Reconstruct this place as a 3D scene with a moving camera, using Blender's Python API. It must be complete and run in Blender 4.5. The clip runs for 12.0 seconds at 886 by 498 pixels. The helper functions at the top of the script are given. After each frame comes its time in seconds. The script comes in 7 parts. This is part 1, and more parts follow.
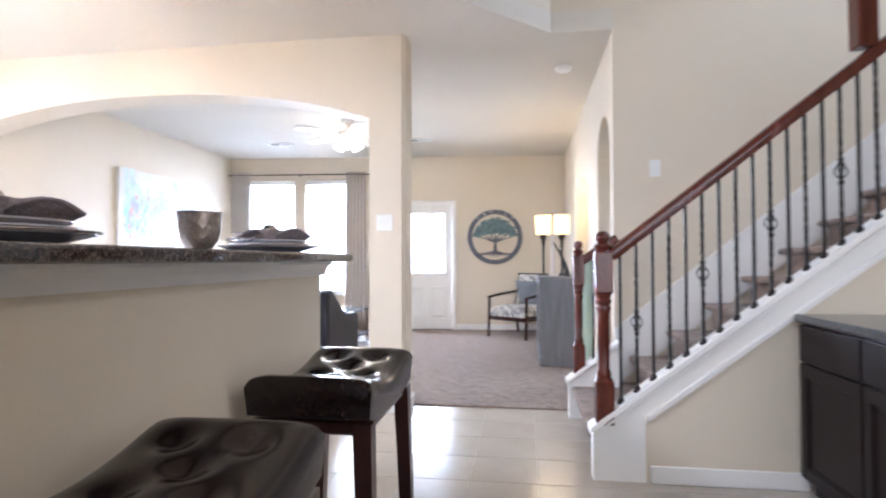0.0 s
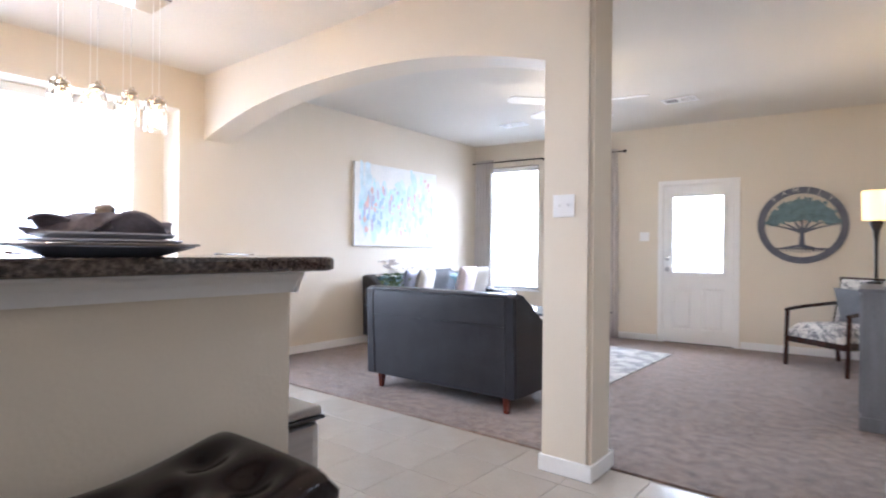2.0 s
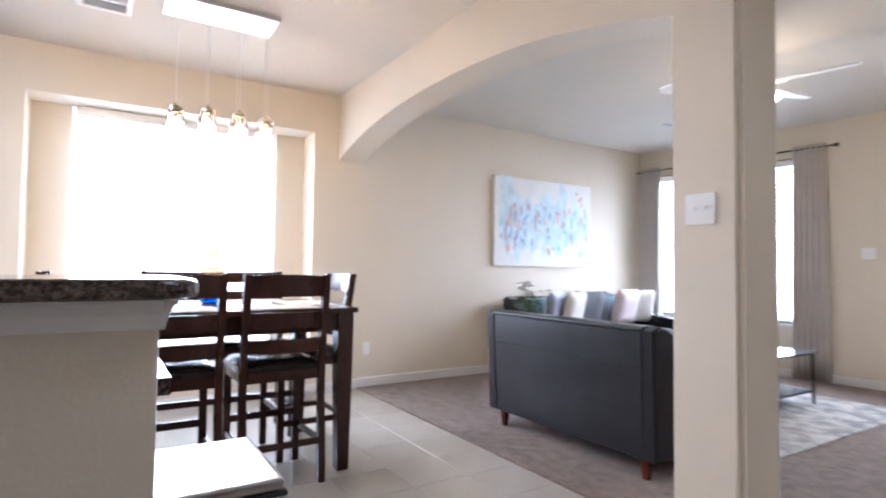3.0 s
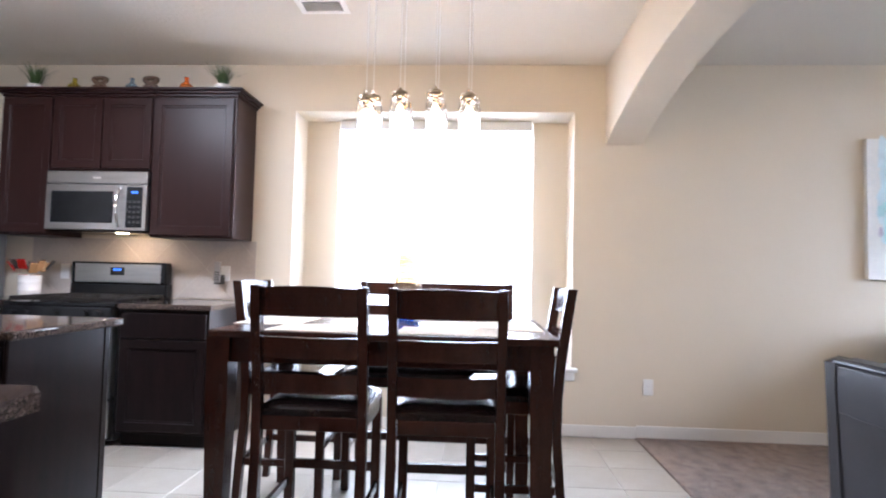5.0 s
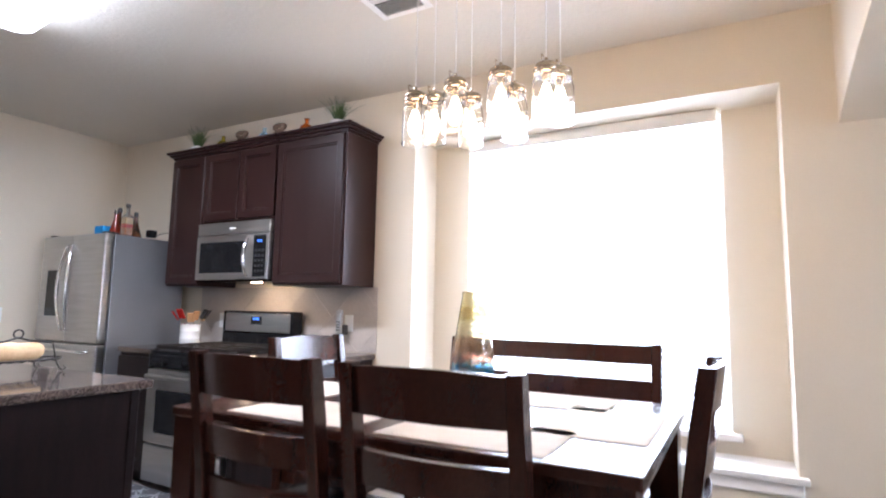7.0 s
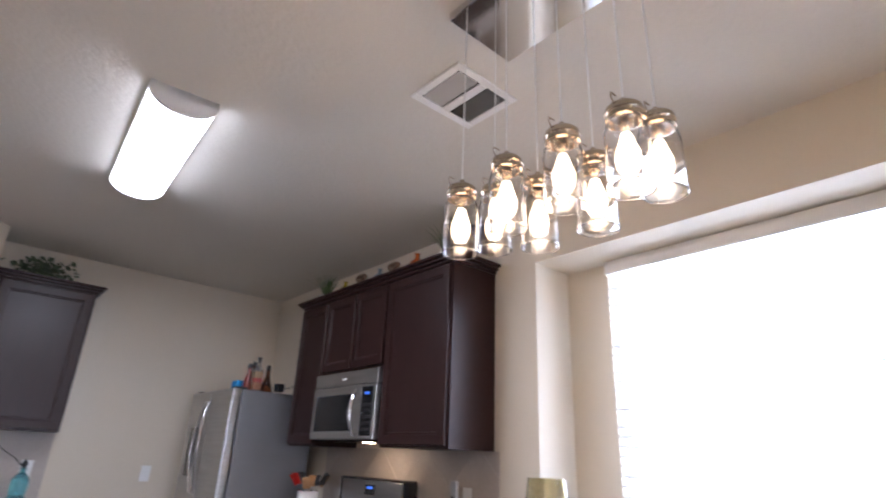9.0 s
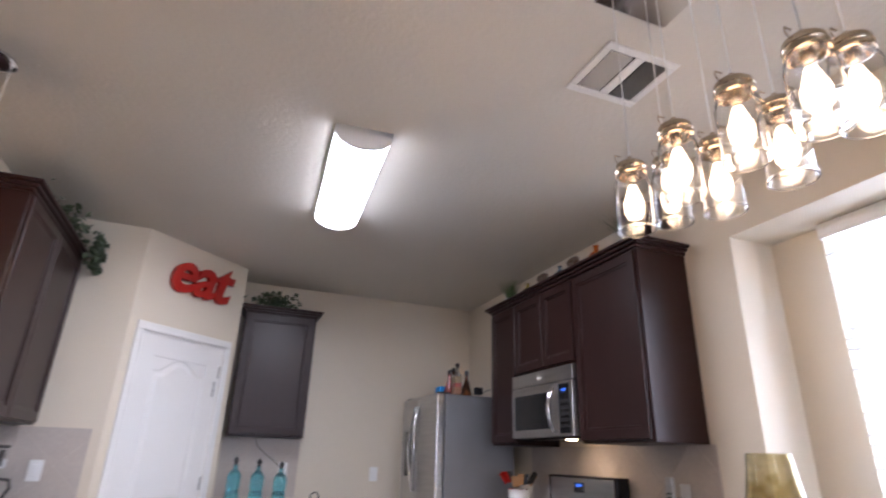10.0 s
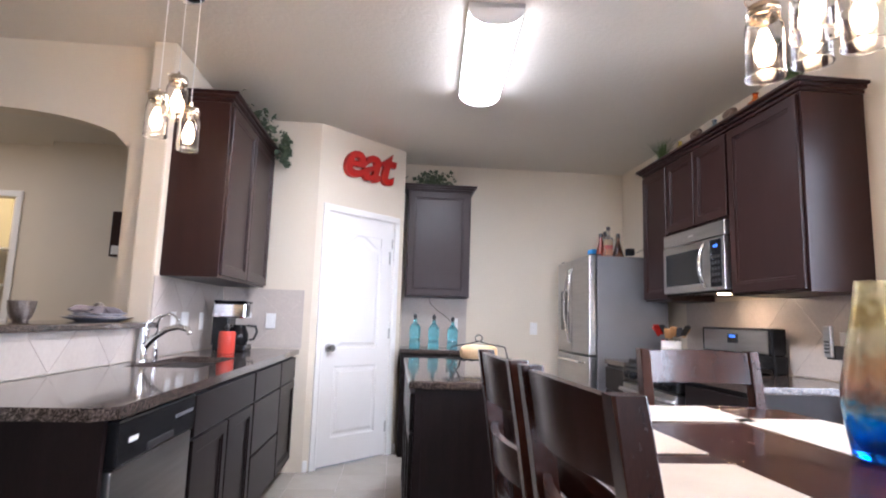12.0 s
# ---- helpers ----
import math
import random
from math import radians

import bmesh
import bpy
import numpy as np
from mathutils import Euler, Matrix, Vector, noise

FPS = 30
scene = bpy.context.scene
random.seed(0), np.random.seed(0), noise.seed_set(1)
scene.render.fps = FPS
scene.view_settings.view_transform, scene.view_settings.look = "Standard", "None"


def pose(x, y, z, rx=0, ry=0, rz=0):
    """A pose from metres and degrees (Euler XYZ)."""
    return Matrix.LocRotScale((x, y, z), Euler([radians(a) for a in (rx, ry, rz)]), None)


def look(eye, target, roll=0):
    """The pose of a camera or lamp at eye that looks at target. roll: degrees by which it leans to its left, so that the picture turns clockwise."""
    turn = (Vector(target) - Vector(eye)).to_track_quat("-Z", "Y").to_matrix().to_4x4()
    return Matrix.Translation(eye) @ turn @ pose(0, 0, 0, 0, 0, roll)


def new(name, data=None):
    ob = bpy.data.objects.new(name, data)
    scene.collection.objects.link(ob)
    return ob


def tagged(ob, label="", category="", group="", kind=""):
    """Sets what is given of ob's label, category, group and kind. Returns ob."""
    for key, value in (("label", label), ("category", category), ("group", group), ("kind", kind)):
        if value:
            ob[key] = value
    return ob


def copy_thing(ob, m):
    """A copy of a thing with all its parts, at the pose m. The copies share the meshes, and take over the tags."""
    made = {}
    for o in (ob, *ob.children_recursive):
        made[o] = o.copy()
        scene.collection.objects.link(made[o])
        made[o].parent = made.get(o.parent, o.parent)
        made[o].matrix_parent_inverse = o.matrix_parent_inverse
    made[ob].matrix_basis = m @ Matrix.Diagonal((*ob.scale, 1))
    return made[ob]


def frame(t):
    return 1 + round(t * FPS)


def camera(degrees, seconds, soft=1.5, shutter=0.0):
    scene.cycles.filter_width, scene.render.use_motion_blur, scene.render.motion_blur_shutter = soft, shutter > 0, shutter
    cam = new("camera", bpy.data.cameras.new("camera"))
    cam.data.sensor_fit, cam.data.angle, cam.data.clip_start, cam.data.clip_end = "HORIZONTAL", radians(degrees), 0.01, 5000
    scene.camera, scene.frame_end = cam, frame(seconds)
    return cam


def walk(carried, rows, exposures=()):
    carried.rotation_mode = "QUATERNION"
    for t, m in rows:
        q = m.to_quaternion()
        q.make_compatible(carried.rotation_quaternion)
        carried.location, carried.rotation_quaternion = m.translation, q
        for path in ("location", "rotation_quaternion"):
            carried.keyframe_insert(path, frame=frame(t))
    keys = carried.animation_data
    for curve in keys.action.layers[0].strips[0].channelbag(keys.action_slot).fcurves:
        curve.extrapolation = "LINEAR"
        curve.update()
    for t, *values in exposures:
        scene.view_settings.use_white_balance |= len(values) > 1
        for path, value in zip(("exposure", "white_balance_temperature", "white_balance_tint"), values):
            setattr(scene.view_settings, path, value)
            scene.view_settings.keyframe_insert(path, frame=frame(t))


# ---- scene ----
cam = camera(78.1, 12.0, soft=2.0, shutter=0.4)
PATH = [
    (0, (0.389, 1.056, 1.09), (0.1, 3.034, 1.134), -0.2),
    (0.5, (0.498, 1.301, 1.08), (-0.128, 3.2, 1.112), 0.2),
    (1, (0.574, 1.611, 1.108), (-0.251, 3.433, 1.127), 0.3),
    (1.5, (0.641, 1.978, 1.131), (-0.366, 3.706, 1.143), 0.4),
    (2, (0.667, 2.354, 1.134), (-0.587, 3.912, 1.141), 0.6),
    (2.5, (0.615, 2.677, 1.131), (-0.823, 4.067, 1.17), 0.7),
    (3, (0.594, 3.033, 1.137), (-1.097, 4.099, 1.211), 0.7),
    (3.5, (0.479, 3.301, 1.121), (-1.379, 4.038, 1.198), 1.1),
    (3.7, (0.386, 3.369, 1.131), (-1.506, 4.01, 1.21), 1.2),
    (5.5, (-0.389, 4.172, 1.158), (-2.349, 3.793, 1.273), 1.2),
    (6, (-0.614, 4.314, 1.139), (-2.518, 3.722, 1.287), 1.2),
    (6.5, (-0.856, 4.428, 1.135), (-2.664, 3.587, 1.3), 1.3),
    (7, (-1.171, 4.467, 1.223), (-2.918, 3.518, 1.446), 1.1),
    (9, (-1.949, 4.429, 1.321), (-3.169, 3.015, 2.039), 2.4),
    (9.5, (-1.966, 4.422, 1.299), (-2.928, 2.831, 2.037), 2.2),
    (10, (-1.935, 4.466, 1.261), (-2.604, 2.724, 1.98), 1.8),
    (10.5, (-1.925, 4.499, 1.219), (-2.371, 2.657, 1.856), 1.8),
    (11, (-1.934, 4.536, 1.216), (-2.21, 2.631, 1.76), 1.7),
    (11.5, (-1.97, 4.609, 1.172), (-2.128, 2.652, 1.55), 1.8),
    (12, (-1.945, 4.709, 1.18), (-2.106, 2.732, 1.437), 1.8),
]
EXPO = [(0, 0.88, 5220, 13), (1.5, 0.55, 5250, 13), (2.0, 0.46, 5280, 14), (3.0, 0.12, 5350, 15), (3.5, 0.0, 5400, 15), (6.5, 0.18, 5350, 14), (8.5, -0.7, 5450, 17), (9.5, -0.86, 5500, 18), (10.5, -0.56, 5650, 19), (11.5, -0.14, 5550, 19), (12, 0.03, 5550, 17)]
walk(cam, [(t, look(eye, target, roll)) for t, eye, target, roll in PATH], EXPO)

# ---- light ----
world = bpy.data.worlds.new("world")
scene.world = world
world.use_nodes = True
_n = world.node_tree.nodes
_bg = _n["Background"]
_sky = _n.new("ShaderNodeTexSky")
_sky.sky_type = "NISHITA"
_sky.sun_disc = False
_sky.sun_elevation = radians(50)
_sky.sun_rotation = radians(20)
world.node_tree.links.new(_sky.outputs[0], _bg.inputs[0])
_bg.inputs[1].default_value = 0.15


def lamp(name, kind, m, energy, color, **kw):
    d = bpy.data.lights.new(name, kind)
    d.energy, d.color = energy, color
    for k in kw:
        if k == "size":
            d.size = kw[k]
        elif k == "size_y":
            d.shape, d.size_y = "RECTANGLE", kw[k]
        elif k == "radius":
            d.shadow_soft_size = kw[k]
        elif k == "spread":
            d.spread = radians(kw[k])
        elif k == "angle":
            d.angle = kw[k]
    ob = new(name, d)
    ob.matrix_world = m
    return tagged(ob, kind="structure")


lamp("sun", "SUN", look((0, 0, 0), (-0.3, -0.7, -0.9)), 3.0, (1, 0.95, 0.88), angle=radians(0.5))
lamp("daylight_west", "AREA", look((-4.585, 3.62, 1.5), (0, 3.62, 1.5)), 150, (0.93, 0.96, 1.0), size=1.53, size_y=1.74, spread=140)
lamp("daylight_north", "AREA", look((-3.145, 9.445, 1.49), (-3.045, 8.445, 1.49)), 260, (0.93, 0.96, 1.0), size=1.80, size_y=1.76, spread=125)
lamp("daylight_door", "AREA", look((-1.115, 9.60, 1.41), (-1.015, 8.60, 1.41)), 34, (0.93, 0.96, 1.0), size=0.54, size_y=0.94)
# added fill below the upper ceiling; the stairwell has no window built
lamp("stairwell_fill", "AREA", look((3.2, 4.5, 5.0), (1.4, 4.4, 0.0)), 36, (0.93, 0.96, 1.0), size=1.3, size_y=1.0)
# added fill for the stair side, standing free in the hall without a window
lamp("hall_fill", "AREA", look((1.7, 1.62, 1.4), (1.3, 4.5, 0.6)), 9, (1.0, 0.93, 0.84), size=2.0, size_y=1.6, spread=140)


# ---- materials ----
def lin(r, g, b):
    return tuple(((c / 255 + 0.055) / 1.055) ** 2.4 if c > 10 else c / 3294 for c in (r, g, b)) + (1,)


MATS = {}


def mat(name, c1, c2=None, rough=0.6, metal=0.0, scale=8.0, fine=120.0, bump=0.0, bscale=60.0, stretch=(1, 1, 1), emit=None, power=0.0,
        trans=0.0, coat=0.0, ramp=(0.35, 0.65), island=0.0, world_space=False, rvar=0.08, ior=1.45, sheen=0.0, spec=0.5):
    """Two scales of noise between two colours, with bump and varied gloss."""
    if name in MATS:
        return MATS[name]
    m = bpy.data.materials.new(name)
    m.use_nodes = True
    nt = m.node_tree
    b = nt.nodes["Principled BSDF"]
    if len(c1) == 3:
        c1 = c1 + (1,)
    c2 = c1 if c2 is None else (c2 + (1,) if len(c2) == 3 else c2)
    tc = nt.nodes.new("ShaderNodeTexCoord")
    mp = nt.nodes.new("ShaderNodeMapping")
    mp.inputs["Scale"].default_value = stretch
    nt.links.new(tc.outputs["Object"], mp.inputs[0])
    src = mp.outputs[0]
    if world_space:
        g = nt.nodes.new("ShaderNodeNewGeometry")
        nt.links.new(g.outputs["Position"], mp.inputs[0])
    n1 = nt.nodes.new("ShaderNodeTexNoise")
    n1.inputs["Scale"].default_value = scale
    n1.inputs["Detail"].default_value = 4
    n2 = nt.nodes.new("ShaderNodeTexNoise")
    n2.inputs["Scale"].default_value = fine
    n2.inputs["Detail"].default_value = 2
    nt.links.new(src, n1.inputs["Vector"])
    nt.links.new(src, n2.inputs["Vector"])
    add = nt.nodes.new("ShaderNodeMath")
    add.operation = "MULTIPLY_ADD"
    nt.links.new(n2.outputs["Fac"], add.inputs[0])
    add.inputs[1].default_value = 0.4
    sc = nt.nodes.new("ShaderNodeMath")
    sc.operation = "MULTIPLY"
    sc.inputs[1].default_value = 0.6
    nt.links.new(n1.outputs["Fac"], sc.inputs[0])
    nt.links.new(sc.outputs[0], add.inputs[2])
    rp = nt.nodes.new("ShaderNodeValToRGB")
    rp.color_ramp.elements[0].position, rp.color_ramp.elements[1].position = ramp
    rp.color_ramp.elements[0].color, rp.color_ramp.elements[1].color = c1, c2
    nt.links.new(add.outputs[0], rp.inputs[0])
    col = rp.outputs[0]
    if island:
        oi = nt.nodes.new("ShaderNodeObjectInfo")
        mr = nt.nodes.new("ShaderNodeMapRange")
        mr.inputs["To Min"].default_value, mr.inputs["To Max"].default_value = 1 - island, 1 + island
        nt.links.new(oi.outputs["Random"], mr.inputs["Value"])
        mx = nt.nodes.new("ShaderNodeHueSaturation")
        nt.links.new(mr.outputs[0], mx.inputs["Value"])
        nt.links.new(col, mx.inputs["Color"])
        col = mx.outputs[0]
    nt.links.new(col, b.inputs["Base Color"])
    rr = nt.nodes.new("ShaderNodeMapRange")
    rr.inputs["To Min"].default_value, rr.inputs["To Max"].default_value = max(0.02, rough - rvar), min(1, rough + rvar)
    nt.links.new(n1.outputs["Fac"], rr.inputs["Value"])
    nt.links.new(rr.outputs[0], b.inputs["Roughness"])
    b.inputs["Metallic"].default_value = metal
    b.inputs["IOR"].default_value = ior
    b.inputs["Specular IOR Level"].default_value = spec
    b.inputs["Transmission Weight"].default_value = trans
    b.inputs["Coat Weight"].default_value = coat
    b.inputs["Sheen Weight"].default_value = sheen
    if emit:
        b.inputs["Emission Color"].default_value = emit + (1,)
        b.inputs["Emission Strength"].default_value = power
    if bump:
        n3 = nt.nodes.new("ShaderNodeTexNoise")
        n3.inputs["Scale"].default_value = bscale
        n3.inputs["Detail"].default_value = 3
        nt.links.new(src, n3.inputs["Vector"])
        bp = nt.nodes.new("ShaderNodeBump")
        bp.inputs["Strength"].default_value = bump
        bp.inputs["Distance"].default_value = 0.01
        nt.links.new(n3.outputs["Fac"], bp.inputs["Height"])
        nt.links.new(bp.outputs[0], b.inputs["Normal"])
    MATS[name] = m
    return m


WALL = mat("wall_paint", (0.66, 0.592, 0.482), (0.69, 0.622, 0.512), 0.62, bump=0.10, bscale=90, scale=1.2)
CEIL = mat("ceiling_paint", (0.64, 0.60, 0.53), (0.68, 0.64, 0.57), 0.8, bump=0.3, bscale=45, scale=0.9)
TRIM = mat("trim_paint", (0.78, 0.77, 0.75), (0.82, 0.81, 0.79), 0.35, scale=2)
DOORW = mat("door_paint", (0.76, 0.75, 0.73), (0.8, 0.79, 0.77), 0.4, scale=2, bump=0.05, bscale=200)
TILE = mat("floor_tile_glaze", (0.37, 0.33, 0.285), (0.42, 0.38, 0.33), 0.2, scale=5, fine=60, island=0.05, ramp=(0.3, 0.7))
GROUT = mat("grout", (0.39, 0.35, 0.305), (0.44, 0.40, 0.35), 0.9, bump=0.2)
CARPET = mat("carpet_pile", (0.085, 0.05, 0.034), (0.255, 0.172, 0.126), 0.95, scale=14, fine=260, bump=0.9, bscale=200, ramp=(0.36, 0.62), sheen=0.3)
GRANITE = mat("speckled_granite", (0.022, 0.016, 0.014), (0.155, 0.118, 0.10), 0.1, scale=130, fine=420, ramp=(0.45, 0.62), coat=0.3, rvar=0.04)
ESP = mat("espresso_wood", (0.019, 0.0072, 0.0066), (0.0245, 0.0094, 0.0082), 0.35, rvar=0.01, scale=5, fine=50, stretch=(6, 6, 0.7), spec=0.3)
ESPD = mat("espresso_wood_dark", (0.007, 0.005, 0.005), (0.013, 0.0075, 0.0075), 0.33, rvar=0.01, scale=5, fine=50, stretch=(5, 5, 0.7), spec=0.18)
CHAIRW = mat("dark_walnut_stain", (0.020, 0.006, 0.004), (0.045, 0.014, 0.008), 0.26, scale=3, fine=60, stretch=(6, 6, 1.5), ramp=(0.25, 0.75), coat=0.1, rvar=0.03)
STOOLW = mat("red_brown_stain", (0.018, 0.005, 0.005), (0.038, 0.010, 0.008), 0.3, scale=4, fine=50, stretch=(5, 5, 0.8), coat=0.1)
MAHOG = mat("mahogany_stain", (0.05, 0.009, 0.006), (0.12, 0.024, 0.012), 0.25, scale=4, fine=45, stretch=(5, 5, 0.8), coat=0.4)
STEEL = mat("brushed_steel", (0.42, 0.41, 0.40), (0.52, 0.51, 0.5), 0.3, metal=1.0, scale=3, fine=300, stretch=(1, 1, 14), rvar=0.05)
STEELD = mat("grey_painted_steel", (0.19, 0.19, 0.2), (0.23, 0.23, 0.24), 0.42, metal=0.5, scale=3, bump=0.08, bscale=300)
CHROME = mat("polished_chrome", (0.75, 0.75, 0.76), None, 0.08, metal=1.0, rvar=0.03)
BRASSY = mat("warm_nickel", (0.50, 0.42, 0.31), (0.58, 0.5, 0.4), 0.25, metal=1.0)
BLACK = mat("black_gloss", (0.009, 0.009, 0.010), (0.014, 0.014, 0.015), 0.16, spec=0.3)
BLACKM = mat("black_matt", (0.015, 0.014, 0.014), (0.03, 0.028, 0.028), 0.5)
IRON = mat("wrought_iron", (0.018, 0.016, 0.015), (0.035, 0.03, 0.028), 0.45, metal=0.6, bump=0.15)
LEATHER = mat("black_brown_leather", (0.008, 0.005, 0.0045), (0.018, 0.011, 0.010), 0.2, scale=12, bump=0.06, bscale=220, spec=0.45, rvar=0.04)
GLEATHER = mat("slate_grey_leather", (0.013, 0.013, 0.0155), (0.025, 0.0245, 0.028), 0.36, spec=0.35, scale=6, bump=0.12, bscale=260)
TEAL = mat("teal_tufted_leather", (0.08, 0.16, 0.2), (0.14, 0.25, 0.3), 0.4, scale=8, bump=0.2)
STONE = mat("backsplash_tile", (0.43, 0.38, 0.34), (0.52, 0.465, 0.415), 0.35, scale=4, fine=50, ramp=(0.3, 0.7))
WHITEP = mat("white_plastic", (0.8, 0.8, 0.79), None, 0.35)
CERAM = mat("white_ceramic", (0.78, 0.76, 0.74), (0.84, 0.82, 0.8), 0.2)
CURT = mat("taupe_curtain_cloth", (0.56, 0.52, 0.49), (0.64, 0.60, 0.57), 0.9, scale=3, fine=300, bump=0.2, bscale=400)
GREYC = mat("weathered_grey_wood", (0.14, 0.145, 0.16), (0.21, 0.215, 0.235), 0.55, scale=5, fine=60, stretch=(5, 5, 0.6), bump=0.1)
PANE = mat("clear_glass", (1, 1, 1), None, 0.02, trans=1.0, rvar=0.0, ior=1.45)
BLUEG = mat("aqua_glass", (0.25, 0.72, 0.85), (0.35, 0.8, 0.9), 0.05, trans=0.85, rvar=0.02)
GREENG = mat("pale_green_glaze", (0.42, 0.55, 0.47), (0.5, 0.62, 0.54), 0.25, scale=2)
RED = mat("glossy_red_paint", (0.36, 0.012, 0.01), (0.43, 0.022, 0.014), 0.22, coat=0.3)
REDC = mat("red_ceramic", (0.55, 0.05, 0.03), (0.62, 0.075, 0.05), 0.25)
LEAF = mat("ivy_leaf", (0.022, 0.04, 0.02), (0.13, 0.17, 0.10), 0.5, scale=20)
GRASSM = mat("faux_grass_blade", (0.035, 0.07, 0.022), (0.11, 0.17, 0.06), 0.5, scale=20)
WHITEC = mat("linen_white", (0.66, 0.62, 0.6), (0.74, 0.71, 0.69), 0.9, bump=0.3, bscale=300)
NAPK = mat("mauve_grey_napkin", (0.13, 0.11, 0.12), (0.25, 0.22, 0.23), 0.9, bump=0.4, bscale=260)
PLACE = mat("cream_woven_mat", (0.52, 0.45, 0.36), (0.62, 0.55, 0.46), 0.85, fine=400, bump=0.4, bscale=500)
SILVER = mat("hammered_silver", (0.33, 0.29, 0.26), (0.60, 0.55, 0.51), 0.34, metal=1.0, bump=0.5, bscale=45)
PILLG = mat("slate_pillow", (0.13, 0.14, 0.16), (0.19, 0.2, 0.22), 0.9, bump=0.3, bscale=300)
WOODL = mat("light_oak_utensil", (0.45, 0.24, 0.1), (0.55, 0.32, 0.15), 0.6)
AMBER = mat("amber_glass", (0.035, 0.01, 0.005), (0.16, 0.055, 0.018), 0.08, trans=0.15, scale=22, fine=60, ramp=(0.45, 0.6))
BREAD = mat("pale_gourd_skin", (0.45, 0.29, 0.14), (0.58, 0.42, 0.24), 0.6, bump=0.3, bscale=30)
BULB = mat("warm_bulb", (1, 0.9, 0.75), None, 0.4, emit=(1.0, 0.66, 0.36), power=90.0)
TUBE = mat("fluorescent_diffuser", (0.9, 0.9, 0.9), None, 0.5, emit=(1.0, 0.98, 0.96), power=24.0)
SHADE = mat("lit_parchment_shade", (0.9, 0.75, 0.45), None, 0.7, emit=(1.0, 0.58, 0.18), power=1.6)
GLOBE = mat("frosted_lit_glass", (0.9, 0.9, 0.9), None, 0.5, emit=(1.0, 0.8, 0.55), power=12.0)
SKYW = mat("bright_sky_backdrop", (0.8, 0.85, 0.9), None, 0.9, emit=(0.93, 0.97, 1.0), power=5.0)
LCD = mat("blue_display", (0.02, 0.05, 0.3), None, 0.3, emit=(0.08, 0.25, 1.0), power=1.8)
SLAT = mat("white_blind_slat", (0.82, 0.83, 0.84), None, 0.5)
CHARG = mat("slate_blue_glaze", (0.24, 0.26, 0.33), (0.32, 0.34, 0.41), 0.2)
PLATEM = mat("pale_grey_plate", (0.40, 0.40, 0.44), (0.48, 0.48, 0.52), 0.2)


# ---- builders ----
def box(bm, x0, x1, y0, y1, z0, z1, bev=0.0, seg=1):
    """A box between two corners, its edges bevelled."""
    xs, ys, zs = sorted((x0, x1)), sorted((y0, y1)), sorted((z0, z1))
    v = [bm.verts.new((x, y, z)) for x in xs for y in ys for z in zs]
    f = [(0, 1, 3, 2), (4, 6, 7, 5), (0, 4, 5, 1), (2, 3, 7, 6), (0, 2, 6, 4), (1, 5, 7, 3)]
    faces = [bm.faces.new([v[i] for i in q]) for q in f]
    if bev:
        es = list({e for q in faces for e in q.edges})
        bmesh.ops.bevel(bm, geom=es, offset=min(bev, 0.45 * min(xs[1] - xs[0], ys[1] - ys[0], zs[1] - zs[0])), segments=seg, affect="EDGES", profile=0.6)
    return faces


def obox(bm, m, sx, sy, sz, bev=0.0, seg=1):
    """A box of a size about the origin of m."""
    t = bmesh.new()
    box(t, -sx / 2, sx / 2, -sy / 2, sy / 2, -sz / 2, sz / 2, bev, seg)
    t.transform(m)
    merge(bm, t)


def merge(bm, t):
    me = bpy.data.meshes.new("tmp")
    t.to_mesh(me)
    t.free()
    bm.from_mesh(me)
    bpy.data.meshes.remove(me)


def lathe(bm, prof, c=(0, 0, 0), n=24, m=None, fn=None):
    """A turned shape from (radius, height) pairs."""
    rings = []
    for r, z in prof:
        if r < 1e-5:
            rings.append([bm.verts.new((0, 0, z))])
        else:
            rings.append([bm.verts.new((r * math.cos(2 * math.pi * i / n) * (fn(i / n, z) if fn else 1), r * math.sin(2 * math.pi * i / n) * (fn(i / n, z) if fn else 1), z)) for i in range(n)])
    for a, b in zip(rings, rings[1:]):
        for i in range(n):
            j = (i + 1) % n
            q = [a[i % len(a)], a[j % len(a)], b[j % len(b)], b[i % len(b)]]
            q = list(dict.fromkeys(q))
            if len(q) > 2:
                bm.faces.new(q)
    vs = [v for r in rings for v in r]
    mm = Matrix.Translation(c) @ (m or Matrix())
    bmesh.ops.transform(bm, matrix=mm, verts=vs)
    for q in (rings[0], rings[-1]):
        if len(q) > 2 and not (prof[0] == prof[-1]):
            bm.faces.new(q)
    return vs


def tube(bm, pts, r=0.005, n=8, r2=None):
    """A round bar along points."""
    pts = [Vector(p) for p in pts]
    rings = []
    for i, p in enumerate(pts):
        d = (pts[min(i + 1, len(pts) - 1)] - pts[max(i - 1, 0)]).normalized()
        u = d.orthogonal().normalized() if i == 0 else (u - d * u.dot(d)).normalized()
        w = d.cross(u)
        rr = r if r2 is None else r + (r2 - r) * i / (len(pts) - 1)
        rings.append([bm.verts.new(p + (u * math.cos(2 * math.pi * k / n) + w * math.sin(2 * math.pi * k / n)) * rr) for k in range(n)])
    for a, b in zip(rings, rings[1:]):
        for k in range(n):
            bm.faces.new((a[k], a[(k + 1) % n], b[(k + 1) % n], b[k]))
    bm.faces.new(rings[0])
    bm.faces.new(rings[-1])


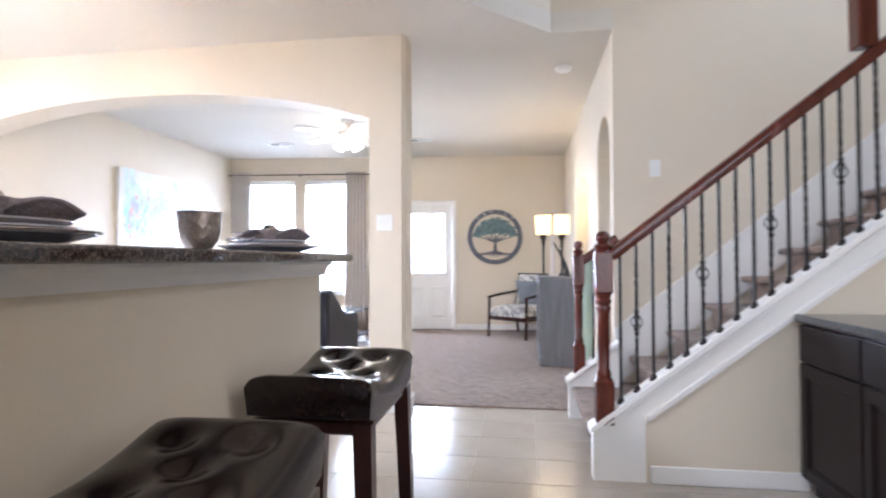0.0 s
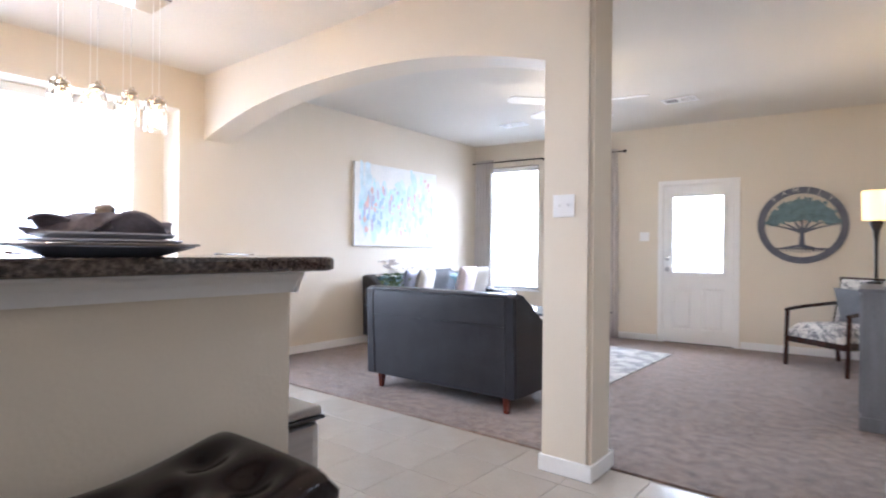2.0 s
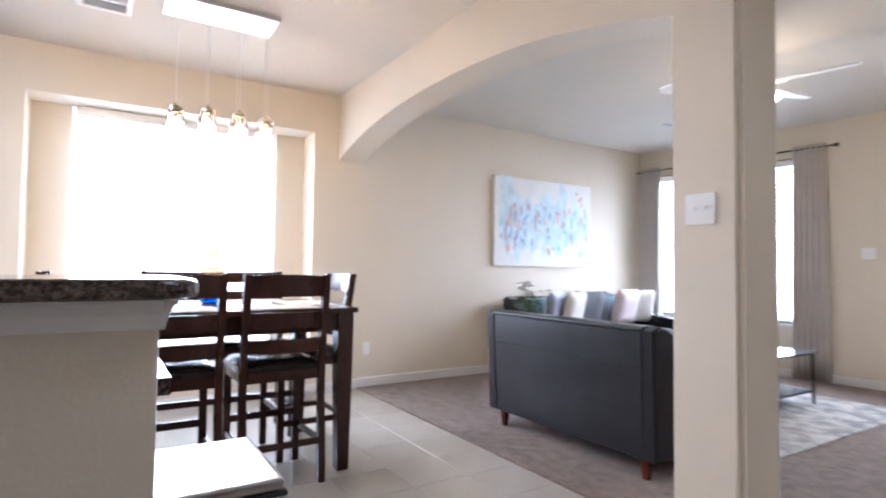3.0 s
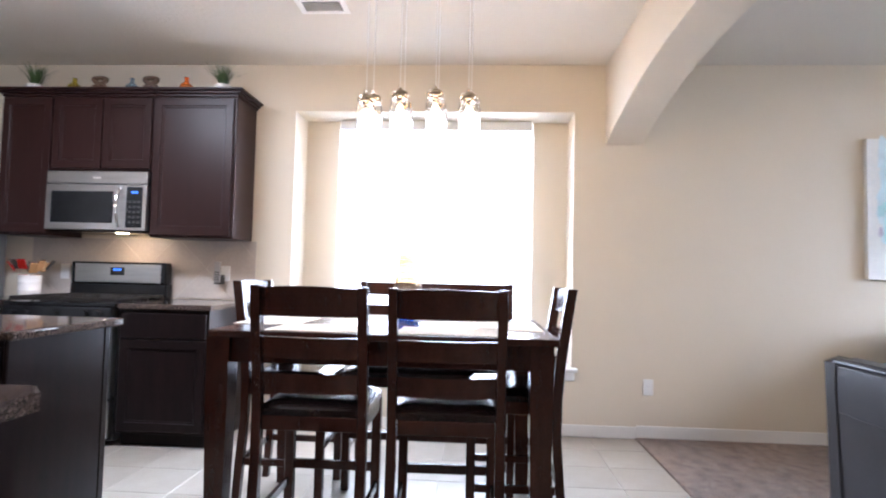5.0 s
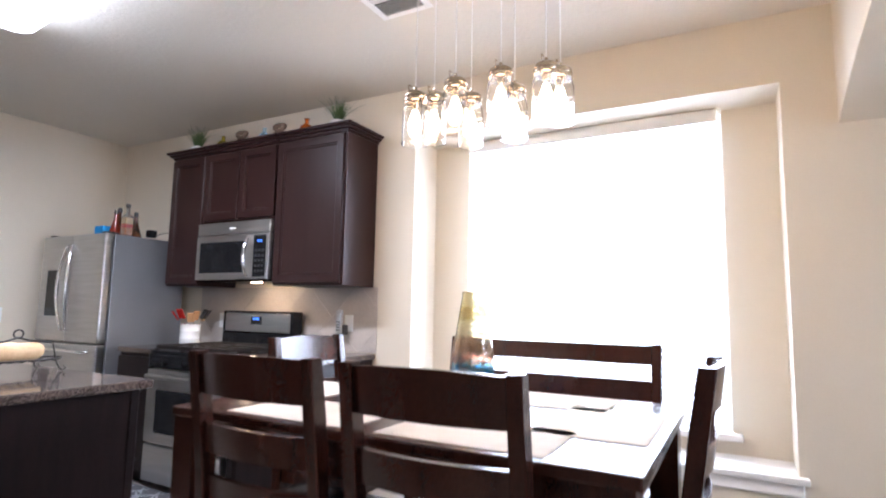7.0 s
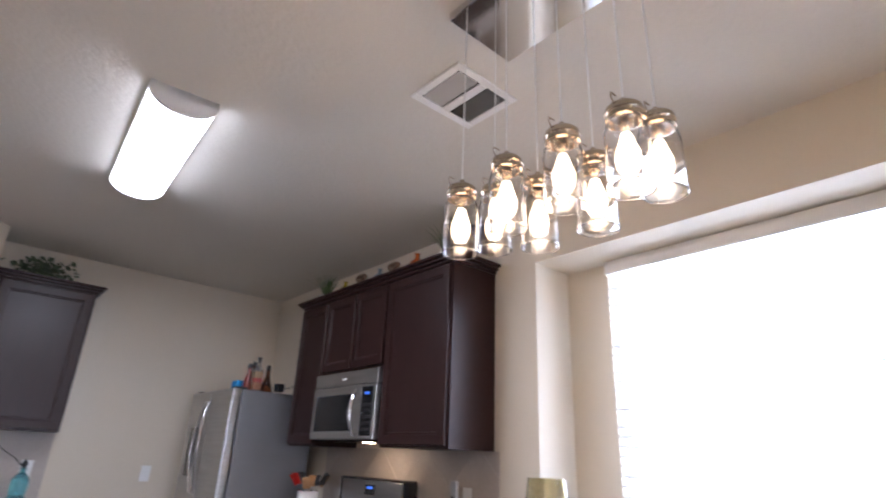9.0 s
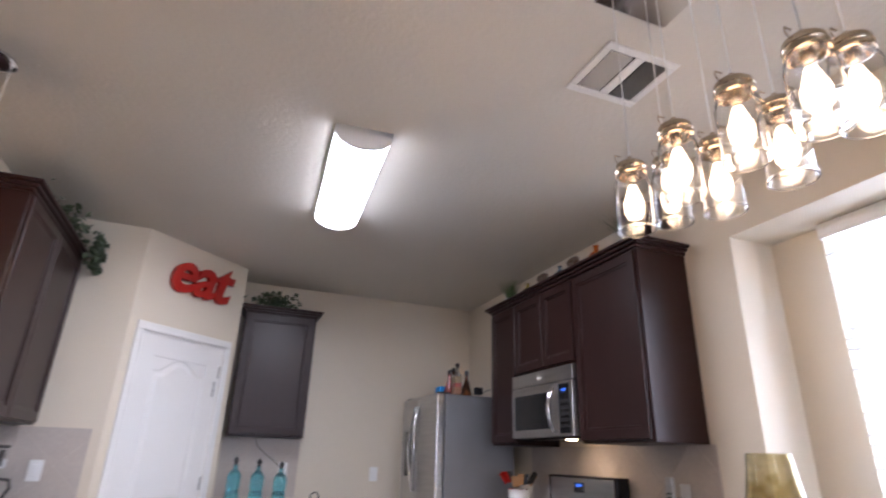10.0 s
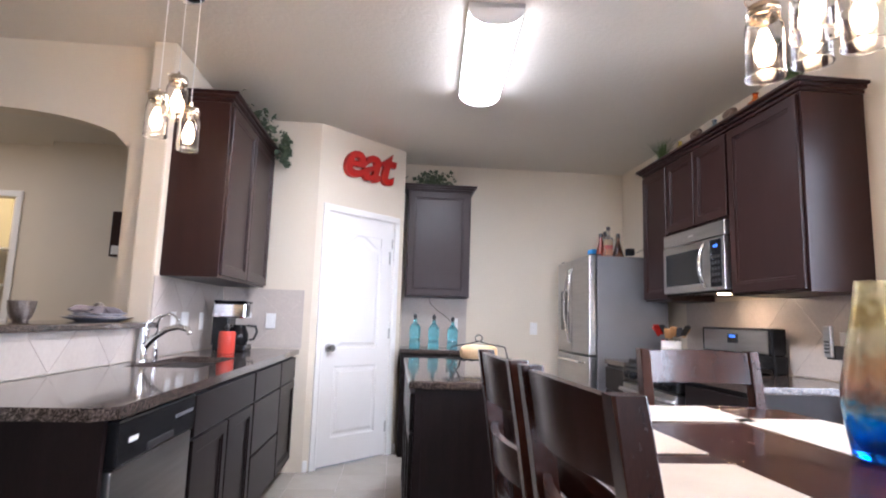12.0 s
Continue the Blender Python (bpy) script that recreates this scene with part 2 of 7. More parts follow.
def prism(bm, pts, vec):
    """A flat outline pushed along vec."""
    a = [bm.verts.new(p) for p in pts]
    b = [bm.verts.new(Vector(p) + Vector(vec)) for p in pts]
    n = len(a)
    bm.faces.new(a)
    bm.faces.new(b)
    for i in range(n):
        bm.faces.new((a[i], a[(i + 1) % n], b[(i + 1) % n], b[i]))


def part(name, bm, material, parent=None, label="", smooth=False, kind=""):
    bmesh.ops.recalc_face_normals(bm, faces=bm.faces)
    me = bpy.data.meshes.new(name)
    bm.to_mesh(me)
    bm.free()
    me.materials.append(material)
    if smooth:
        me.polygons.foreach_set("use_smooth", [True] * len(me.polygons))
        me.set_sharp_from_angle(angle=radians(40))
    ob = new(name, me)
    if parent:
        ob.parent = parent
    return tagged(ob, label=label, kind=kind)


def thing(name, x, y, z, label, category, group="", rz=0.0):
    ob = new(name)
    ob.empty_display_size = 0.1
    ob.matrix_world = pose(x, y, z, 0, 0, rz)
    return tagged(ob, label=label, category=category, group=group)


def boxes(*bs, bev=0.0, seg=1):
    bm = bmesh.new()
    for b in bs:
        box(bm, *b, bev=bev, seg=seg)
    return bm


def structure(name, bm, material, label=""):
    return part(name, bm, material, kind="structure", label=label)


# ---- the plan, in metres ----
H = 2.745
WX = -4.26          # west wall
SY = -0.72          # kitchen's south wall
BY0, BY1 = 4.91, 5.17   # arched beam
SX = -0.60          # kitchen side of the wall under the bar
STY = 5.14          # wall behind the stair
EX = 1.04           # wall with the arched niches
NA = 5.7            # the front wall leans from the others by this angle


def ny(x):
    return 9.62 + (x + 0.66) * 0.1


def on_north(x, z=0.0, out=0.0):
    """A pose on the front wall's room side: its y points into the wall."""
    return pose(x + out * 0.0995, ny(x) - out, z, 0, 0, NA)


def arch_strip(bm, xs, zs, top, y0, y1):
    """The wall over an arch: columns from the curve to the top."""
    prism(bm, [(x, y0, z) for x, z in zip(xs, zs)] + [(xs[-1], y0, top), (xs[0], y0, top)], (0, y1 - y0, 0))


# west wall with its window recess
bm = boxes((WX - 0.12, WX, SY - 0.2, 2.56, 0, H), (WX - 0.12, WX, 4.68, 9.40, 0, H), (WX - 0.12, WX, 2.56, 4.68, 0, 0.46), (WX - 0.12, WX, 2.56, 4.68, 2.385, H))
structure("wall_west", bm, WALL)
bm = boxes((WX - 0.42, WX - 0.12, 2.44, 2.56, 0.34, 2.5), (WX - 0.42, WX - 0.12, 4.68, 4.80, 0.34, 2.5), (WX - 0.42, WX - 0.12, 2.56, 4.68, 2.385, 2.5), (WX - 0.42, WX - 0.12, 2.56, 4.68, 0.34, 0.46),
           (WX - 0.42, WX - 0.30, 2.56, 2.83, 0.46, 2.385), (WX - 0.42, WX - 0.30, 4.41, 4.68, 0.46, 2.385), (WX - 0.42, WX - 0.30, 2.83, 4.41, 0.46, 0.58))
structure("window_recess", bm, WALL)
# south kitchen wall, pantry walls
structure("wall_south", boxes((WX - 0.12, -1.98, SY - 0.12, SY, 0, H)), WALL)
PL, PR = Vector((-1.28, 0.33, 0)), Vector((-1.98, -0.32, 0))
structure("wall_pantry_side", boxes((-1.98, -1.86, SY, -0.32, 0, H)), WALL)
structure("wall_counter_end", boxes((-1.28, SX, 0.21, 0.33, 0, H)), WALL)
pd = (PR - PL)
PLEN = pd.length
PANG = math.degrees(math.atan2(pd.y, pd.x))
PM = Matrix.Translation(PL) @ Matrix.Rotation(radians(PANG), 4, "Z")   # x along the wall, +y into the pantry... sign below
bm = boxes((0, 0.10, 0, 0.11, 0, H), (0.855, PLEN, 0, 0.11, 0, H), (0.10, 0.855, 0, 0.11, 2.045, H))
bm.transform(PM)
structure("wall_pantry", bm, WALL)
# stub wall, half wall, arch wall
structure("wall_stub", boxes((SX, -0.47, 0.21, 1.56, 0, H), bev=0.012, seg=2), WALL)
structure("wall_bar", boxes((SX, -0.40, 1.56, 3.12, 0, 1.088), bev=0.008, seg=2), WALL)
bm = boxes((-0.47, -0.35, 1.35, 1.47, 0, H), (1.45, 3.6, 1.35, 1.47, 0, H))
xs = [-0.35 + 1.8 * i / 20 for i in range(21)]
arch_strip(bm, xs, [2.11 + 0.22 * math.sqrt(max(0, 1 - ((x - 0.55) / 0.9) ** 2)) for x in xs], H, 1.35, 1.47)
structure("wall_arch_south", bm, WALL)
bm = boxes((-0.47, 1.36, -0.72, -0.60, 0, H), (1.24, 1.36, -0.87, -0.72, 0, H), (1.36, 1.72, -0.87, -0.75, 0, H), (1.72, 2.57, -0.87, -0.75, 2.22, H), (2.57, 3.6, -0.87, -0.75, 0, H), (3.6, 3.72, -0.87, 1.47, 0, H),
           (1.60, 2.7, -2.1, -2.0, 0, H), (1.60, 1.70, -2.0, -0.87, 0, H), (2.59, 2.7, -2.0, -0.87, 0, H))
structure("wall_back_room", bm, WALL)
# column and arched beam
bm = boxes((-0.715, -0.45, 4.91, 5.17, 0, H))
bmesh.ops.bevel(bm, geom=[e for e in bm.edges if all(v.co.x > -0.55 for v in e.verts) and abs(e.verts[0].co.z - e.verts[1].co.z) > 1], offset=0.022, segments=4, affect="EDGES")
structure("column", bm, WALL)
bm = bmesh.new()
xs = [WX + (-0.715 - WX) * i / 28 for i in range(29)]
zs = []
for x in xs:
    u = (x - WX) / (-0.715 - WX)
    zs.append(2.14 + 0.245 * (1 - abs(2 * u - 1) ** 2.3))
arch_strip(bm, xs, zs, H, BY0, BY1)
structure("beam_arched", bm, WALL)
# east side: stair wall, niche wall, outer walls
structure("wall_stair", boxes((EX, 6.0, STY, STY + 0.12, 0, 5.3)), WALL)


def niche_wall():
    bm = bmesh.new()
    y_end = ny(EX) + 0.05
    t = 0.14
    segs = [(STY + 0.12, 5.27, None), (5.27, 5.95, 2.25), (5.95, 6.55, None), (6.55, 7.95, 2.0), (7.95, y_end, None)]
    for a, b, top in segs:
        if top is None:
            box(bm, EX, EX + t, a, b, 0, H)
            continue
        base = 0.0 if b - a < 1 else 0.75
        if base:
            box(bm, EX, EX + t, a, b, 0, base)
        r = (b - a) / 2
        n = 12
        rise = r if r < 0.5 else 0.35
        ys = [a + (b - a) * (1 - math.cos(math.pi * i / 16)) / 2 for i in range(17)]
        prism(bm, [(EX, y, top - rise + rise * math.sqrt(max(0, 1 - ((y - (a + b) / 2) / r) ** 2))) for y in ys] + [(EX, b, H), (EX, a, H)], (t, 0, 0))
    box(bm, EX + t, EX + t + 0.1, STY + 0.12, y_end, 0, H)
    return bm


structure("wall_niches", niche_wall(), WALL)
structure("wall_east", boxes((6.0, 6.12, 1.35, STY + 0.12, 0, 5.3)), WALL)
structure("wall_under_stair", boxes((3.6, 3.72, 1.47, 3.9, 0, H)), WALL)
# front wall, with window pair and door
L0, L1 = -3.72, 1.85     # along the wall from the point x = -0.66


def north_wall():
    bm = bmesh.new()
    t = 0.14
    def b(x0, x1, z0, z1):
        box(bm, x0, x1, 0, t, z0, z1)
    b(-3.75, -3.42, 0, H)
    b(-3.42, -2.57, 0, 0.58)
    b(-3.42, -2.57, 2.40, H)
    b(-2.57, -2.41, 0, H)
    b(-2.41, -1.56, 0, 0.58)
    b(-2.41, -1.56, 2.40, H)
    b(-1.56, -0.86, 0, H)
    b(-0.86, -0.05, 1.995, H)
    b(-0.05, 1.9, 0, H)
    bm.transform(pose(-0.66, 9.62, 0, 0, 0, NA))
    return bm


structure("wall_north", north_wall(), WALL)
# floors and ceilings
structure("subfloor", boxes((WX - 0.5, 6.2, -3.2, 10.2, -0.2, -0.012)), GROUT)
carpet = structure("carpet", boxes((WX, EX, 5.14, 9.9, -0.012, 0.010), bev=0.004), CARPET)
FLOOR = structure("floor", boxes((WX, 6.0, -1.9, 5.14, -0.012, -0.003)), GROUT)
bm = bmesh.new()
prism(bm, [(WX - 0.45, -3.2, H), (6.1, -3.2, H), (6.1, 3.7, H), (-0.12, 3.7, H), (-0.12, 4.32, H), (0.6, 5.06, H), (WX - 0.45, 5.06, H)], (0, 0, 0.15))
box(bm, WX - 0.45, EX, 5.06, STY, H, H + 0.15)
box(bm, WX - 0.45, EX, STY, 10.0, H, H + 0.15)
box(bm, EX, EX + 0.3, STY + 0.12, 10.0, H, H + 0.15)
structure("ceiling", bm, CEIL)
structure("wall_stairwell", boxes((-0.24, -0.12, 3.58, 4.4, H + 0.15, 5.3), (-0.12, 6.0, 3.58, 3.7, H + 0.15, 5.3), (0.6, EX, 5.06, STY + 0.12, H + 0.15, 5.3)), WALL)
bm = bmesh.new()
prism(bm, [(-0.12, 4.32, H + 0.15), (0.6, 5.06, H + 0.15), (0.52, 5.14, H + 0.15), (-0.2, 4.40, H + 0.15)], (0, 0, 2.4))
structure("wall_stairwell_slant", bm, WALL)
structure("ceiling_upper", boxes((-0.3, 6.1, 3.5, STY + 0.2, 5.3, 5.4)), CEIL)
# baseboards
def base_x(x, y0, y1, d):
    return (min(x, x + d * 0.014), max(x, x + d * 0.014), y0, y1, 0, 0.085)


bb = boxes(base_x(WX, 2.30, 5.14, 1), (WX, WX + 0.014, 5.14, 9.26, 0.0, 0.095), (WX + 0.6, -2.6, SY, SY + 0.014, 0, 0.085), base_x(-0.40, 1.56, 3.12, 1), (SX, -0.386, 3.12, 3.134, 0, 0.085),
           (-0.729, -0.436, 4.896, 4.91, 0, 0.085), (-0.729, -0.715, 4.91, 5.17, 0, 0.085), (-0.45, -0.436, 4.91, 5.17, 0, 0.085), (-0.729, -0.436, 5.17, 5.184, 0, 0.09),
           (EX - 0.014, EX, 5.95, ny(EX), 0, 0.095), (-0.47, -0.35, 1.47, 1.484, 0, 0.085), (1.45, 3.6, 1.47, 1.484, 0, 0.085), bev=0.004)
for x0, x1 in ((-3.62, -0.93), (0.02, 1.72)):
    t = bmesh.new()
    box(t, x0, x1, -0.014, 0, 0, 0.095, 0.004)
    t.transform(pose(-0.66, 9.62, 0, 0, 0, NA))
    merge(bb, t)
for x0, x1 in ((0.0, 0.04), (0.915, PLEN)):
    t = bmesh.new()
    box(t, x0, x1, -0.014, 0, 0, 0.085, 0.004)
    t.transform(PM)
    merge(bb, t)
structure("baseboard", bb, TRIM)


# ---- doors and windows ----
def panel_face(bm, x0, x1, z0, z1, y, d=0.012, w=0.03):
    """A raised field with a sunk border on a face that looks to -y."""
    box(bm, x0, x1, y - 0.001, y + 0.004, z0, z1)
    box(bm, x0 + w, x1 - w, y - d, y, z0 + w, z1 - w, bev=0.008)


def frame_bars(bm, x0, x1, z0, z1, w, y0, y1, bev=0.003, bottom=True):
    box(bm, x0, x0 + w, y0, y1, z0, z1 - w, bev)
    box(bm, x1 - w, x1, y0, y1, z0, z1 - w, bev)
    box(bm, x0, x1, y0, y1, z1 - w, z1, bev)
    if bottom:
        box(bm, x0 + w, x1 - w, y0, y1, z0, z0 + w, bev)


def casing(name, x0, x1, z1, parent_m):
    """The three boards round a door, on a wall that looks to -y."""
    bm = bmesh.new()
    frame_bars(bm, x0 - 0.058, x1 + 0.058, 0, z1 + 0.058, 0.058, -0.018, -0.001, bottom=False)
    frame_bars(bm, x0 - 0.02, x1 + 0.02, 0, z1 + 0.02, 0.012, -0.024, -0.018, bottom=False)
    box(bm, x0 - 0.001, x0 + 0.012, 0, 0.11, 0, z1)
    box(bm, x1 - 0.012, x1 + 0.001, 0, 0.11, 0, z1)
    box(bm, x0, x1, 0, 0.11, z1 - 0.012, z1)
    bm.transform(parent_m)
    return structure(name, bm, TRIM)


def raised(bm, x0, x1, z0, z1, y, arch=0.0):
    """A moulded door panel, its top arched where asked."""
    n = 12 if arch else 1
    def outline(inset):
        a, b, c, d = x0 + inset, x1 - inset, z0 + inset, z1 - inset
        pts = [(a, c), (b, c)]
        for i in range(n + 1):
            u = i / n
            pts.append((b + (a - b) * u, d - (arch * (1 - math.sin(math.pi * min(1, max(0, (u - 0.12) / 0.76))) ** 1.2) if arch else 0)))
        return pts
    rings = []
    for inset, yy in ((0, y), (0.012, y + 0.007), (0.028, y + 0.007), (0.05, y - 0.003)):
        rings.append([bm.verts.new((px, yy, pz)) for px, pz in outline(inset)])
    for r, s in zip(rings, rings[1:]):
        for i in range(len(r)):
            j = (i + 1) % len(r)
            bm.faces.new((r[i], r[j], s[j], s[i]))
    bm.faces.new(rings[-1])


def door_leaf(bm, x0, x1, z0, z1, y, holes):
    """A slab whose face at y is cut by a grid of panels (x0, x1, z0, z1, arch)."""
    glass = [h for h in holes if h[4] < 0]
    if not glass:
        box(bm, x0, x1, y + 0.012, y + 0.036, z0, z1)
    else:
        a, b, c, d = glass[0][:4]
        box(bm, x0, a, y + 0.012, y + 0.036, z0, z1)
        box(bm, b, x1, y + 0.012, y + 0.036, z0, z1)
        box(bm, a, b, y + 0.012, y + 0.036, z0, c)
        box(bm, a, b, y + 0.012, y + 0.036, d, z1)
    xs = sorted({x0, x1, *[h[0] for h in holes], *[h[1] for h in holes]})
    zs = sorted({z0, z1, *[h[2] for h in holes], *[h[3] for h in holes]})
    for a, b in zip(xs, xs[1:]):
        for c, d in zip(zs, zs[1:]):
            mx, mz = (a + b) / 2, (c + d) / 2
            if not any(h[0] < mx < h[1] and h[2] < mz < h[3] for h in holes):
                box(bm, a, b, y, y + 0.012, c, d)
    for h in holes:
        if h[4] < 0:
            continue
        raised(bm, h[0], h[1], h[2], h[3], y + 0.001, h[4])


def knob(parent, m, mtl=STEEL):
    bm = bmesh.new()
    lathe(bm, [(0.0, 0), (0.032, 0.0), (0.032, 0.006), (0.012, 0.012), (0.011, 0.035), (0.024, 0.043), (0.029, 0.055), (0.024, 0.066), (0, 0.07)], n=20, m=Matrix.Rotation(radians(90), 4, "X"))
    bm.transform(m)
    return part("door_handle", bm, mtl, parent, "round satin nickel door knob", smooth=True)


# pantry door
casing("door_trim", 0.115, 0.84, 2.035, PM)
door = tagged(new("door_1"), label="closed white two-panel pantry door with an arched upper panel", category="door", kind="structure")
bm = bmesh.new()
door_leaf(bm, 0.128, 0.827, 0.012, 2.022, 0.004, [(0.25, 0.705, 0.92, 1.88, 0.09), (0.25, 0.705, 0.22, 0.78, 0)])
bm.transform(PM)
part("door_leaf", bm, DOORW, door)
knob(door, PM @ Matrix.Translation((0.185, 0.004, 0.93)))
for z in (0.2, 1.0, 1.8):
    bm = boxes((0.82, 0.835, -0.004, 0.006, z, z + 0.09), bev=0.002)
    bm.transform(PM)
    part("hinge", bm, STEEL, door)
bm = bmesh.new()
tube(bm, [(0.80, 0.0, 1.75), (0.80, -0.012, 1.75), (0.78, -0.03, 1.75), (0.76, -0.03, 1.76)], 0.004)
tube(bm, [(0.80, -0.003, 1.66), (0.80, -0.003, 1.77)], 0.007)
bm.transform(PM)
part("door_stop", bm, STEEL, door, "small metal flip stop", smooth=True)
# the sunlit pantry-like closet beyond the arch
bm = bmesh.new()
frame_bars(bm, 1.66, 2.63, 0, 2.28, 0.06, -0.75, -0.73, bottom=False)
structure("closet_trim", bm, TRIM)
shelf = thing("closet_shelving", 2.145, -1.95, 0, "white wooden closet shelves with folded linen", "shelf")
for z in (0.5, 0.95, 1.4, 1.8):
    part("shelf_board", boxes((-0.42, 0.42, -0.05, 0.35, z, z + 0.02), bev=0.003), TRIM, shelf)

# front door
NM = pose(-0.66, 9.62, 0, 0, 0, NA)
casing("door_trim", -0.86, -0.05, 1.99, NM)
door = tagged(new("door_2"), label="closed white front door with a glazed upper half and two lower panels", category="door", kind="structure")
bm = bmesh.new()
door_leaf(bm, -0.845, -0.065, 0.02, 1.976, 0.006, [(-0.76, -0.50, 0.18, 0.70, 0), (-0.41, -0.15, 0.18, 0.70, 0), (-0.74, -0.17, 0.90, 1.85, -1)])
bm.transform(NM)
part("door_leaf", bm, DOORW, door)
bm = bmesh.new()
frame_bars(bm, -0.78, -0.13, 0.86, 1.89, 0.045, -0.012, 0.006, 0.004)
bm.transform(NM)
part("glazing_frame", bm, DOORW, door)
bm = boxes((-0.738, -0.172, 0.018, 0.022, 0.902, 1.848))
bm.transform(NM)
part("door_pane", bm, PANE, door, "clear door glass").visible_shadow = False
bm = bmesh.new()
for i in range(30):
    t = 0.915 + i * 0.032
    obox(bm, NM @ Matrix.Translation((-0.455, -0.012, t)) @ Matrix.Rotation(radians(50), 4, "X"), 0.55, 0.02, 0.0015)
part("blind_slats", bm, SLAT, door, "white slats of the door blind")
knob(door, NM @ Matrix.Translation((-0.80, 0.006, 0.93)))
knob(door, NM @ Matrix.Translation((-0.80, 0.006, 1.07)))
bm = boxes((-0.845, -0.065, 0.0, 0.06, 0.0, 0.018))
bm.transform(NM)
part("threshold", bm, BLACKM, door, "dark metal threshold")


def blind(win, m, x0, x1, z0, z1, pitch=0.045, tilt=38):
    """Slats, headrail, bottom rail and cords of a faux-wood blind."""
    n = int((z1 - z0 - 0.1) / pitch)
    me = bpy.data.meshes.new("slat")
    bm = boxes((x0 + 0.01, x1 - 0.01, -0.024, 0.024, -0.0014, 0.0014))
    bm.to_mesh(me)
    bm.free()
    me.materials.append(SLAT)
    for i in range(n):
        s = new("slat", me)
        s.parent = win
        s.matrix_local = m @ Matrix.Translation((0, 0, z0 + 0.04 + i * pitch)) @ Matrix.Rotation(radians(tilt), 4, "X")
    bm = boxes((x0, x1, -0.035, 0.03, z1 - 0.075, z1), bev=0.005)
    bm.transform(m)
    part("valance", bm, TRIM, win, "white blind valance")
    bm = boxes((x0 + 0.005, x1 - 0.005, -0.025, 0.025, z0 + 0.005, z0 + 0.022), bev=0.003)
    bm.transform(m)
    part("bottom_rail", bm, SLAT, win)
    bm = bmesh.new()
    for x in (x0 + 0.18, (x0 + x1) / 2, x1 - 0.18):
        box(bm, x, x + 0.002, -0.027, -0.0255, z0, z1)
        box(bm, x, x + 0.002, 0.0255, 0.027, z0, z1)
    bm.transform(m)
    part("ladder_cords", bm, WHITEP, win)


def window(name, m, x0, x1, z0, z1, depth, label):
    win = tagged(new(name), label=label, category="window", kind="structure")
    bm = bmesh.new()
    frame_bars(bm, x0, x1, z0, z1, 0.045, depth, depth + 0.05)
    box(bm, x0 + 0.045, x1 - 0.045, depth + 0.005, depth + 0.045, (z0 + z1) / 2 - 0.02, (z0 + z1) / 2 + 0.02, 0.003)
    bm.transform(m)
    part("window_frame", bm, TRIM, win)
    bm = boxes((x0 + 0.04, x1 - 0.04, depth + 0.02, depth + 0.024, z0 + 0.04, z1 - 0.04))
    bm.transform(m)
    p = part("pane", bm, PANE, win)
    p.visible_shadow = False
    return win


# dining window: x runs north along the wall, y out through it
WM = Matrix.Translation((WX - 0.30, 0, 0)) @ Matrix.Rotation(radians(90), 4, "Z")
win = window("window_1", WM, 2.83, 4.41, 0.58, 2.385, 0.06, "tall white-framed dining window behind a lowered white blind")
blind(win, WM @ Matrix.Translation((0, -0.03, 0)), 2.85, 4.39, 0.62, 2.38)
bm = boxes((WX - 0.38, WX - 0.24, 2.78, 4.46, 0.565, 0.60), bev=0.006)
part("window_sill", bm, TRIM, win, "white inner sill")
bm = boxes((WX - 0.30, WX + 0.045, 2.52, 4.72, 0.462, 0.492), bev=0.009, seg=2)
box(bm, WX, WX + 0.022, 2.54, 4.70, 0.40, 0.462, 0.006)
part("window_stool", bm, TRIM, win, "deep white window ledge with a moulded apron")
for k, (a, b) in enumerate(((-3.42, -2.57), (-2.41, -1.56))):
    w = window("window_%d" % (2 + k), NM, a, b, 0.58, 2.40, 0.07, "white-framed living room window with a lowered white blind")
    blind(w, NM @ Matrix.Translation((0, 0.04, 0)), a + 0.01, b - 0.01, 0.60, 2.39)
    bm = boxes((a - 0.03, b + 0.03, -0.02, 0.10, 0.556, 0.58), bev=0.006)
    bm.transform(NM)
    part("window_sill", bm, TRIM, w)
# bright daylight beyond the glass
structure("backdrop_west", boxes((WX - 1.6, WX - 1.58, 0.5, 6.5, -0.5, 4.5)), SKYW)
bm = boxes((-5.5, 2.5, 1.2, 1.22, -0.5, 4.5))
bm.transform(NM)
structure("backdrop_north", bm, SKYW)


# ---- kitchen ----
def shaker(name, parent, m, w, h, mtl=ESP, fr=0.055, label=""):
    """A framed cupboard door: its face looks to -y, its foot at the origin's left."""
    bm = bmesh.new()
    rings = []
    for ins, y in ((0, 0), (0, -0.017), (0.003, -0.02), (fr - 0.003, -0.02), (fr, -0.017), (fr, -0.013), (fr + 0.010, -0.013), (fr + 0.013, -0.008)):
        rings.append([bm.verts.new((x, y, z)) for x, z in ((ins, ins), (w - ins, ins), (w - ins, h - ins), (ins, h - ins))])
    for a, b in zip(rings, rings[1:]):
        for k in range(4):
            bm.faces.new((a[k], a[(k + 1) % 4], b[(k + 1) % 4], b[k]))
    bm.faces.new(rings[0])
    bm.faces.new(rings[-1])
    bm.transform(m)
    return part(name, bm, mtl, parent, label)


def slab_front(name, parent, m, w, h, mtl=ESP):
    bm = boxes((0, w, -0.02, 0, 0, h), bev=0.005, seg=2)
    bm.transform(m)
    return part(name, bm, mtl, parent)


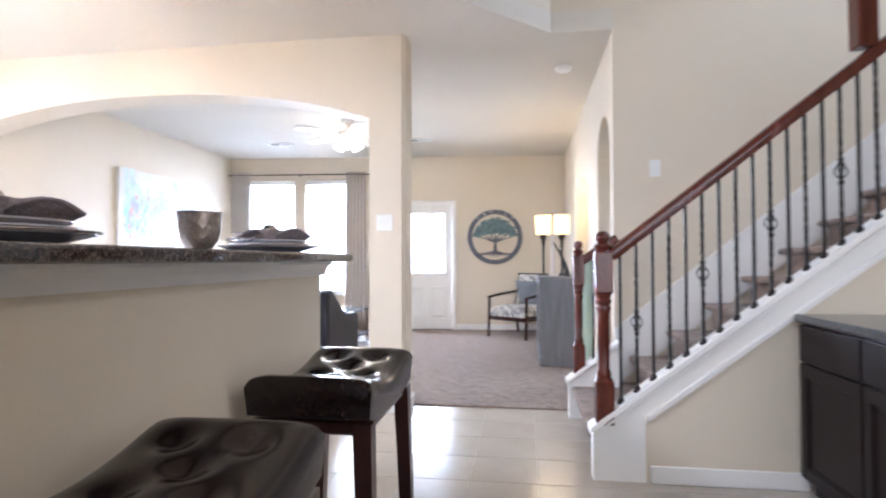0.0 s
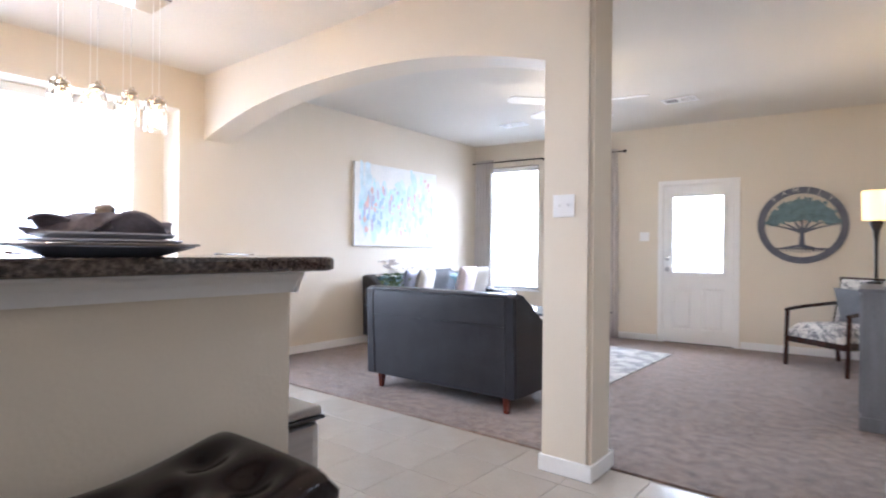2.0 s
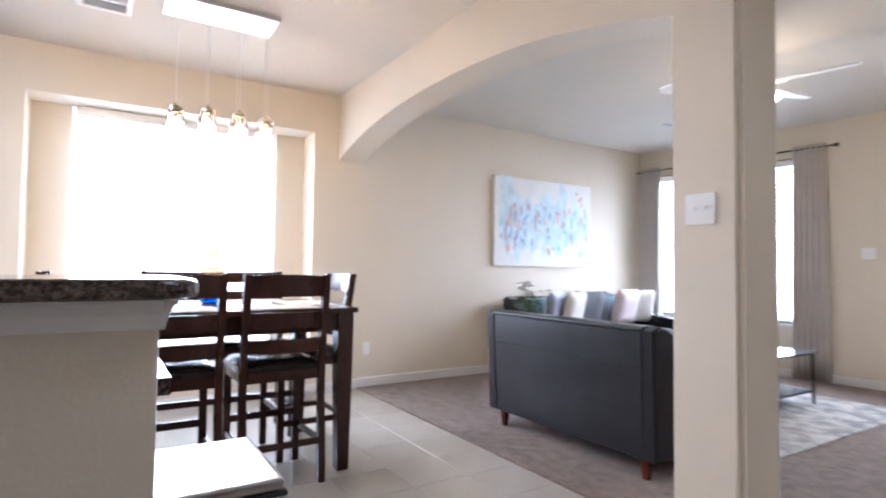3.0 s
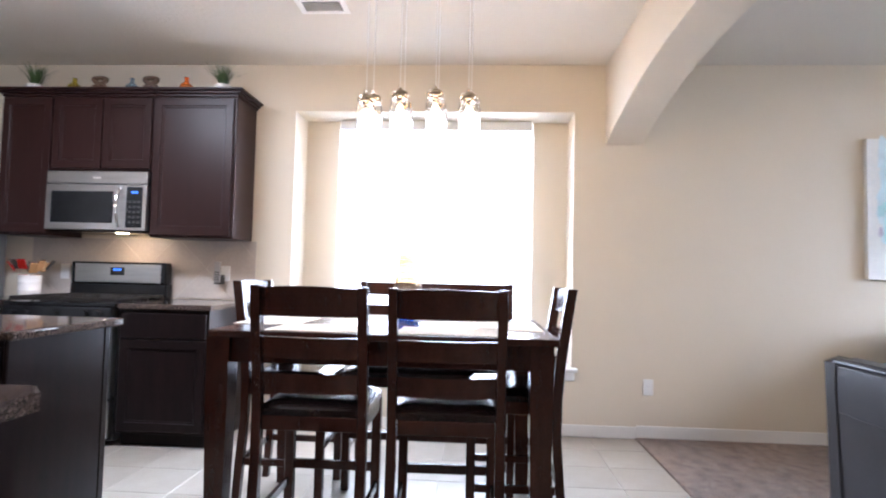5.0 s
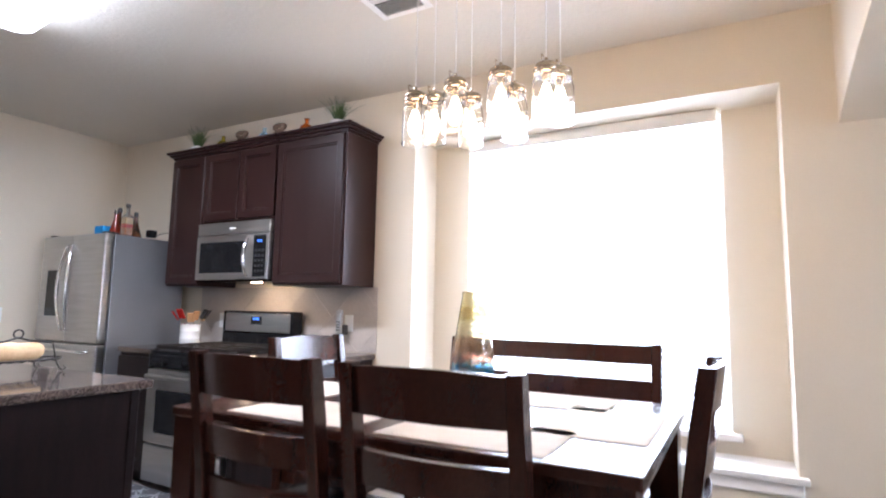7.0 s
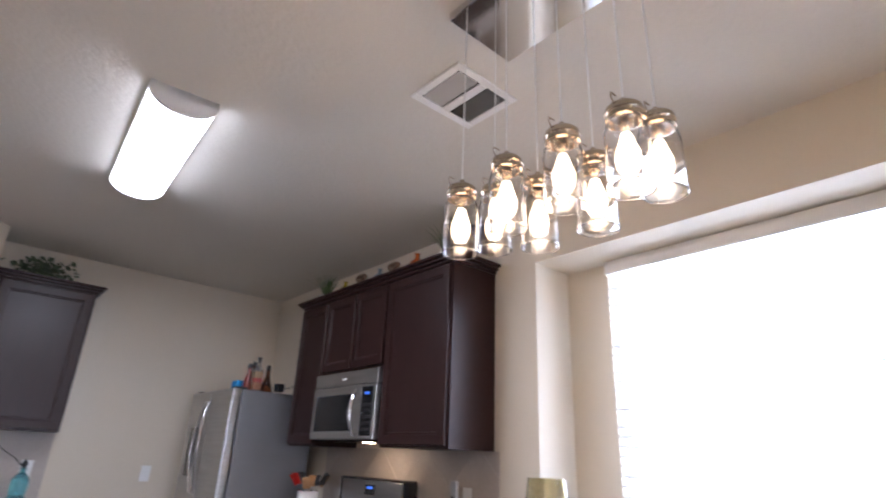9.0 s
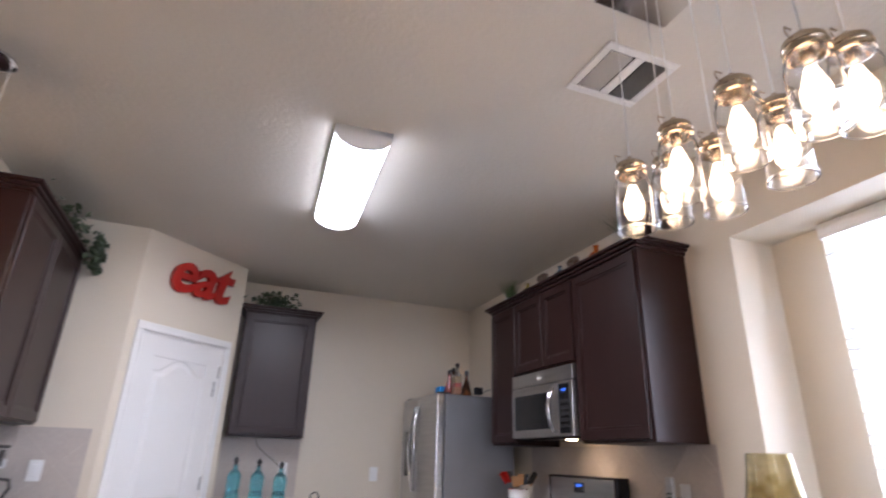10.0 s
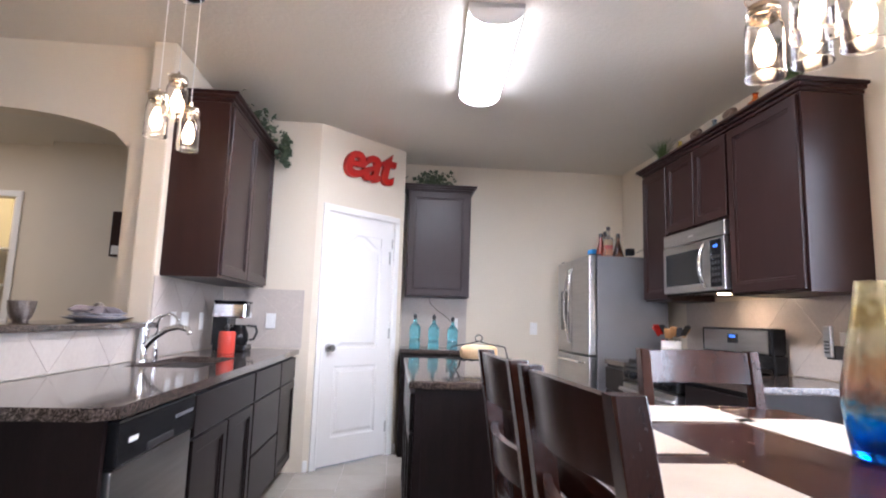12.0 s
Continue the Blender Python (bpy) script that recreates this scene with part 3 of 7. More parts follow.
def crown(bm, x0, x1, y0, y1, z, sides):
    """A stepped cornice on the open sides of a cabinet's top."""
    for i, (o, a, b) in enumerate(((0.012, 0, 0.02), (0.03, 0.02, 0.038), (0.05, 0.038, 0.058))):
        box(bm, x0 - (o if "w" in sides else 0), x1 + (o if "e" in sides else 0), y0 - (o if "s" in sides else 0), y1 + (o if "n" in sides else 0), z + a, z + b, 0.004)


# faces that look east: x runs north -> matrix turning -y to +x
def east(x, y, z):
    return Matrix.Translation((x, y, z)) @ Matrix.Rotation(radians(90), 4, "Z")


def west(x, y, z):
    return Matrix.Translation((x, y, z)) @ Matrix.Rotation(radians(-90), 4, "Z")


def north(x, y, z):
    return Matrix.Translation((x, y, z)) @ Matrix.Rotation(radians(180), 4, "Z")


def local(ob, m):
    return ob.matrix_world.inverted() @ m


def upper(x0, x1, y0, y1, z0, z1, face, doors, label, sides, mtl=ESP):
    cx, cy = (x0 + x1) / 2, (y0 + y1) / 2
    c = thing("wall_cabinet", cx, cy, z0, label, "cabinet", "dark wall cabinets")
    bm = boxes((x0 - cx, x1 - cx, y0 - cy, y1 - cy, 0, z1 - z0), bev=0.002)
    part("body", bm, mtl, c)
    bm = bmesh.new()
    crown(bm, x0 - cx, x1 - cx, y0 - cy, y1 - cy, z1 - z0, sides)
    part("cornice", bm, mtl, c)
    n = len(doors)
    for a, b in doors:
        if face == "e":
            m = east(x1 - cx, a - cy, 0.015)
        elif face == "w":
            m = west(x0 - cx, b - cy, 0.015)
        else:
            m = north(b - cx, y1 - cy, 0.015)
        shaker("door", c, m, b - a - 0.006, z1 - z0 - 0.03, mtl)
    return c


upper(WX, -3.92, 0.50, 0.89, 1.37, 2.38, "e", [(0.51, 0.89)], "tall dark espresso wall cabinet beside the microwave", "se")
upper(WX, -3.92, 0.893, 1.645, 1.84, 2.38, "e", [(0.90, 1.27), (1.275, 1.64)], "short dark espresso double-door wall cabinet above the microwave", "e")
upper(WX, -3.92, 1.648, 2.25, 1.37, 2.38, "e", [(1.655, 2.24)], "large dark espresso wall cabinet beside the dining window", "ne")
upper(SX - 0.32, SX, 0.40, 1.50, 1.38, 2.42, "w", [(0.41, 0.95), (0.955, 1.49)], "dark espresso double-door wall cabinet over the coffee maker", "nws")
upper(-2.62, -2.02, SY, -0.41, 1.39, 2.40, "n", [(-2.61, -2.03)], "single dark espresso wall cabinet beside the pantry", "nwe")


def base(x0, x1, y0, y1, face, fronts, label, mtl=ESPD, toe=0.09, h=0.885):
    """fronts: (a, b, z0, z1, kind) along the face."""
    cx, cy = (x0 + x1) / 2, (y0 + y1) / 2
    c = thing("base_cabinet", cx, cy, 0, label, "cabinet", "dark base cabinets")
    bm = boxes((x0 - cx, x1 - cx, y0 - cy, y1 - cy, toe, h), bev=0.002)
    i = 0.06
    box(bm, x0 - cx + (i if face == "w" else 0), x1 - cx - (i if face == "e" else 0), y0 - cy, y1 - cy - (i if face == "n" else 0), 0, toe)
    part("body", bm, mtl, c)
    for a, b, z0, z1, k in fronts:
        if face == "e":
            m = east(x1 - cx, a - cy, z0)
        elif face == "w":
            m = west(x0 - cx, b - cy, z0)
        else:
            m = north(b - cx, y1 - cy, z0)
        if k == "door":
            shaker("door", c, m, b - a, z1 - z0, mtl)
        else:
            slab_front("drawer_front", c, m, b - a, z1 - z0, mtl)
    return c


base(WX + 0.006, -3.60, 0.50, 0.875, "e", [(0.51, 0.87, 0.70, 0.86, "drawer"), (0.51, 0.87, 0.11, 0.69, "door")], "narrow dark base cabinet between the refrigerator and the range")
base(WX + 0.006, -3.60, 1.675, 2.27, "e", [(1.69, 2.255, 0.70, 0.86, "drawer"), (1.69, 2.255, 0.11, 0.69, "door")], "dark base cabinet beside the range under granite")
base(-2.64, -2.0, SY + 0.006, -0.12, "n", [(-2.63, -2.01, 0.70, 0.86, "drawer"), (-2.63, -2.325, 0.11, 0.69, "door"), (-2.315, -2.01, 0.11, 0.69, "door")], "dark base cabinet holding three blue bottles beside the pantry")
base(-1.17, SX - 0.006, 1.56, 2.475, "w", [(1.57, 2.465, 0.70, 0.86, "drawer"), (1.57, 2.01, 0.11, 0.69, "door"), (2.025, 2.465, 0.11, 0.69, "door")], "dark double-door sink base cabinet")
base(-1.17, SX - 0.006, 0.87, 1.555, "w", [(0.88, 1.545, 0.70, 0.86, "drawer"), (0.88, 1.545, 0.41, 0.69, "drawer"), (0.88, 1.545, 0.11, 0.40, "drawer")], "dark three-drawer base cabinet beside the sink")
base(-1.17, SX - 0.006, 0.336, 0.865, "w", [(0.35, 0.855, 0.70, 0.86, "drawer"), (0.35, 0.855, 0.11, 0.69, "door")], "dark base cabinet at the pantry end of the counter")
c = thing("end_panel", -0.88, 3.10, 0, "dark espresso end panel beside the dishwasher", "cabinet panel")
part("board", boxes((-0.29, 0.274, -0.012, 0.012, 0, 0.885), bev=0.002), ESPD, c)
# dishwasher
dw = thing("dishwasher", -0.9, 2.78, 0, "stainless steel dishwasher with a black control strip", "dishwasher")
part("body", boxes((-0.25, 0.29, -0.29, 0.29, 0.02, 0.87)), BLACKM, dw)
part("door", boxes((-0.285, -0.25, -0.295, 0.295, 0.11, 0.735), bev=0.006, seg=2), STEEL, dw, "brushed steel door")
part("control_panel", boxes((-0.292, -0.25, -0.295, 0.295, 0.74, 0.872), bev=0.008, seg=2), BLACK, dw, "glossy black control strip")
part("kick_plate", boxes((-0.22, -0.20, -0.295, 0.295, 0.0, 0.1)), BLACKM, dw)
part("handle_slot", boxes((-0.2955, -0.288, -0.10, 0.10, 0.752, 0.775), bev=0.002), BLACKM, dw)
bm = bmesh.new()
for i in range(7):
    box(bm, -0.2945, -0.2915, -0.27 + i * 0.024, -0.256 + i * 0.024, 0.81, 0.822)
part("buttons", bm, GREYC, dw)
part("badge", boxes((-0.2945, -0.2915, 0.17, 0.225, 0.80, 0.815)), CERAM, dw, "small pale badge")

# worktops
top = thing("countertop", -0.9, 1.75, 0.885, "polished brown speckled granite worktop with an undermount sink", "countertop")


def top_with_hole(x0, x1, y0, y1, hx0, hx1, hy0, hy1, chamfer=0.0):
    bm = bmesh.new()
    box(bm, x0, x1, y0, hy0, 0, 0.035)
    box(bm, x0, hx0, hy0, hy1, 0, 0.035)
    box(bm, hx1, x1, hy0, hy1, 0, 0.035)
    prism(bm, [(x0, hy1, 0), (x1, hy1, 0), (x1, y1, 0), (x0 + chamfer, y1, 0), (x0, y1 - chamfer, 0)], (0, 0, 0.035))
    return bm


bm = top_with_hole(-0.31, 0.3, -1.418, 1.41, -0.13, 0.20, -0.42, 0.28, 0.05)
bmesh.ops.remove_doubles(bm, verts=bm.verts, dist=1e-5)
part("slab", bm, GRANITE, top)
sink = thing("sink", -0.865, 1.68, 0.885, "stainless steel double-bowl sink set in granite", "sink")


def bowl_box(x0, x1, y0, y1, d):
    bm = bmesh.new()
    r = []
    for o, z in ((0, -0.001), (0.006, -0.03), (0.02, -d), (0.10, -d - 0.004)):
        r.append([bm.verts.new(v) for v in ((x0 + o, y0 + o, z), (x1 - o, y0 + o, z), (x1 - o, y1 - o, z), (x0 + o, y1 - o, z))])
    for a, b in zip(r, r[1:]):
        for i in range(4):
            bm.faces.new((a[i], a[(i + 1) % 4], b[(i + 1) % 4], b[i]))
    bm.faces.new(r[-1])
    return bm


part("bowl", bowl_box(-0.17, 0.17, -0.35, -0.01, 0.19), STEEL, sink)
part("bowl", bowl_box(-0.17, 0.17, 0.01, 0.35, 0.19), STEEL, sink)
fa = thing("faucet", -0.645, 1.72, 0.92, "chrome single-lever kitchen tap with a pull-out spout", "faucet")
bm = bmesh.new()
lathe(bm, [(0.03, 0), (0.03, 0.01), (0.024, 0.02), (0.022, 0.1), (0.026, 0.13), (0.024, 0.17), (0.012, 0.18), (0, 0.18)], n=20)
part("stem", bm, CHROME, fa, smooth=True)
bm = bmesh.new()
tube(bm, [(0, 0, 0.06), (-0.05, 0.0, 0.12), (-0.11, 0.0, 0.165), (-0.17, 0, 0.18), (-0.215, 0, 0.17), (-0.23, 0, 0.145)], 0.017, 12, 0.014)
part("spout", bm, CHROME, fa, smooth=True)
bm = bmesh.new()
tube(bm, [(0, 0, 0.17), (-0.01, -0.02, 0.20), (-0.05, -0.05, 0.235), (-0.09, -0.08, 0.245)], 0.008, 10, 0.005)
part("lever", bm, CHROME, fa, smooth=True)
sp = thing("water_dispenser", -0.66, 1.60, 0.92, "slim chrome gooseneck filtered-water tap", "faucet")
bm = bmesh.new()
tube(bm, [(0, 0, 0), (0, 0, 0.06)], 0.014, 12)
tube(bm, [(0, 0, 0.05)] + [(-0.055 + 0.055 * math.cos(a), 0, 0.19 + 0.055 * math.sin(a)) for a in [math.pi * i / 8 for i in range(8)]], 0.006, 8)
part("spout", bm, CHROME, sp, smooth=True)

c = thing("countertop", -3.92, 1.97, 0.885, "short granite worktop between the range and the dining window", "countertop")
part("slab", boxes((-0.332, 0.345, -0.30, 0.32, 0, 0.035), bev=0.006, seg=2), GRANITE, c)
c = thing("countertop", -3.92, 0.69, 0.885, "short granite worktop beside the refrigerator", "countertop")
part("slab", boxes((-0.332, 0.345, -0.19, 0.187, 0, 0.035), bev=0.006, seg=2), GRANITE, c)
c = thing("countertop", -2.32, -0.42, 0.885, "granite worktop under the blue bottles", "countertop")
part("slab", boxes((-0.34, 0.33, -0.292, 0.33, 0, 0.035), bev=0.006, seg=2), GRANITE, c)
c = thing("countertop", -0.42, 2.40, 1.088, "raised polished granite breakfast bar top", "countertop")
bm = bmesh.new()
pts = [(-0.23, -0.83)] + [(0.15, -0.83)] + [(0.15 - 0.05 + 0.05 * math.cos(a), 0.715 + 0.05 * math.sin(a)) for a in [math.pi / 2 * i / 5 for i in range(6)]] + [(-0.18 - 0.05 * math.sin(a), 0.715 + 0.05 * math.cos(a)) for a in [math.pi / 2 * i / 5 for i in range(6)]]
rings = []
for ins, z in ((0.008, 0.0), (0.002, 0.003), (0.0, 0.008), (0.0, 0.022), (0.002, 0.027), (0.008, 0.030)):
    rings.append([bm.verts.new((-0.015 + (x + 0.015) * (1 - ins / 0.19), y - (ins if y > 0 else 0), z)) for x, y in pts])
for a, b in zip(rings, rings[1:]):
    for k in range(len(pts)):
        q = (k + 1) % len(pts)
        bm.faces.new((a[k], a[q], b[q], b[k]))
bm.faces.new(rings[0])
bm.faces.new(rings[-1])
part("slab", bm, GRANITE, c)
# moulding under the bar top
bm = bmesh.new()
cove = [(0, 1.036), (0.010, 1.036), (0.013, 1.044), (0.020, 1.060), (0.034, 1.073), (0.044, 1.079), (0.046, 1.088), (0, 1.088)]
prism(bm, [(-0.40 + o, 1.57, z) for o, z in cove], (0, 1.55, 0))
prism(bm, [(SX, 3.12 + o * 0.55, z) for o, z in cove], (-0.40 - SX + 0.02, 0, 0))
structure("bar_trim", bm, TRIM)

# island
isl = thing("kitchen_island", -2.31, 1.64, 0, "dark espresso kitchen island with doors and drawers", "kitchen island")
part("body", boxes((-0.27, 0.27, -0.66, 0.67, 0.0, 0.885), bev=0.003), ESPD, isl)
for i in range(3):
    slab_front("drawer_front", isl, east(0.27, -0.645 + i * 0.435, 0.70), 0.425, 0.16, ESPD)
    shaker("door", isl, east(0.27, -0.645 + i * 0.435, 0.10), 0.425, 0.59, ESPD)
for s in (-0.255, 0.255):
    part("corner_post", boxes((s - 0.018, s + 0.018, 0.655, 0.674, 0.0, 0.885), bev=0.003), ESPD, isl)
c = thing("countertop", -2.31, 1.64, 0.885, "polished speckled granite island top", "countertop")
bm = boxes((-0.31, 0.30, -0.70, 0.71, 0, 0.035), bev=0.01, seg=3)
part("slab", bm, GRANITE, c)

# backsplash: tiles set on the diagonal
def backsplash(name, m, w, h, t=0.33):
    bm = boxes((0, w, 0.003, 0.006, 0, h))
    bm.transform(m)
    ob = structure(name, bm, mat("backsplash_grout", (0.52, 0.47, 0.42), (0.58, 0.53, 0.48), 0.85))
    s = t / math.sqrt(2) * 2 / 2
    d = t * math.sqrt(2) / 2
    k = 0
    nx, nz = int(w / d) + 3, int(h / d) + 3
    for i in range(-1, nx):
        for j in range(-1, nz):
            if (i + j) % 2:
                continue
            cx, cz = i * d, j * d
            pts = [(cx - d + 0.0018, cz), (cx, cz - d + 0.0018), (cx + d - 0.0018, cz), (cx, cz + d - 0.0018)]
            for axis, lim, sign in ((0, 0.0, 1), (0, w, -1), (1, 0.0, 1), (1, h, -1)):
                out = []
                for a, b in zip(pts, pts[1:] + pts[:1]):
                    ia, ib = (a[axis] - lim) * sign >= 0, (b[axis] - lim) * sign >= 0
                    if ia:
                        out.append(a)
                    if ia != ib:
                        u = (lim - a[axis]) / (b[axis] - a[axis])
                        out.append((a[0] + (b[0] - a[0]) * u, a[1] + (b[1] - a[1]) * u))
                pts = out
                if len(pts) < 3:
                    break
            if len(pts) < 3:
                continue
            area = abs(sum(a[0] * b[1] - b[0] * a[1] for a, b in zip(pts, pts[1:] + pts[:1]))) / 2
            if area < 0.002:
                continue
            b2 = bmesh.new()
            prism(b2, [(x, 0.004, z) for x, z in pts], (0, -0.0035, 0))
            b2.transform(m)
            part("tile", b2, STONE, ob)
            k += 1
    return ob


backsplash("backsplash_range", east(WX + 0.006, 0.50, 0.925), 1.79, 0.445)
backsplash("backsplash_stub", west(SX - 0.006, 1.56, 0.925), 1.225, 0.45)
backsplash("backsplash_bar", west(SX - 0.006, 3.12, 0.925), 1.555, 0.162)
backsplash("backsplash_counter_end", north(SX - 0.002, 0.336, 0.925), 0.62, 0.45)
backsplash("backsplash_corner", north(-2.0, SY + 0.006, 0.925), 0.64, 0.46)

# refrigerator
fr = thing("refrigerator", -3.83, -0.075, 0, "stainless french-door refrigerator with grey sides", "refrigerator")
part("body", boxes((-0.35, 0.25, -0.425, 0.425, 0.02, 1.745), bev=0.006, seg=2), STEELD, fr, "dull grey steel side panels")
for a, b in ((-0.425, -0.003), (0.003, 0.425)):
    part("door", boxes((0.257, 0.325, a, b, 0.93, 1.75), bev=0.014, seg=3), STEEL, fr)
part("drawer", boxes((0.257, 0.325, -0.425, 0.425, 0.66, 0.92), bev=0.012, seg=3), STEEL, fr)
part("freezer_drawer", boxes((0.257, 0.325, -0.425, 0.425, 0.08, 0.65), bev=0.012, seg=3), STEEL, fr)
part("dispenser", boxes((0.318, 0.327, -0.32, -0.14, 1.12, 1.48), bev=0.003), BLACK, fr, "black water dispenser")
for s in (-1, 1):
    bm = bmesh.new()
    tube(bm, [(0.325, s * 0.028, 1.02)] + [(0.345 + 0.035 * math.sin(math.pi * i / 10), s * (0.028 + 0.036 * math.sin(math.pi * i / 10)), 1.02 + 0.64 * i / 10) for i in range(11)] + [(0.325, s * 0.028, 1.66)], 0.011, 10)
    part("handle", bm, CHROME, fr, "curved polished handle", smooth=True)
for z in (0.87, 0.59):
    bm = bmesh.new()
    tube(bm, [(0.325, -0.33, z), (0.37, -0.31, z), (0.375, 0, z + 0.004), (0.37, 0.31, z), (0.325, 0.33, z)], 0.011, 10)
    part("drawer_handle", bm, CHROME, fr, smooth=True)
for s in (-0.36, 0.36):
    part("hinge_cover", boxes((0.2, 0.3, s - 0.03, s + 0.03, 1.746, 1.765), bev=0.005), BLACKM, fr)

# range
rg = thing("gas_range", -3.90, 1.275, 0, "stainless gas range with a black cooktop and a back control panel", "stove")
part("body", boxes((-0.32, 0.28, -0.378, 0.378, 0.03, 0.895), bev=0.003), BLACKM, rg)
part("cooktop", boxes((-0.32, 0.33, -0.378, 0.378, 0.896, 0.915), bev=0.005, seg=2), BLACK, rg)
part("control_strip", boxes((0.27, 0.345, -0.378, 0.378, 0.80, 0.893), bev=0.012, seg=2), BLACK, rg)
part("oven_door", boxes((0.285, 0.345, -0.375, 0.375, 0.31, 0.79), bev=0.008, seg=2), STEEL, rg, "steel oven door")
part("oven_window", boxes((0.343, 0.348, -0.27, 0.27, 0.38, 0.66), bev=0.012, seg=3), BLACK, rg, "dark oven window")
part("warming_drawer", boxes((0.285, 0.342, -0.375, 0.375, 0.06, 0.30), bev=0.008, seg=2), STEEL, rg)
bm = bmesh.new()
tube(bm, [(0.345, -0.33, 0.745), (0.385, -0.33, 0.75), (0.385, 0.33, 0.75), (0.345, 0.33, 0.745)], 0.013, 10)
part("oven_handle", bm, STEEL, rg, smooth=True)
bm = boxes((-0.335, -0.25, -0.378, 0.378, 0.915, 1.03), (-0.335, -0.245, -0.37, 0.37, 1.03, 1.19), bev=0.012, seg=2)
part("backguard", bm, BLACK, rg)
bm = boxes((-0.25, -0.238, -0.335, 0.335, 1.035, 1.175), bev=0.004)
part("back_panel", bm, STEEL, rg, "brushed steel back control panel")
part("display", boxes((-0.24, -0.235, -0.055, 0.055, 1.09, 1.15), bev=0.002), BLACK, rg)
part("clock_digits", boxes((-0.2355, -0.2345, -0.03, -0.012, 1.125, 1.14), (-0.2355, -0.2345, -0.006, 0.01, 1.125, 1.14), (-0.2355, -0.2345, 0.014, 0.03, 1.125, 1.14)), LCD, rg)
for y in (-0.29, -0.20, 0.0, 0.20, 0.29):
    bm = bmesh.new()
    lathe(bm, [(0.024, 0), (0.024, 0.012), (0.018, 0.03), (0, 0.032)], (0.345, y, 0.848), 16, Matrix.Rotation(radians(90), 4, "Y"))
    part("burner_knob", bm, BLACK, rg, smooth=True)
for y in (-0.2, 0.2):
    for x in (-0.13, 0.17):
        bm = bmesh.new()
        lathe(bm, [(0.05, 0), (0.05, 0.008), (0.03, 0.016), (0, 0.016)], (x, y, 0.915), 16)
        part("burner", bm, BLACKM, rg, smooth=True)
for y0 in (-0.36, 0.01):
    bm = bmesh.new()
    for yy in (y0, y0 + 0.115, y0 + 0.235, y0 + 0.35):
        box(bm, -0.24, 0.30, yy - 0.006, yy + 0.006, 0.935, 0.95, 0.002)
    for xx in (-0.24, -0.05, 0.12, 0.30):
        box(bm, xx - 0.006, xx + 0.006, y0, y0 + 0.35, 0.925, 0.948, 0.002)
        for yy in (y0, y0 + 0.35):
            box(bm, xx - 0.006, xx + 0.006, yy - 0.006, yy + 0.006, 0.915, 0.93)
    part("grate", bm, IRON, rg, "cast iron grate")

# microwave
mw = thing("microwave", -4.06, 1.27, 1.40, "stainless over-the-range microwave with a curved handle", "microwave")
part("body", boxes((-0.195, 0.145, -0.372, 0.372, 0.0, 0.43), bev=0.004), BLACK, mw)
part("door", boxes((0.148, 0.19, -0.372, 0.372, 0.012, 0.335), bev=0.006, seg=2), STEEL, mw)
part("vent_strip", boxes((0.148, 0.185, -0.372, 0.372, 0.34, 0.43), bev=0.006, seg=2), STEEL, mw)
part("window", boxes((0.188, 0.1925, -0.33, 0.13, 0.06, 0.285), bev=0.004), BLACK, mw)
part("control_panel", boxes((0.188, 0.1925, 0.225, 0.345, 0.03, 0.32), bev=0.004), BLACK, mw)
part("digits", boxes((0.1925, 0.1935, 0.265, 0.282, 0.272, 0.288), (0.1925, 0.1935, 0.29, 0.307, 0.272, 0.288)), LCD, mw)
bm = bmesh.new()
for i in range(5):
    for j in range(3):
        box(bm, 0.1925, 0.194, 0.245 + j * 0.032, 0.265 + j * 0.032, 0.06 + i * 0.036, 0.078 + i * 0.036)
part("buttons", bm, BLACKM, mw)
bm = bmesh.new()
tube(bm, [(0.19, 0.18, 0.04)] + [(0.205 + 0.035 * math.sin(math.pi * i / 8), 0.18, 0.04 + 0.26 * i / 8) for i in range(9)] + [(0.19, 0.18, 0.30)], 0.012, 10)
part("handle", bm, CHROME, mw, smooth=True)
part("work_light", boxes((0.0, 0.05, 0.07, 0.13, -0.003, 0.0)), BULB, mw, "small warm lamp under the microwave")
part("badge", boxes((0.1855, 0.187, -0.03, 0.03, 0.375, 0.39)), CERAM, mw)
lamp("range_light", "AREA", look((-4.0, 1.38, 1.392), (-4.06, 1.38, 0.9)), 2.2, (1, 0.72, 0.42), size=0.1)


# ---- ceiling fixtures ----
LONG = Matrix.Diagonal((1.06, 1.06, 1.25, 1))


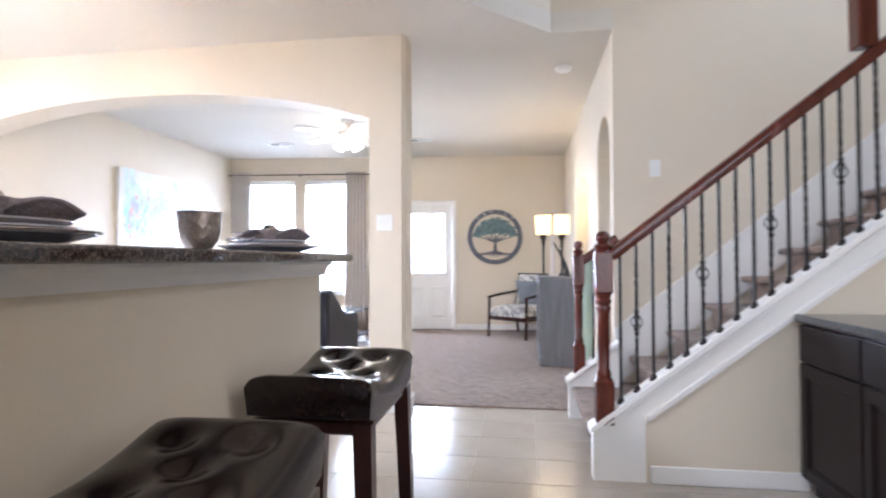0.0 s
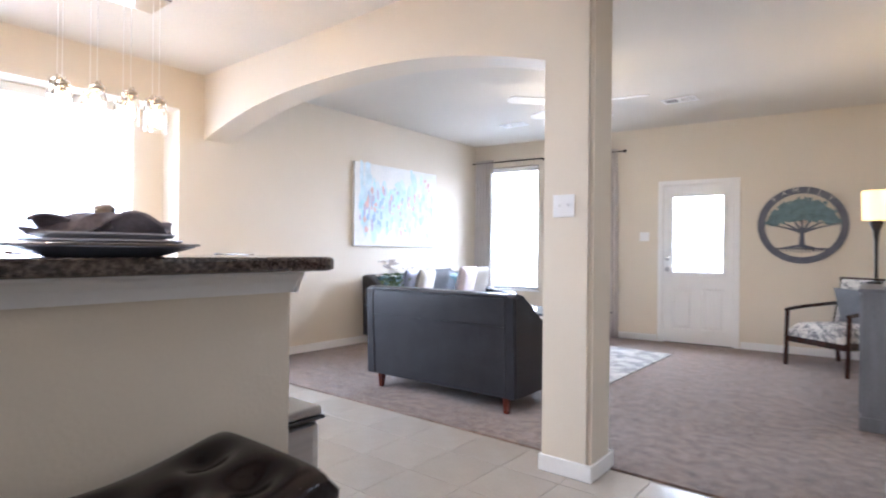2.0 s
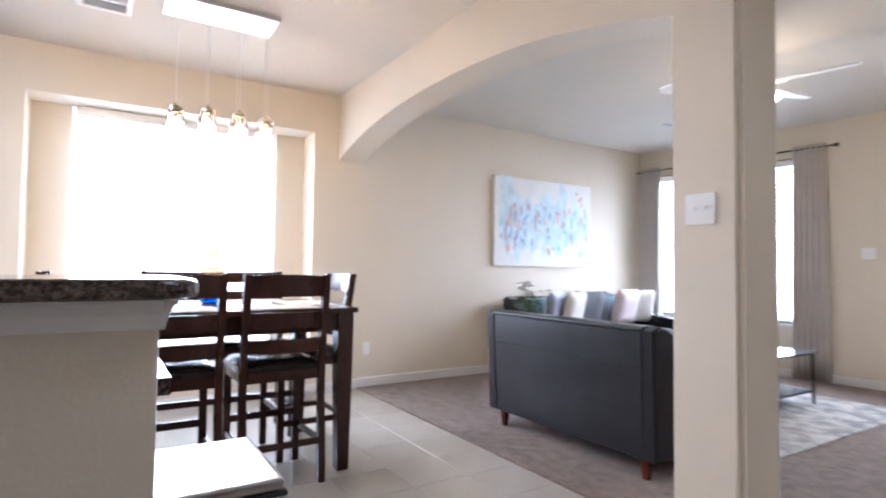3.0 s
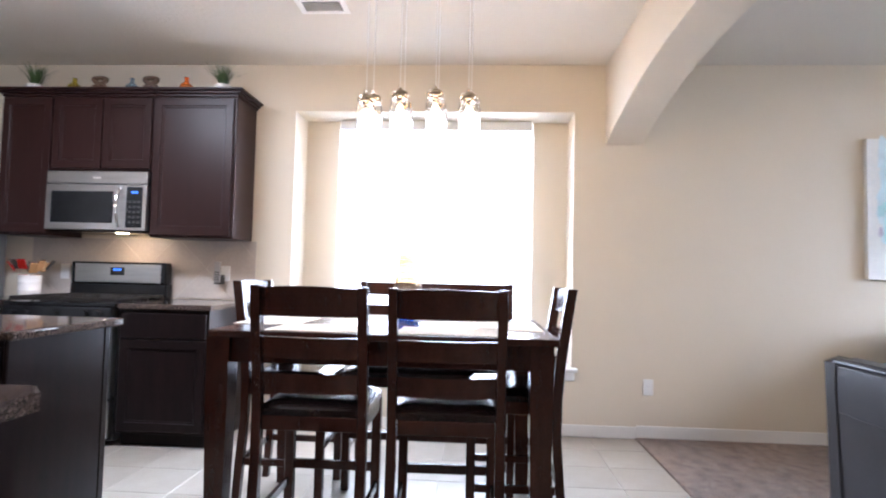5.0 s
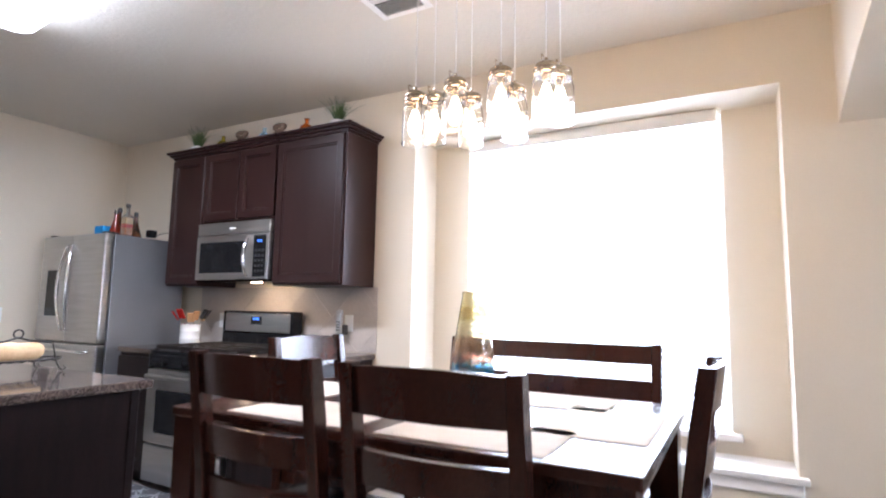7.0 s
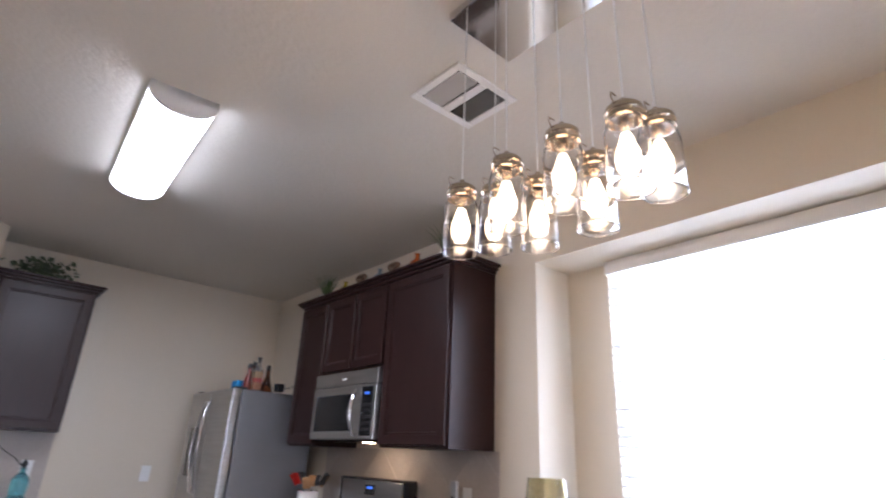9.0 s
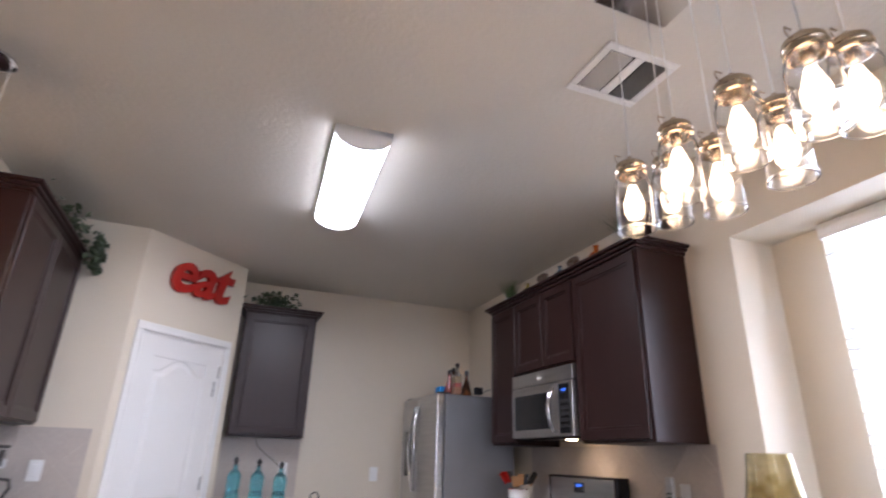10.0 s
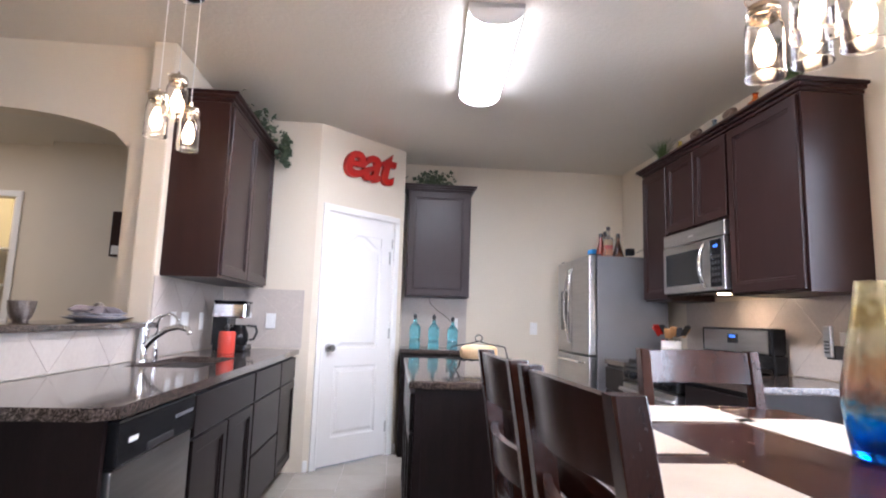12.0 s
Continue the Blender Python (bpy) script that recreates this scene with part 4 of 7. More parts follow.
def jar_lamp(parent, x, y, z, drop):
    """One glass jar with a lidded cap, a bulb and its cable, from the cap's top at z."""
    j = tagged(new("jar"), label="")
    j.parent = parent
    bm = bmesh.new()
    lathe(bm, [(0.0, -0.003), (0.034, -0.003), (0.041, -0.01), (0.042, -0.022), (0.044, -0.024), (0.042, -0.027), (0.042, -0.04), (0.036, -0.042), (0.036, -0.03), (0, -0.03)], n=24)
    tube(bm, [(0, 0, -0.005), (0, 0, 0.02)], 0.006, 8)
    tube(bm, [(0.04, 0, -0.015), (0.052, 0, 0.0), (0.05, 0, 0.012), (0.03, 0, 0.012)], 0.0018, 6)
    cap = part("cap", bm, BRASSY, j, smooth=True)
    bm = bmesh.new()
    lathe(bm, [(0.037, -0.036), (0.044, -0.05), (0.046, -0.06), (0.046, -0.160), (0.0485, -0.163), (0.0485, -0.168), (0.0445, -0.168), (0.0435, -0.160), (0.0435, -0.062), (0.041, -0.052), (0.035, -0.038)], n=28)
    bm.transform(LONG)
    g = part("glass", bm, PANE, j, smooth=True)
    g.visible_shadow = False
    bm = bmesh.new()
    lathe(bm, [(0.0, -0.058), (0.010, -0.060), (0.014, -0.072), (0.022, -0.098), (0.024, -0.115), (0.021, -0.132), (0.013, -0.146), (0, -0.150)], n=16)
    bm.transform(LONG)
    part("bulb", bm, BULB, j, smooth=True)
    bm = bmesh.new()
    lathe(bm, [(0.016, -0.03), (0.016, -0.05), (0.011, -0.062), (0, -0.062)], n=16)
    part("socket", bm, BRASSY, j, smooth=True)
    bm = bmesh.new()
    tube(bm, [(0, 0, 0.018), (0, 0, drop)], 0.0022, 6)
    part("cable", bm, WHITEP, j)
    j.matrix_world = pose(x, y, z)
    return j


pl = thing("pendant_light", -3.04, 3.65, H, "eight-jar glass pendant with a chrome ceiling plate over the dining table", "pendant light", "jar pendants")
part("ceiling_plate", boxes((-0.15, 0.15, -0.33, 0.33, -0.035, 0.0), bev=0.004), CHROME, pl)
bpy.context.view_layer.update()
for x, ys_, zs_ in ((0.13, (-0.262, -0.088, 0.094, 0.262), (-0.682, -0.660, -0.655, -0.672)), (0.005, (-0.250, -0.083, 0.099, 0.275), (-0.640, -0.675, -0.675, -0.640))):
    for y, z in zip(ys_, zs_):
        j = jar_lamp(pl, x, y, z, -0.035 - z)
        j.matrix_parent_inverse.identity()
        j.matrix_local = pose(x, y, z)
        lamp("jar_glow", "POINT", pose(-3.04 + x, 3.65 + y, H + z - 0.13), 5.0, (1, 0.66, 0.36), radius=0.03)
pl = thing("pendant_light", -0.84, 2.09, H, "three-jar glass pendant with a round chrome plate over the counter", "pendant light", "jar pendants")
bm = bmesh.new()
lathe(bm, [(0, 0), (0.09, 0), (0.09, -0.012), (0.05, -0.03), (0, -0.03)], n=28)
part("ceiling_plate", bm, CHROME, pl, smooth=True)
for x, y, z in ((-0.03, 0.05, -0.455), (0.035, 0.09, -0.56), (-0.09, 0.03, -0.60)):
    j = jar_lamp(pl, x, y, z, -0.03 - z)
    j.matrix_local = pose(x, y, z)
    lamp("jar_glow", "POINT", pose(-0.84 + x, 2.09 + y, H + z - 0.13), 5.0, (1, 0.66, 0.36), radius=0.03)

lt = thing("ceiling_light", -2.415, 1.68, H, "long lit fluorescent wraparound ceiling light", "ceiling light", rz=-4)
bm = bmesh.new()
pts = [(0.135 * math.cos(a), -0.03 - 0.075 * math.sin(a)) for a in [math.pi * i / 14 for i in range(15)]]
prism(bm, [(x, -0.52, z) for x, z in pts], (0, 1.04, 0))
part("diffuser", bm, TUBE, lt, "glowing curved diffuser", smooth=True)
bm = bmesh.new()
for y0 in (-0.535, 0.52):
    pts2 = [(0.14, 0.0), (0.14, -0.03)] + [(0.14 * math.cos(a), -0.03 - 0.082 * math.sin(a)) for a in [math.pi * i / 14 for i in range(1, 14)]] + [(-0.14, -0.03), (-0.14, 0.0)]
    prism(bm, [(x, y0, z) for x, z in pts2], (0, 0.015, 0))
box(bm, -0.14, 0.14, -0.535, 0.535, -0.028, 0)
part("housing", bm, TRIM, lt)
lamp("fluorescent", "AREA", look((-2.415, 1.68, H - 0.12), (-2.415, 1.68, 0)), 58, (1, 0.97, 0.93), size=0.24, size_y=1.0)


def vent(name, x, y, w, d, label, rz=0):
    v = thing(name, x, y, H, label, "air vent", "ceiling vents", rz=rz)
    bm = bmesh.new()
    for b in ((-w / 2, w / 2, -d / 2, -d / 2 + 0.035), (-w / 2, w / 2, d / 2 - 0.035, d / 2), (-w / 2, -w / 2 + 0.035, -d / 2 + 0.035, d / 2 - 0.035), (w / 2 - 0.035, w / 2, -d / 2 + 0.035, d / 2 - 0.035)):
        box(bm, *b, -0.010, -0.001, 0.003)
    part("frame", bm, TRIM, v)
    part("backing", boxes((-w / 2 + 0.03, w / 2 - 0.03, -d / 2 + 0.03, d / 2 - 0.03, -0.003, -0.0005)), BLACKM, v)
    bm = bmesh.new()
    iw, n = w - 0.08, 8
    for s in (-1, 1):
        for i in range(n):
            x0 = s * (0.03 + (iw / 2 - 0.03) * (i + 0.5) / n)
            obox(bm, Matrix.Translation((x0, 0, -0.007)) @ Matrix.Rotation(radians(-50 * s), 4, "Y"), 0.012, d - 0.08, 0.0015)
    box(bm, -0.02, 0.02, -d / 2 + 0.035, d / 2 - 0.035, -0.009, -0.004)
    part("louvres", bm, TRIM, v)
    return v


vent("ceiling_vent", -3.245, 3.02, 0.34, 0.30, "white square ceiling vent with slanted louvres")
vent("ceiling_vent", -1.0, 8.35, 0.34, 0.2, "white rectangular ceiling vent near the front door")
vent("ceiling_vent", -2.98, 8.30, 0.34, 0.2, "white rectangular ceiling vent near the window")
sm = thing("smoke_detector", 0.745, 5.80, H, "round white smoke detector", "smoke detector")
bm = bmesh.new()
lathe(bm, [(0, 0), (0.07, 0), (0.07, -0.012), (0.055, -0.034), (0.02, -0.04), (0, -0.04)], n=28)
part("case", bm, WHITEP, sm, smooth=True)

fan = thing("ceiling_fan", -1.63, 7.20, H, "white five-blade ceiling fan with lit frosted glass shades", "ceiling fan")
bm = bmesh.new()
lathe(bm, [(0, 0), (0.07, 0), (0.065, -0.04), (0.02, -0.06), (0.014, -0.12), (0.05, -0.13), (0.11, -0.15), (0.12, -0.2), (0.09, -0.23), (0.05, -0.25), (0, -0.25)], n=28)
part("motor", bm, TRIM, fan, smooth=True)
for k in range(5):
    bm = bmesh.new()
    pts = [(0.17, -0.05), (0.30, -0.065), (0.62, -0.07), (0.66, -0.04), (0.67, 0), (0.66, 0.04), (0.62, 0.07), (0.30, 0.065), (0.17, 0.05)]
    prism(bm, [(x, y, 0) for x, y in pts], (0, 0, 0.008))
    box(bm, 0.08, 0.22, -0.02, 0.02, -0.012, 0.0, 0.003)
    bm.transform(pose(0, 0, -0.19, 0, 0, 72 * k + 12) @ pose(0, 0, 0, 10, 0, 0))
    part("blade", bm, TRIM, fan)
for k in range(3):
    bm = bmesh.new()
    lathe(bm, [(0.02, 0), (0.03, -0.01), (0.05, -0.05), (0.06, -0.09), (0.055, -0.10), (0.0, -0.10)], n=20)
    bm.transform(pose(0, 0, -0.25, 0, 0, 120 * k + 40) @ Matrix.Translation((0.08, 0, 0)) @ Matrix.Rotation(radians(-35), 4, "Y"))
    part("shade", bm, GLOBE, fan, "glowing frosted bell shade", smooth=True)
lamp("fan_glow", "POINT", pose(-1.63, 7.20, H - 0.42), 16, (1, 0.78, 0.52), radius=0.1)


# ---- stair ----
RUN, RISE = 0.25, 0.19
stair = tagged(new("stair"), label="carpeted stair rising between a white stringer and a pale wall", category="staircase", kind="structure")


def step_z(k):
    return 0.03 + RISE * k


def step_x(k):
    return 0.76 if k == 1 else 1.18 + RUN * (k - 2)


for k in range(1, 14):
    x0, x1, z = step_x(k), step_x(k + 1), step_z(k)
    bm = bmesh.new()
    prof = [(x0 + 0.02, z - RISE), (x0 + 0.02, z - 0.045)] + [(x0 - 0.0 + 0.022 * math.cos(a) - 0.022, z - 0.022 + 0.022 * math.sin(a)) for a in [math.radians(t) for t in (260, 225, 180, 135, 95)]] + [(x1 + 0.02, z), (x1 + 0.02, z - RISE)]
    prism(bm, [(x, 3.96, zz) for x, zz in prof], (0, 1.165, 0))
    part("carpeted_step", bm, CARPET, stair)
x_end = step_x(14)


def rake(x):
    """The height of the stringer's top."""
    return 0.25 + 0.765 * (x - 0.73)


bm = bmesh.new()
prism(bm, [(0.73, 3.87, 0), (0.73, 3.87, rake(0.73)), (x_end, 3.87, rake(x_end)), (x_end, 3.87, rake(x_end) - 0.15), (0.98, 3.87, rake(0.98) - 0.12), (0.98, 3.87, 0.0)], (0, 0.09, 0))
part("stringer", bm, TRIM, stair, "white painted stringer")
bm = bmesh.new()
prism(bm, [(0.715, 3.855, rake(0.73) - 0.02), (0.715, 3.855, rake(0.73) + 0.008), (x_end, 3.855, rake(x_end) + 0.02), (x_end, 3.855, rake(x_end) - 0.012)], (0, 0.115, 0))
part("stringer_cap", bm, TRIM, stair, "white stringer cap")
bm = bmesh.new()
prism(bm, [(0.985, 3.858, rake(0.985) - 0.15), (0.985, 3.858, rake(0.985) - 0.12), (x_end, 3.858, rake(x_end) - 0.15), (x_end, 3.858, rake(x_end) - 0.18)], (0, 0.014, 0))
prism(bm, [(0.75, 3.860, rake(0.75) - 0.035), (0.75, 3.860, rake(0.75) - 0.02), (x_end, 3.860, rake(x_end) - 0.015), (x_end, 3.860, rake(x_end) - 0.03)], (0, 0.012, 0))
part("stringer_moulding", bm, TRIM, stair)
# wall under the stringer
bm = bmesh.new()
prism(bm, [(0.98, 3.875, 0), (x_end, 3.875, 0), (x_end, 3.875, rake(x_end) - 0.15), (0.98, 3.875, rake(0.98) - 0.15)], (0, 0.08, 0))
structure("wall_stair_side", bm, WALL)
structure("baseboard", boxes((1.0, 1.72, 3.861, 3.875, 0, 0.085), bev=0.004), TRIM)
# short curb on the far side
bm = bmesh.new()
prism(bm, [(0.70, 4.95, 0), (0.70, 4.95, 0.24), (EX, 4.95, 0.24 + 0.765 * (EX - 0.70)), (EX, 4.95, 0)], (0, 0.10, 0))
prism(bm, [(0.685, 4.935, 0.235), (0.685, 4.935, 0.262), (EX, 4.935, 0.262 + 0.765 * (EX - 0.685)), (EX, 4.935, 0.235 + 0.765 * (EX - 0.685))], (0, 0.13, 0))
part("curb", bm, TRIM, stair, "short white curb under the far newel")
bm = bmesh.new()
prism(bm, [(EX, STY - 0.016, 0.2), (EX, STY - 0.016, 0.24 + 0.765 * (EX - 0.70) + 0.10), (x_end, STY - 0.016, rake(x_end) + 0.20), (x_end, STY - 0.016, rake(x_end) - 0.3)], (0, 0.014, 0))
part("skirt_board", bm, TRIM, stair, "white skirt board along the wall")


def newel(parent, x, y, z0, ztop, s=0.045):
    n = new("newel_post")
    n.parent = parent
    n.matrix_local = pose(x, y, z0)
    h = ztop - z0
    bm = boxes((-s, s, -s, s, 0, 0.22), bev=0.006)
    part("foot", bm, MAHOG, n)
    bm = bmesh.new()
    t = h - 0.22
    lathe(bm, [(s * 0.98, 0.22), (s * 0.75, 0.235), (s * 0.85, 0.25), (s * 0.62, 0.275), (s * 0.7, 0.42), (s * 0.66, h - 0.42), (s * 0.85, h - 0.39), (s * 0.7, h - 0.375), (s * 0.95, h - 0.355), (s * 0.8, h - 0.34), (s * 0.98, h - 0.315)], n=24)
    part("shaft", bm, MAHOG, n, "turned mahogany shaft", smooth=True)
    bm = boxes((-s, s, -s, s, h - 0.315, h - 0.105), bev=0.008, seg=2)
    part("block", bm, MAHOG, n)
    bm = bmesh.new()
    lathe(bm, [(s * 0.95, h - 0.105), (s * 0.75, h - 0.095), (s * 0.98, h - 0.08), (s * 0.98, h - 0.072), (s * 0.7, h - 0.065), (s * 0.6, h - 0.058), (s * 0.85, h - 0.04), (s * 0.8, h - 0.02), (s * 0.45, h - 0.004), (0, h)], n=24)
    part("cap", bm, MAHOG, n, "turned mahogany cap", smooth=True)
    return n


def baluster(parent, x, y, z0, z1, kind):
    b = new("baluster")
    b.parent = parent
    b.matrix_local = pose(x, y, z0)
    h = z1 - z0
    bm = bmesh.new()
    rings = []
    for i in range(41):
        u = i / 40
        turn = max(0.0, min(1.0, (u - 0.12) / 0.76)) * 6 * math.pi if kind else 0.0
        rings.append([bm.verts.new((0.0095 * math.cos(turn + math.pi / 4 + k * math.pi / 2), 0.0095 * math.sin(turn + math.pi / 4 + k * math.pi / 2), h * u)) for k in range(4)])
        if not kind and i == 0:
            rings.append([bm.verts.new((v.co.x, v.co.y, h)) for v in rings[0]])
            break
    for a, b_ in zip(rings, rings[1:]):
        for k in range(4):
            bm.faces.new((a[k], a[(k + 1) % 4], b_[(k + 1) % 4], b_[k]))
    bm.faces.new(rings[0])
    bm.faces.new(rings[-1])
    if kind == 1:
        for c in (h * 0.46,):
            for k in range(4):
                a0 = math.pi / 2 * k
                tube(bm, [(0.027 * math.sin(math.pi * u) * math.cos(a0 + u * 2.6), 0.027 * math.sin(math.pi * u) * math.sin(a0 + u * 2.6), c - 0.05 + 0.10 * u) for u in [i / 8 for i in range(9)]], 0.003, 5)
            for dz in (-0.056, 0.056):
                box(bm, -0.011, 0.011, -0.011, 0.011, c + dz - 0.008, c + dz + 0.008, 0.003)
    part("bar", bm, IRON, b)
    bm = bmesh.new()
    lathe(bm, [(0.021, 0), (0.021, 0.008), (0.013, 0.022), (0.014, 0.028), (0.008, 0.032), (0, 0.032)], n=10)
    part("shoe", bm, IRON, b)
    return b


rail = thing("stair_railing", 0.79, 3.91, 0, "mahogany handrail with turned newel and black iron balusters", "stair railing", "stair railings")
newel(rail, 0.0, 0.0, 0.27, 1.24)


def handrail(parent, x0, x1, z0, z1):
    d = Vector((x1 - x0, 0, z1 - z0))
    L = d.length
    bm = bmesh.new()
    prof = [(-0.024, -0.03), (0.024, -0.03), (0.03, -0.008), (0.032, 0.008), (0.024, 0.026), (0.0, 0.033), (-0.024, 0.026), (-0.032, 0.008), (-0.03, -0.008)]
    a = [bm.verts.new((0, y, z)) for y, z in prof]
    b = [bm.verts.new((L, y, z)) for y, z in prof]
    bm.faces.new(a)
    bm.faces.new(b)
    for i in range(len(prof)):
        bm.faces.new((a[i], a[(i + 1) % len(prof)], b[(i + 1) % len(prof)], b[i]))
    bm.transform(Matrix.Translation((x0, 0, z0)) @ Matrix.Rotation(-math.atan2(d.z, d.x), 4, "Y"))
    part("handrail", bm, MAHOG, parent, "polished mahogany handrail", smooth=True)


handrail(rail, 0.04, x_end - 0.79, 1.115, 1.115 + 0.787 * (x_end - 0.83))
newel(rail, 1.22, 0.0, 2.10, 2.62)
n_b = 0
x = 0.082
while x + 0.79 < x_end - 0.05:
    zb = rake(x + 0.79) + 0.012
    zt = 1.115 + 0.787 * (x - 0.04) - 0.02
    baluster(rail, x, 0.0, zb, zt, (0, 1, 0, 2)[n_b % 4])
    fx = x + 0.0395
    fb = bmesh.new()
    prism(fb, [(fx - 0.026, -0.014, rake(fx + 0.79 - 0.026) + 0.004), (fx - 0.026, -0.014, rake(fx + 0.79 - 0.026) + 0.022), (fx + 0.026, -0.014, rake(fx + 0.79 + 0.026) + 0.024), (fx + 0.026, -0.014, rake(fx + 0.79 + 0.026) + 0.006)], (0, 0.028, 0))
    part("fillet", fb, TRIM, rail)
    n_b += 1
    x += 0.079
rail2 = thing("stair_railing", 0.775, 5.0, 0, "short mahogany rail with a newel against the niche wall", "stair railing", "stair railings")
newel(rail2, 0, 0, 0.28, 1.23, 0.04)
handrail(rail2, 0.03, EX - 0.775, 1.09, 1.09 + 0.765 * 0.2)
baluster(rail2, 0.10, 0, 0.38, 1.12, 0)
baluster(rail2, 0.20, 0, 0.46, 1.19, 0)


# ---- wall plates ----
def plate(name, m, w, h, label, cat, n=1, kind="switch"):
    p = new(name)
    p.matrix_world = m
    tagged(p, label=label, category=cat, group="wall plates")
    part("plate", boxes((-w / 2, w / 2, -0.006, 0, -h / 2, h / 2), bev=0.003, seg=2), WHITEP, p)
    for i in range(n):
        cx = (i - (n - 1) / 2) * 0.046
        if kind == "switch":
            part("toggle", boxes((cx - 0.005, cx + 0.005, -0.015, -0.005, -0.004, 0.011), bev=0.002), WHITEP, p)
        elif kind == "rocker":
            part("rocker", boxes((cx - 0.017, cx + 0.017, -0.009, -0.005, -0.033, 0.033), bev=0.002), WHITEP, p)
        else:
            for dz in (-0.02, 0.02):
                part("socket", boxes((cx - 0.016, cx + 0.016, -0.008, -0.005, dz - 0.014, dz + 0.014), bev=0.004), WHITEP, p)
    return p


plate("light_switch", pose(-0.600, 4.909, 1.37), 0.118, 0.115, "white double light switch on the column", "light switch", 2)
plate("light_switch", pose(1.33, STY - 0.001, 1.75), 0.075, 0.12, "white wall plate above the stair", "light switch")
plate("light_switch", NM @ pose(-1.085, -0.001, 1.345), 0.118, 0.115, "white double light switch beside the front door", "light switch", 2)
plate("wall_outlet", east(WX + 0.001, 5.23, 0.37), 0.072, 0.116, "white outlet low on the dining wall", "electrical outlet", 1, "o")
plate("wall_outlet", east(WX + 0.011, 2.06, 1.12), 0.072, 0.116, "white outlet holding a phone cradle", "electrical outlet", 1, "o")
plate("wall_outlet", east(WX + 0.011, 0.78, 1.11), 0.072, 0.116, "white outlet beside the range", "electrical outlet", 1, "o")
plate("wall_outlet", west(SX - 0.011, 1.28, 1.12), 0.072, 0.116, "white outlet over the counter", "electrical outlet", 1, "o")
plate("light_switch", west(SX - 0.011, 1.10, 1.12), 0.118, 0.116, "white double rocker switch over the counter", "light switch", 2, "rocker")
plate("wall_outlet", west(SX - 0.011, 0.80, 1.12), 0.072, 0.116, "white outlet behind the coffee maker", "electrical outlet", 1, "o")
plate("light_switch", north(-0.98, 0.345, 1.13), 0.075, 0.118, "white rocker switch beside the pantry", "light switch", 1, "rocker")
plate("wall_outlet", north(-3.32, SY + 0.001, 1.12), 0.075, 0.118, "white wall plate beside the refrigerator", "electrical outlet", 1, "o")
plate("wall_outlet", north(-2.52, SY + 0.013, 1.14), 0.072, 0.116, "white outlet behind the blue bottles", "electrical outlet", 1, "o")


# ---- dining ----
tb = thing("dining_table", -2.775, 3.585, 0, "dark walnut counter-height dining table", "table")
part("tabletop", boxes((-0.475, 0.475, -0.675, 0.71, 0.885, 0.915), bev=0.006, seg=2), CHAIRW, tb)
part("apron", boxes((-0.42, -0.395, -0.64, 0.64, 0.78, 0.884), (0.395, 0.42, -0.64, 0.64, 0.78, 0.884), (-0.395, 0.395, -0.66, -0.635, 0.78, 0.884), (-0.395, 0.395, 0.635, 0.66, 0.78, 0.884), bev=0.003), CHAIRW, tb)
for sx in (-1, 1):
    for sy in (-1, 1):
        bm = bmesh.new()
        for i, (s0, z0, s1, z1) in enumerate(((0.033, 0, 0.043, 0.55), (0.043, 0.55, 0.046, 0.884))):
            a = [bm.verts.new((u * s0, v * s0, z0)) for u, v in ((-1, -1), (1, -1), (1, 1), (-1, 1))]
            b = [bm.verts.new((u * s1, v * s1, z1)) for u, v in ((-1, -1), (1, -1), (1, 1), (-1, 1))]
            for k in range(4):
                bm.faces.new((a[k], a[(k + 1) % 4], b[(k + 1) % 4], b[k]))
            if i == 0:
                bm.faces.new(a)
            else:
                bm.faces.new(b)
        bm.transform(Matrix.Translation((sx * 0.405, sy * 0.645, 0)))
        part("leg", bm, CHAIRW, tb)


def cushion(bm, sx, sy, h, sag=0.0, n=14, tuft=(), dent=0.016, dent_r=0.032):
    """A padded block about the origin; tufts are points pulled down."""
    top = {}
    def prof(u):
        return (1 - abs(2 * u - 1) ** 5) ** 0.5 if 0 < u < 1 else 0
    for i in range(n + 1):
        for j in range(n + 1):
            u, v = i / n, j / n
            e = min(prof(u), prof(v))
            z = h * (0.45 + 0.55 * (prof(u) * prof(v)) ** 0.6) + sag * ((2 * u - 1) ** 2 - 0.35) * 1.0
            for tx, ty in tuft:
                d = math.hypot((u - tx) * sx, (v - ty) * sy)
                z -= dent * math.exp(-(d / dent_r) ** 2)
            top[i, j] = bm.verts.new(((u - 0.5) * sx, (v - 0.5) * sy, z))
    for i in range(n):
        for j in range(n):
            bm.faces.new((top[i, j], top[i + 1, j], top[i + 1, j + 1], top[i, j + 1]))
    ring = [top[i, 0] for i in range(n + 1)] + [top[n, j] for j in range(1, n + 1)] + [top[i, n] for i in range(n - 1, -1, -1)] + [top[0, j] for j in range(n - 1, 0, -1)]
    low = [bm.verts.new((v.co.x * 1.0, v.co.y * 1.0, 0)) for v in ring]
    for k in range(len(ring)):
        j = (k + 1) % len(ring)
        bm.faces.new((ring[k], ring[j], low[j], low[k]))
    bm.faces.new(low)


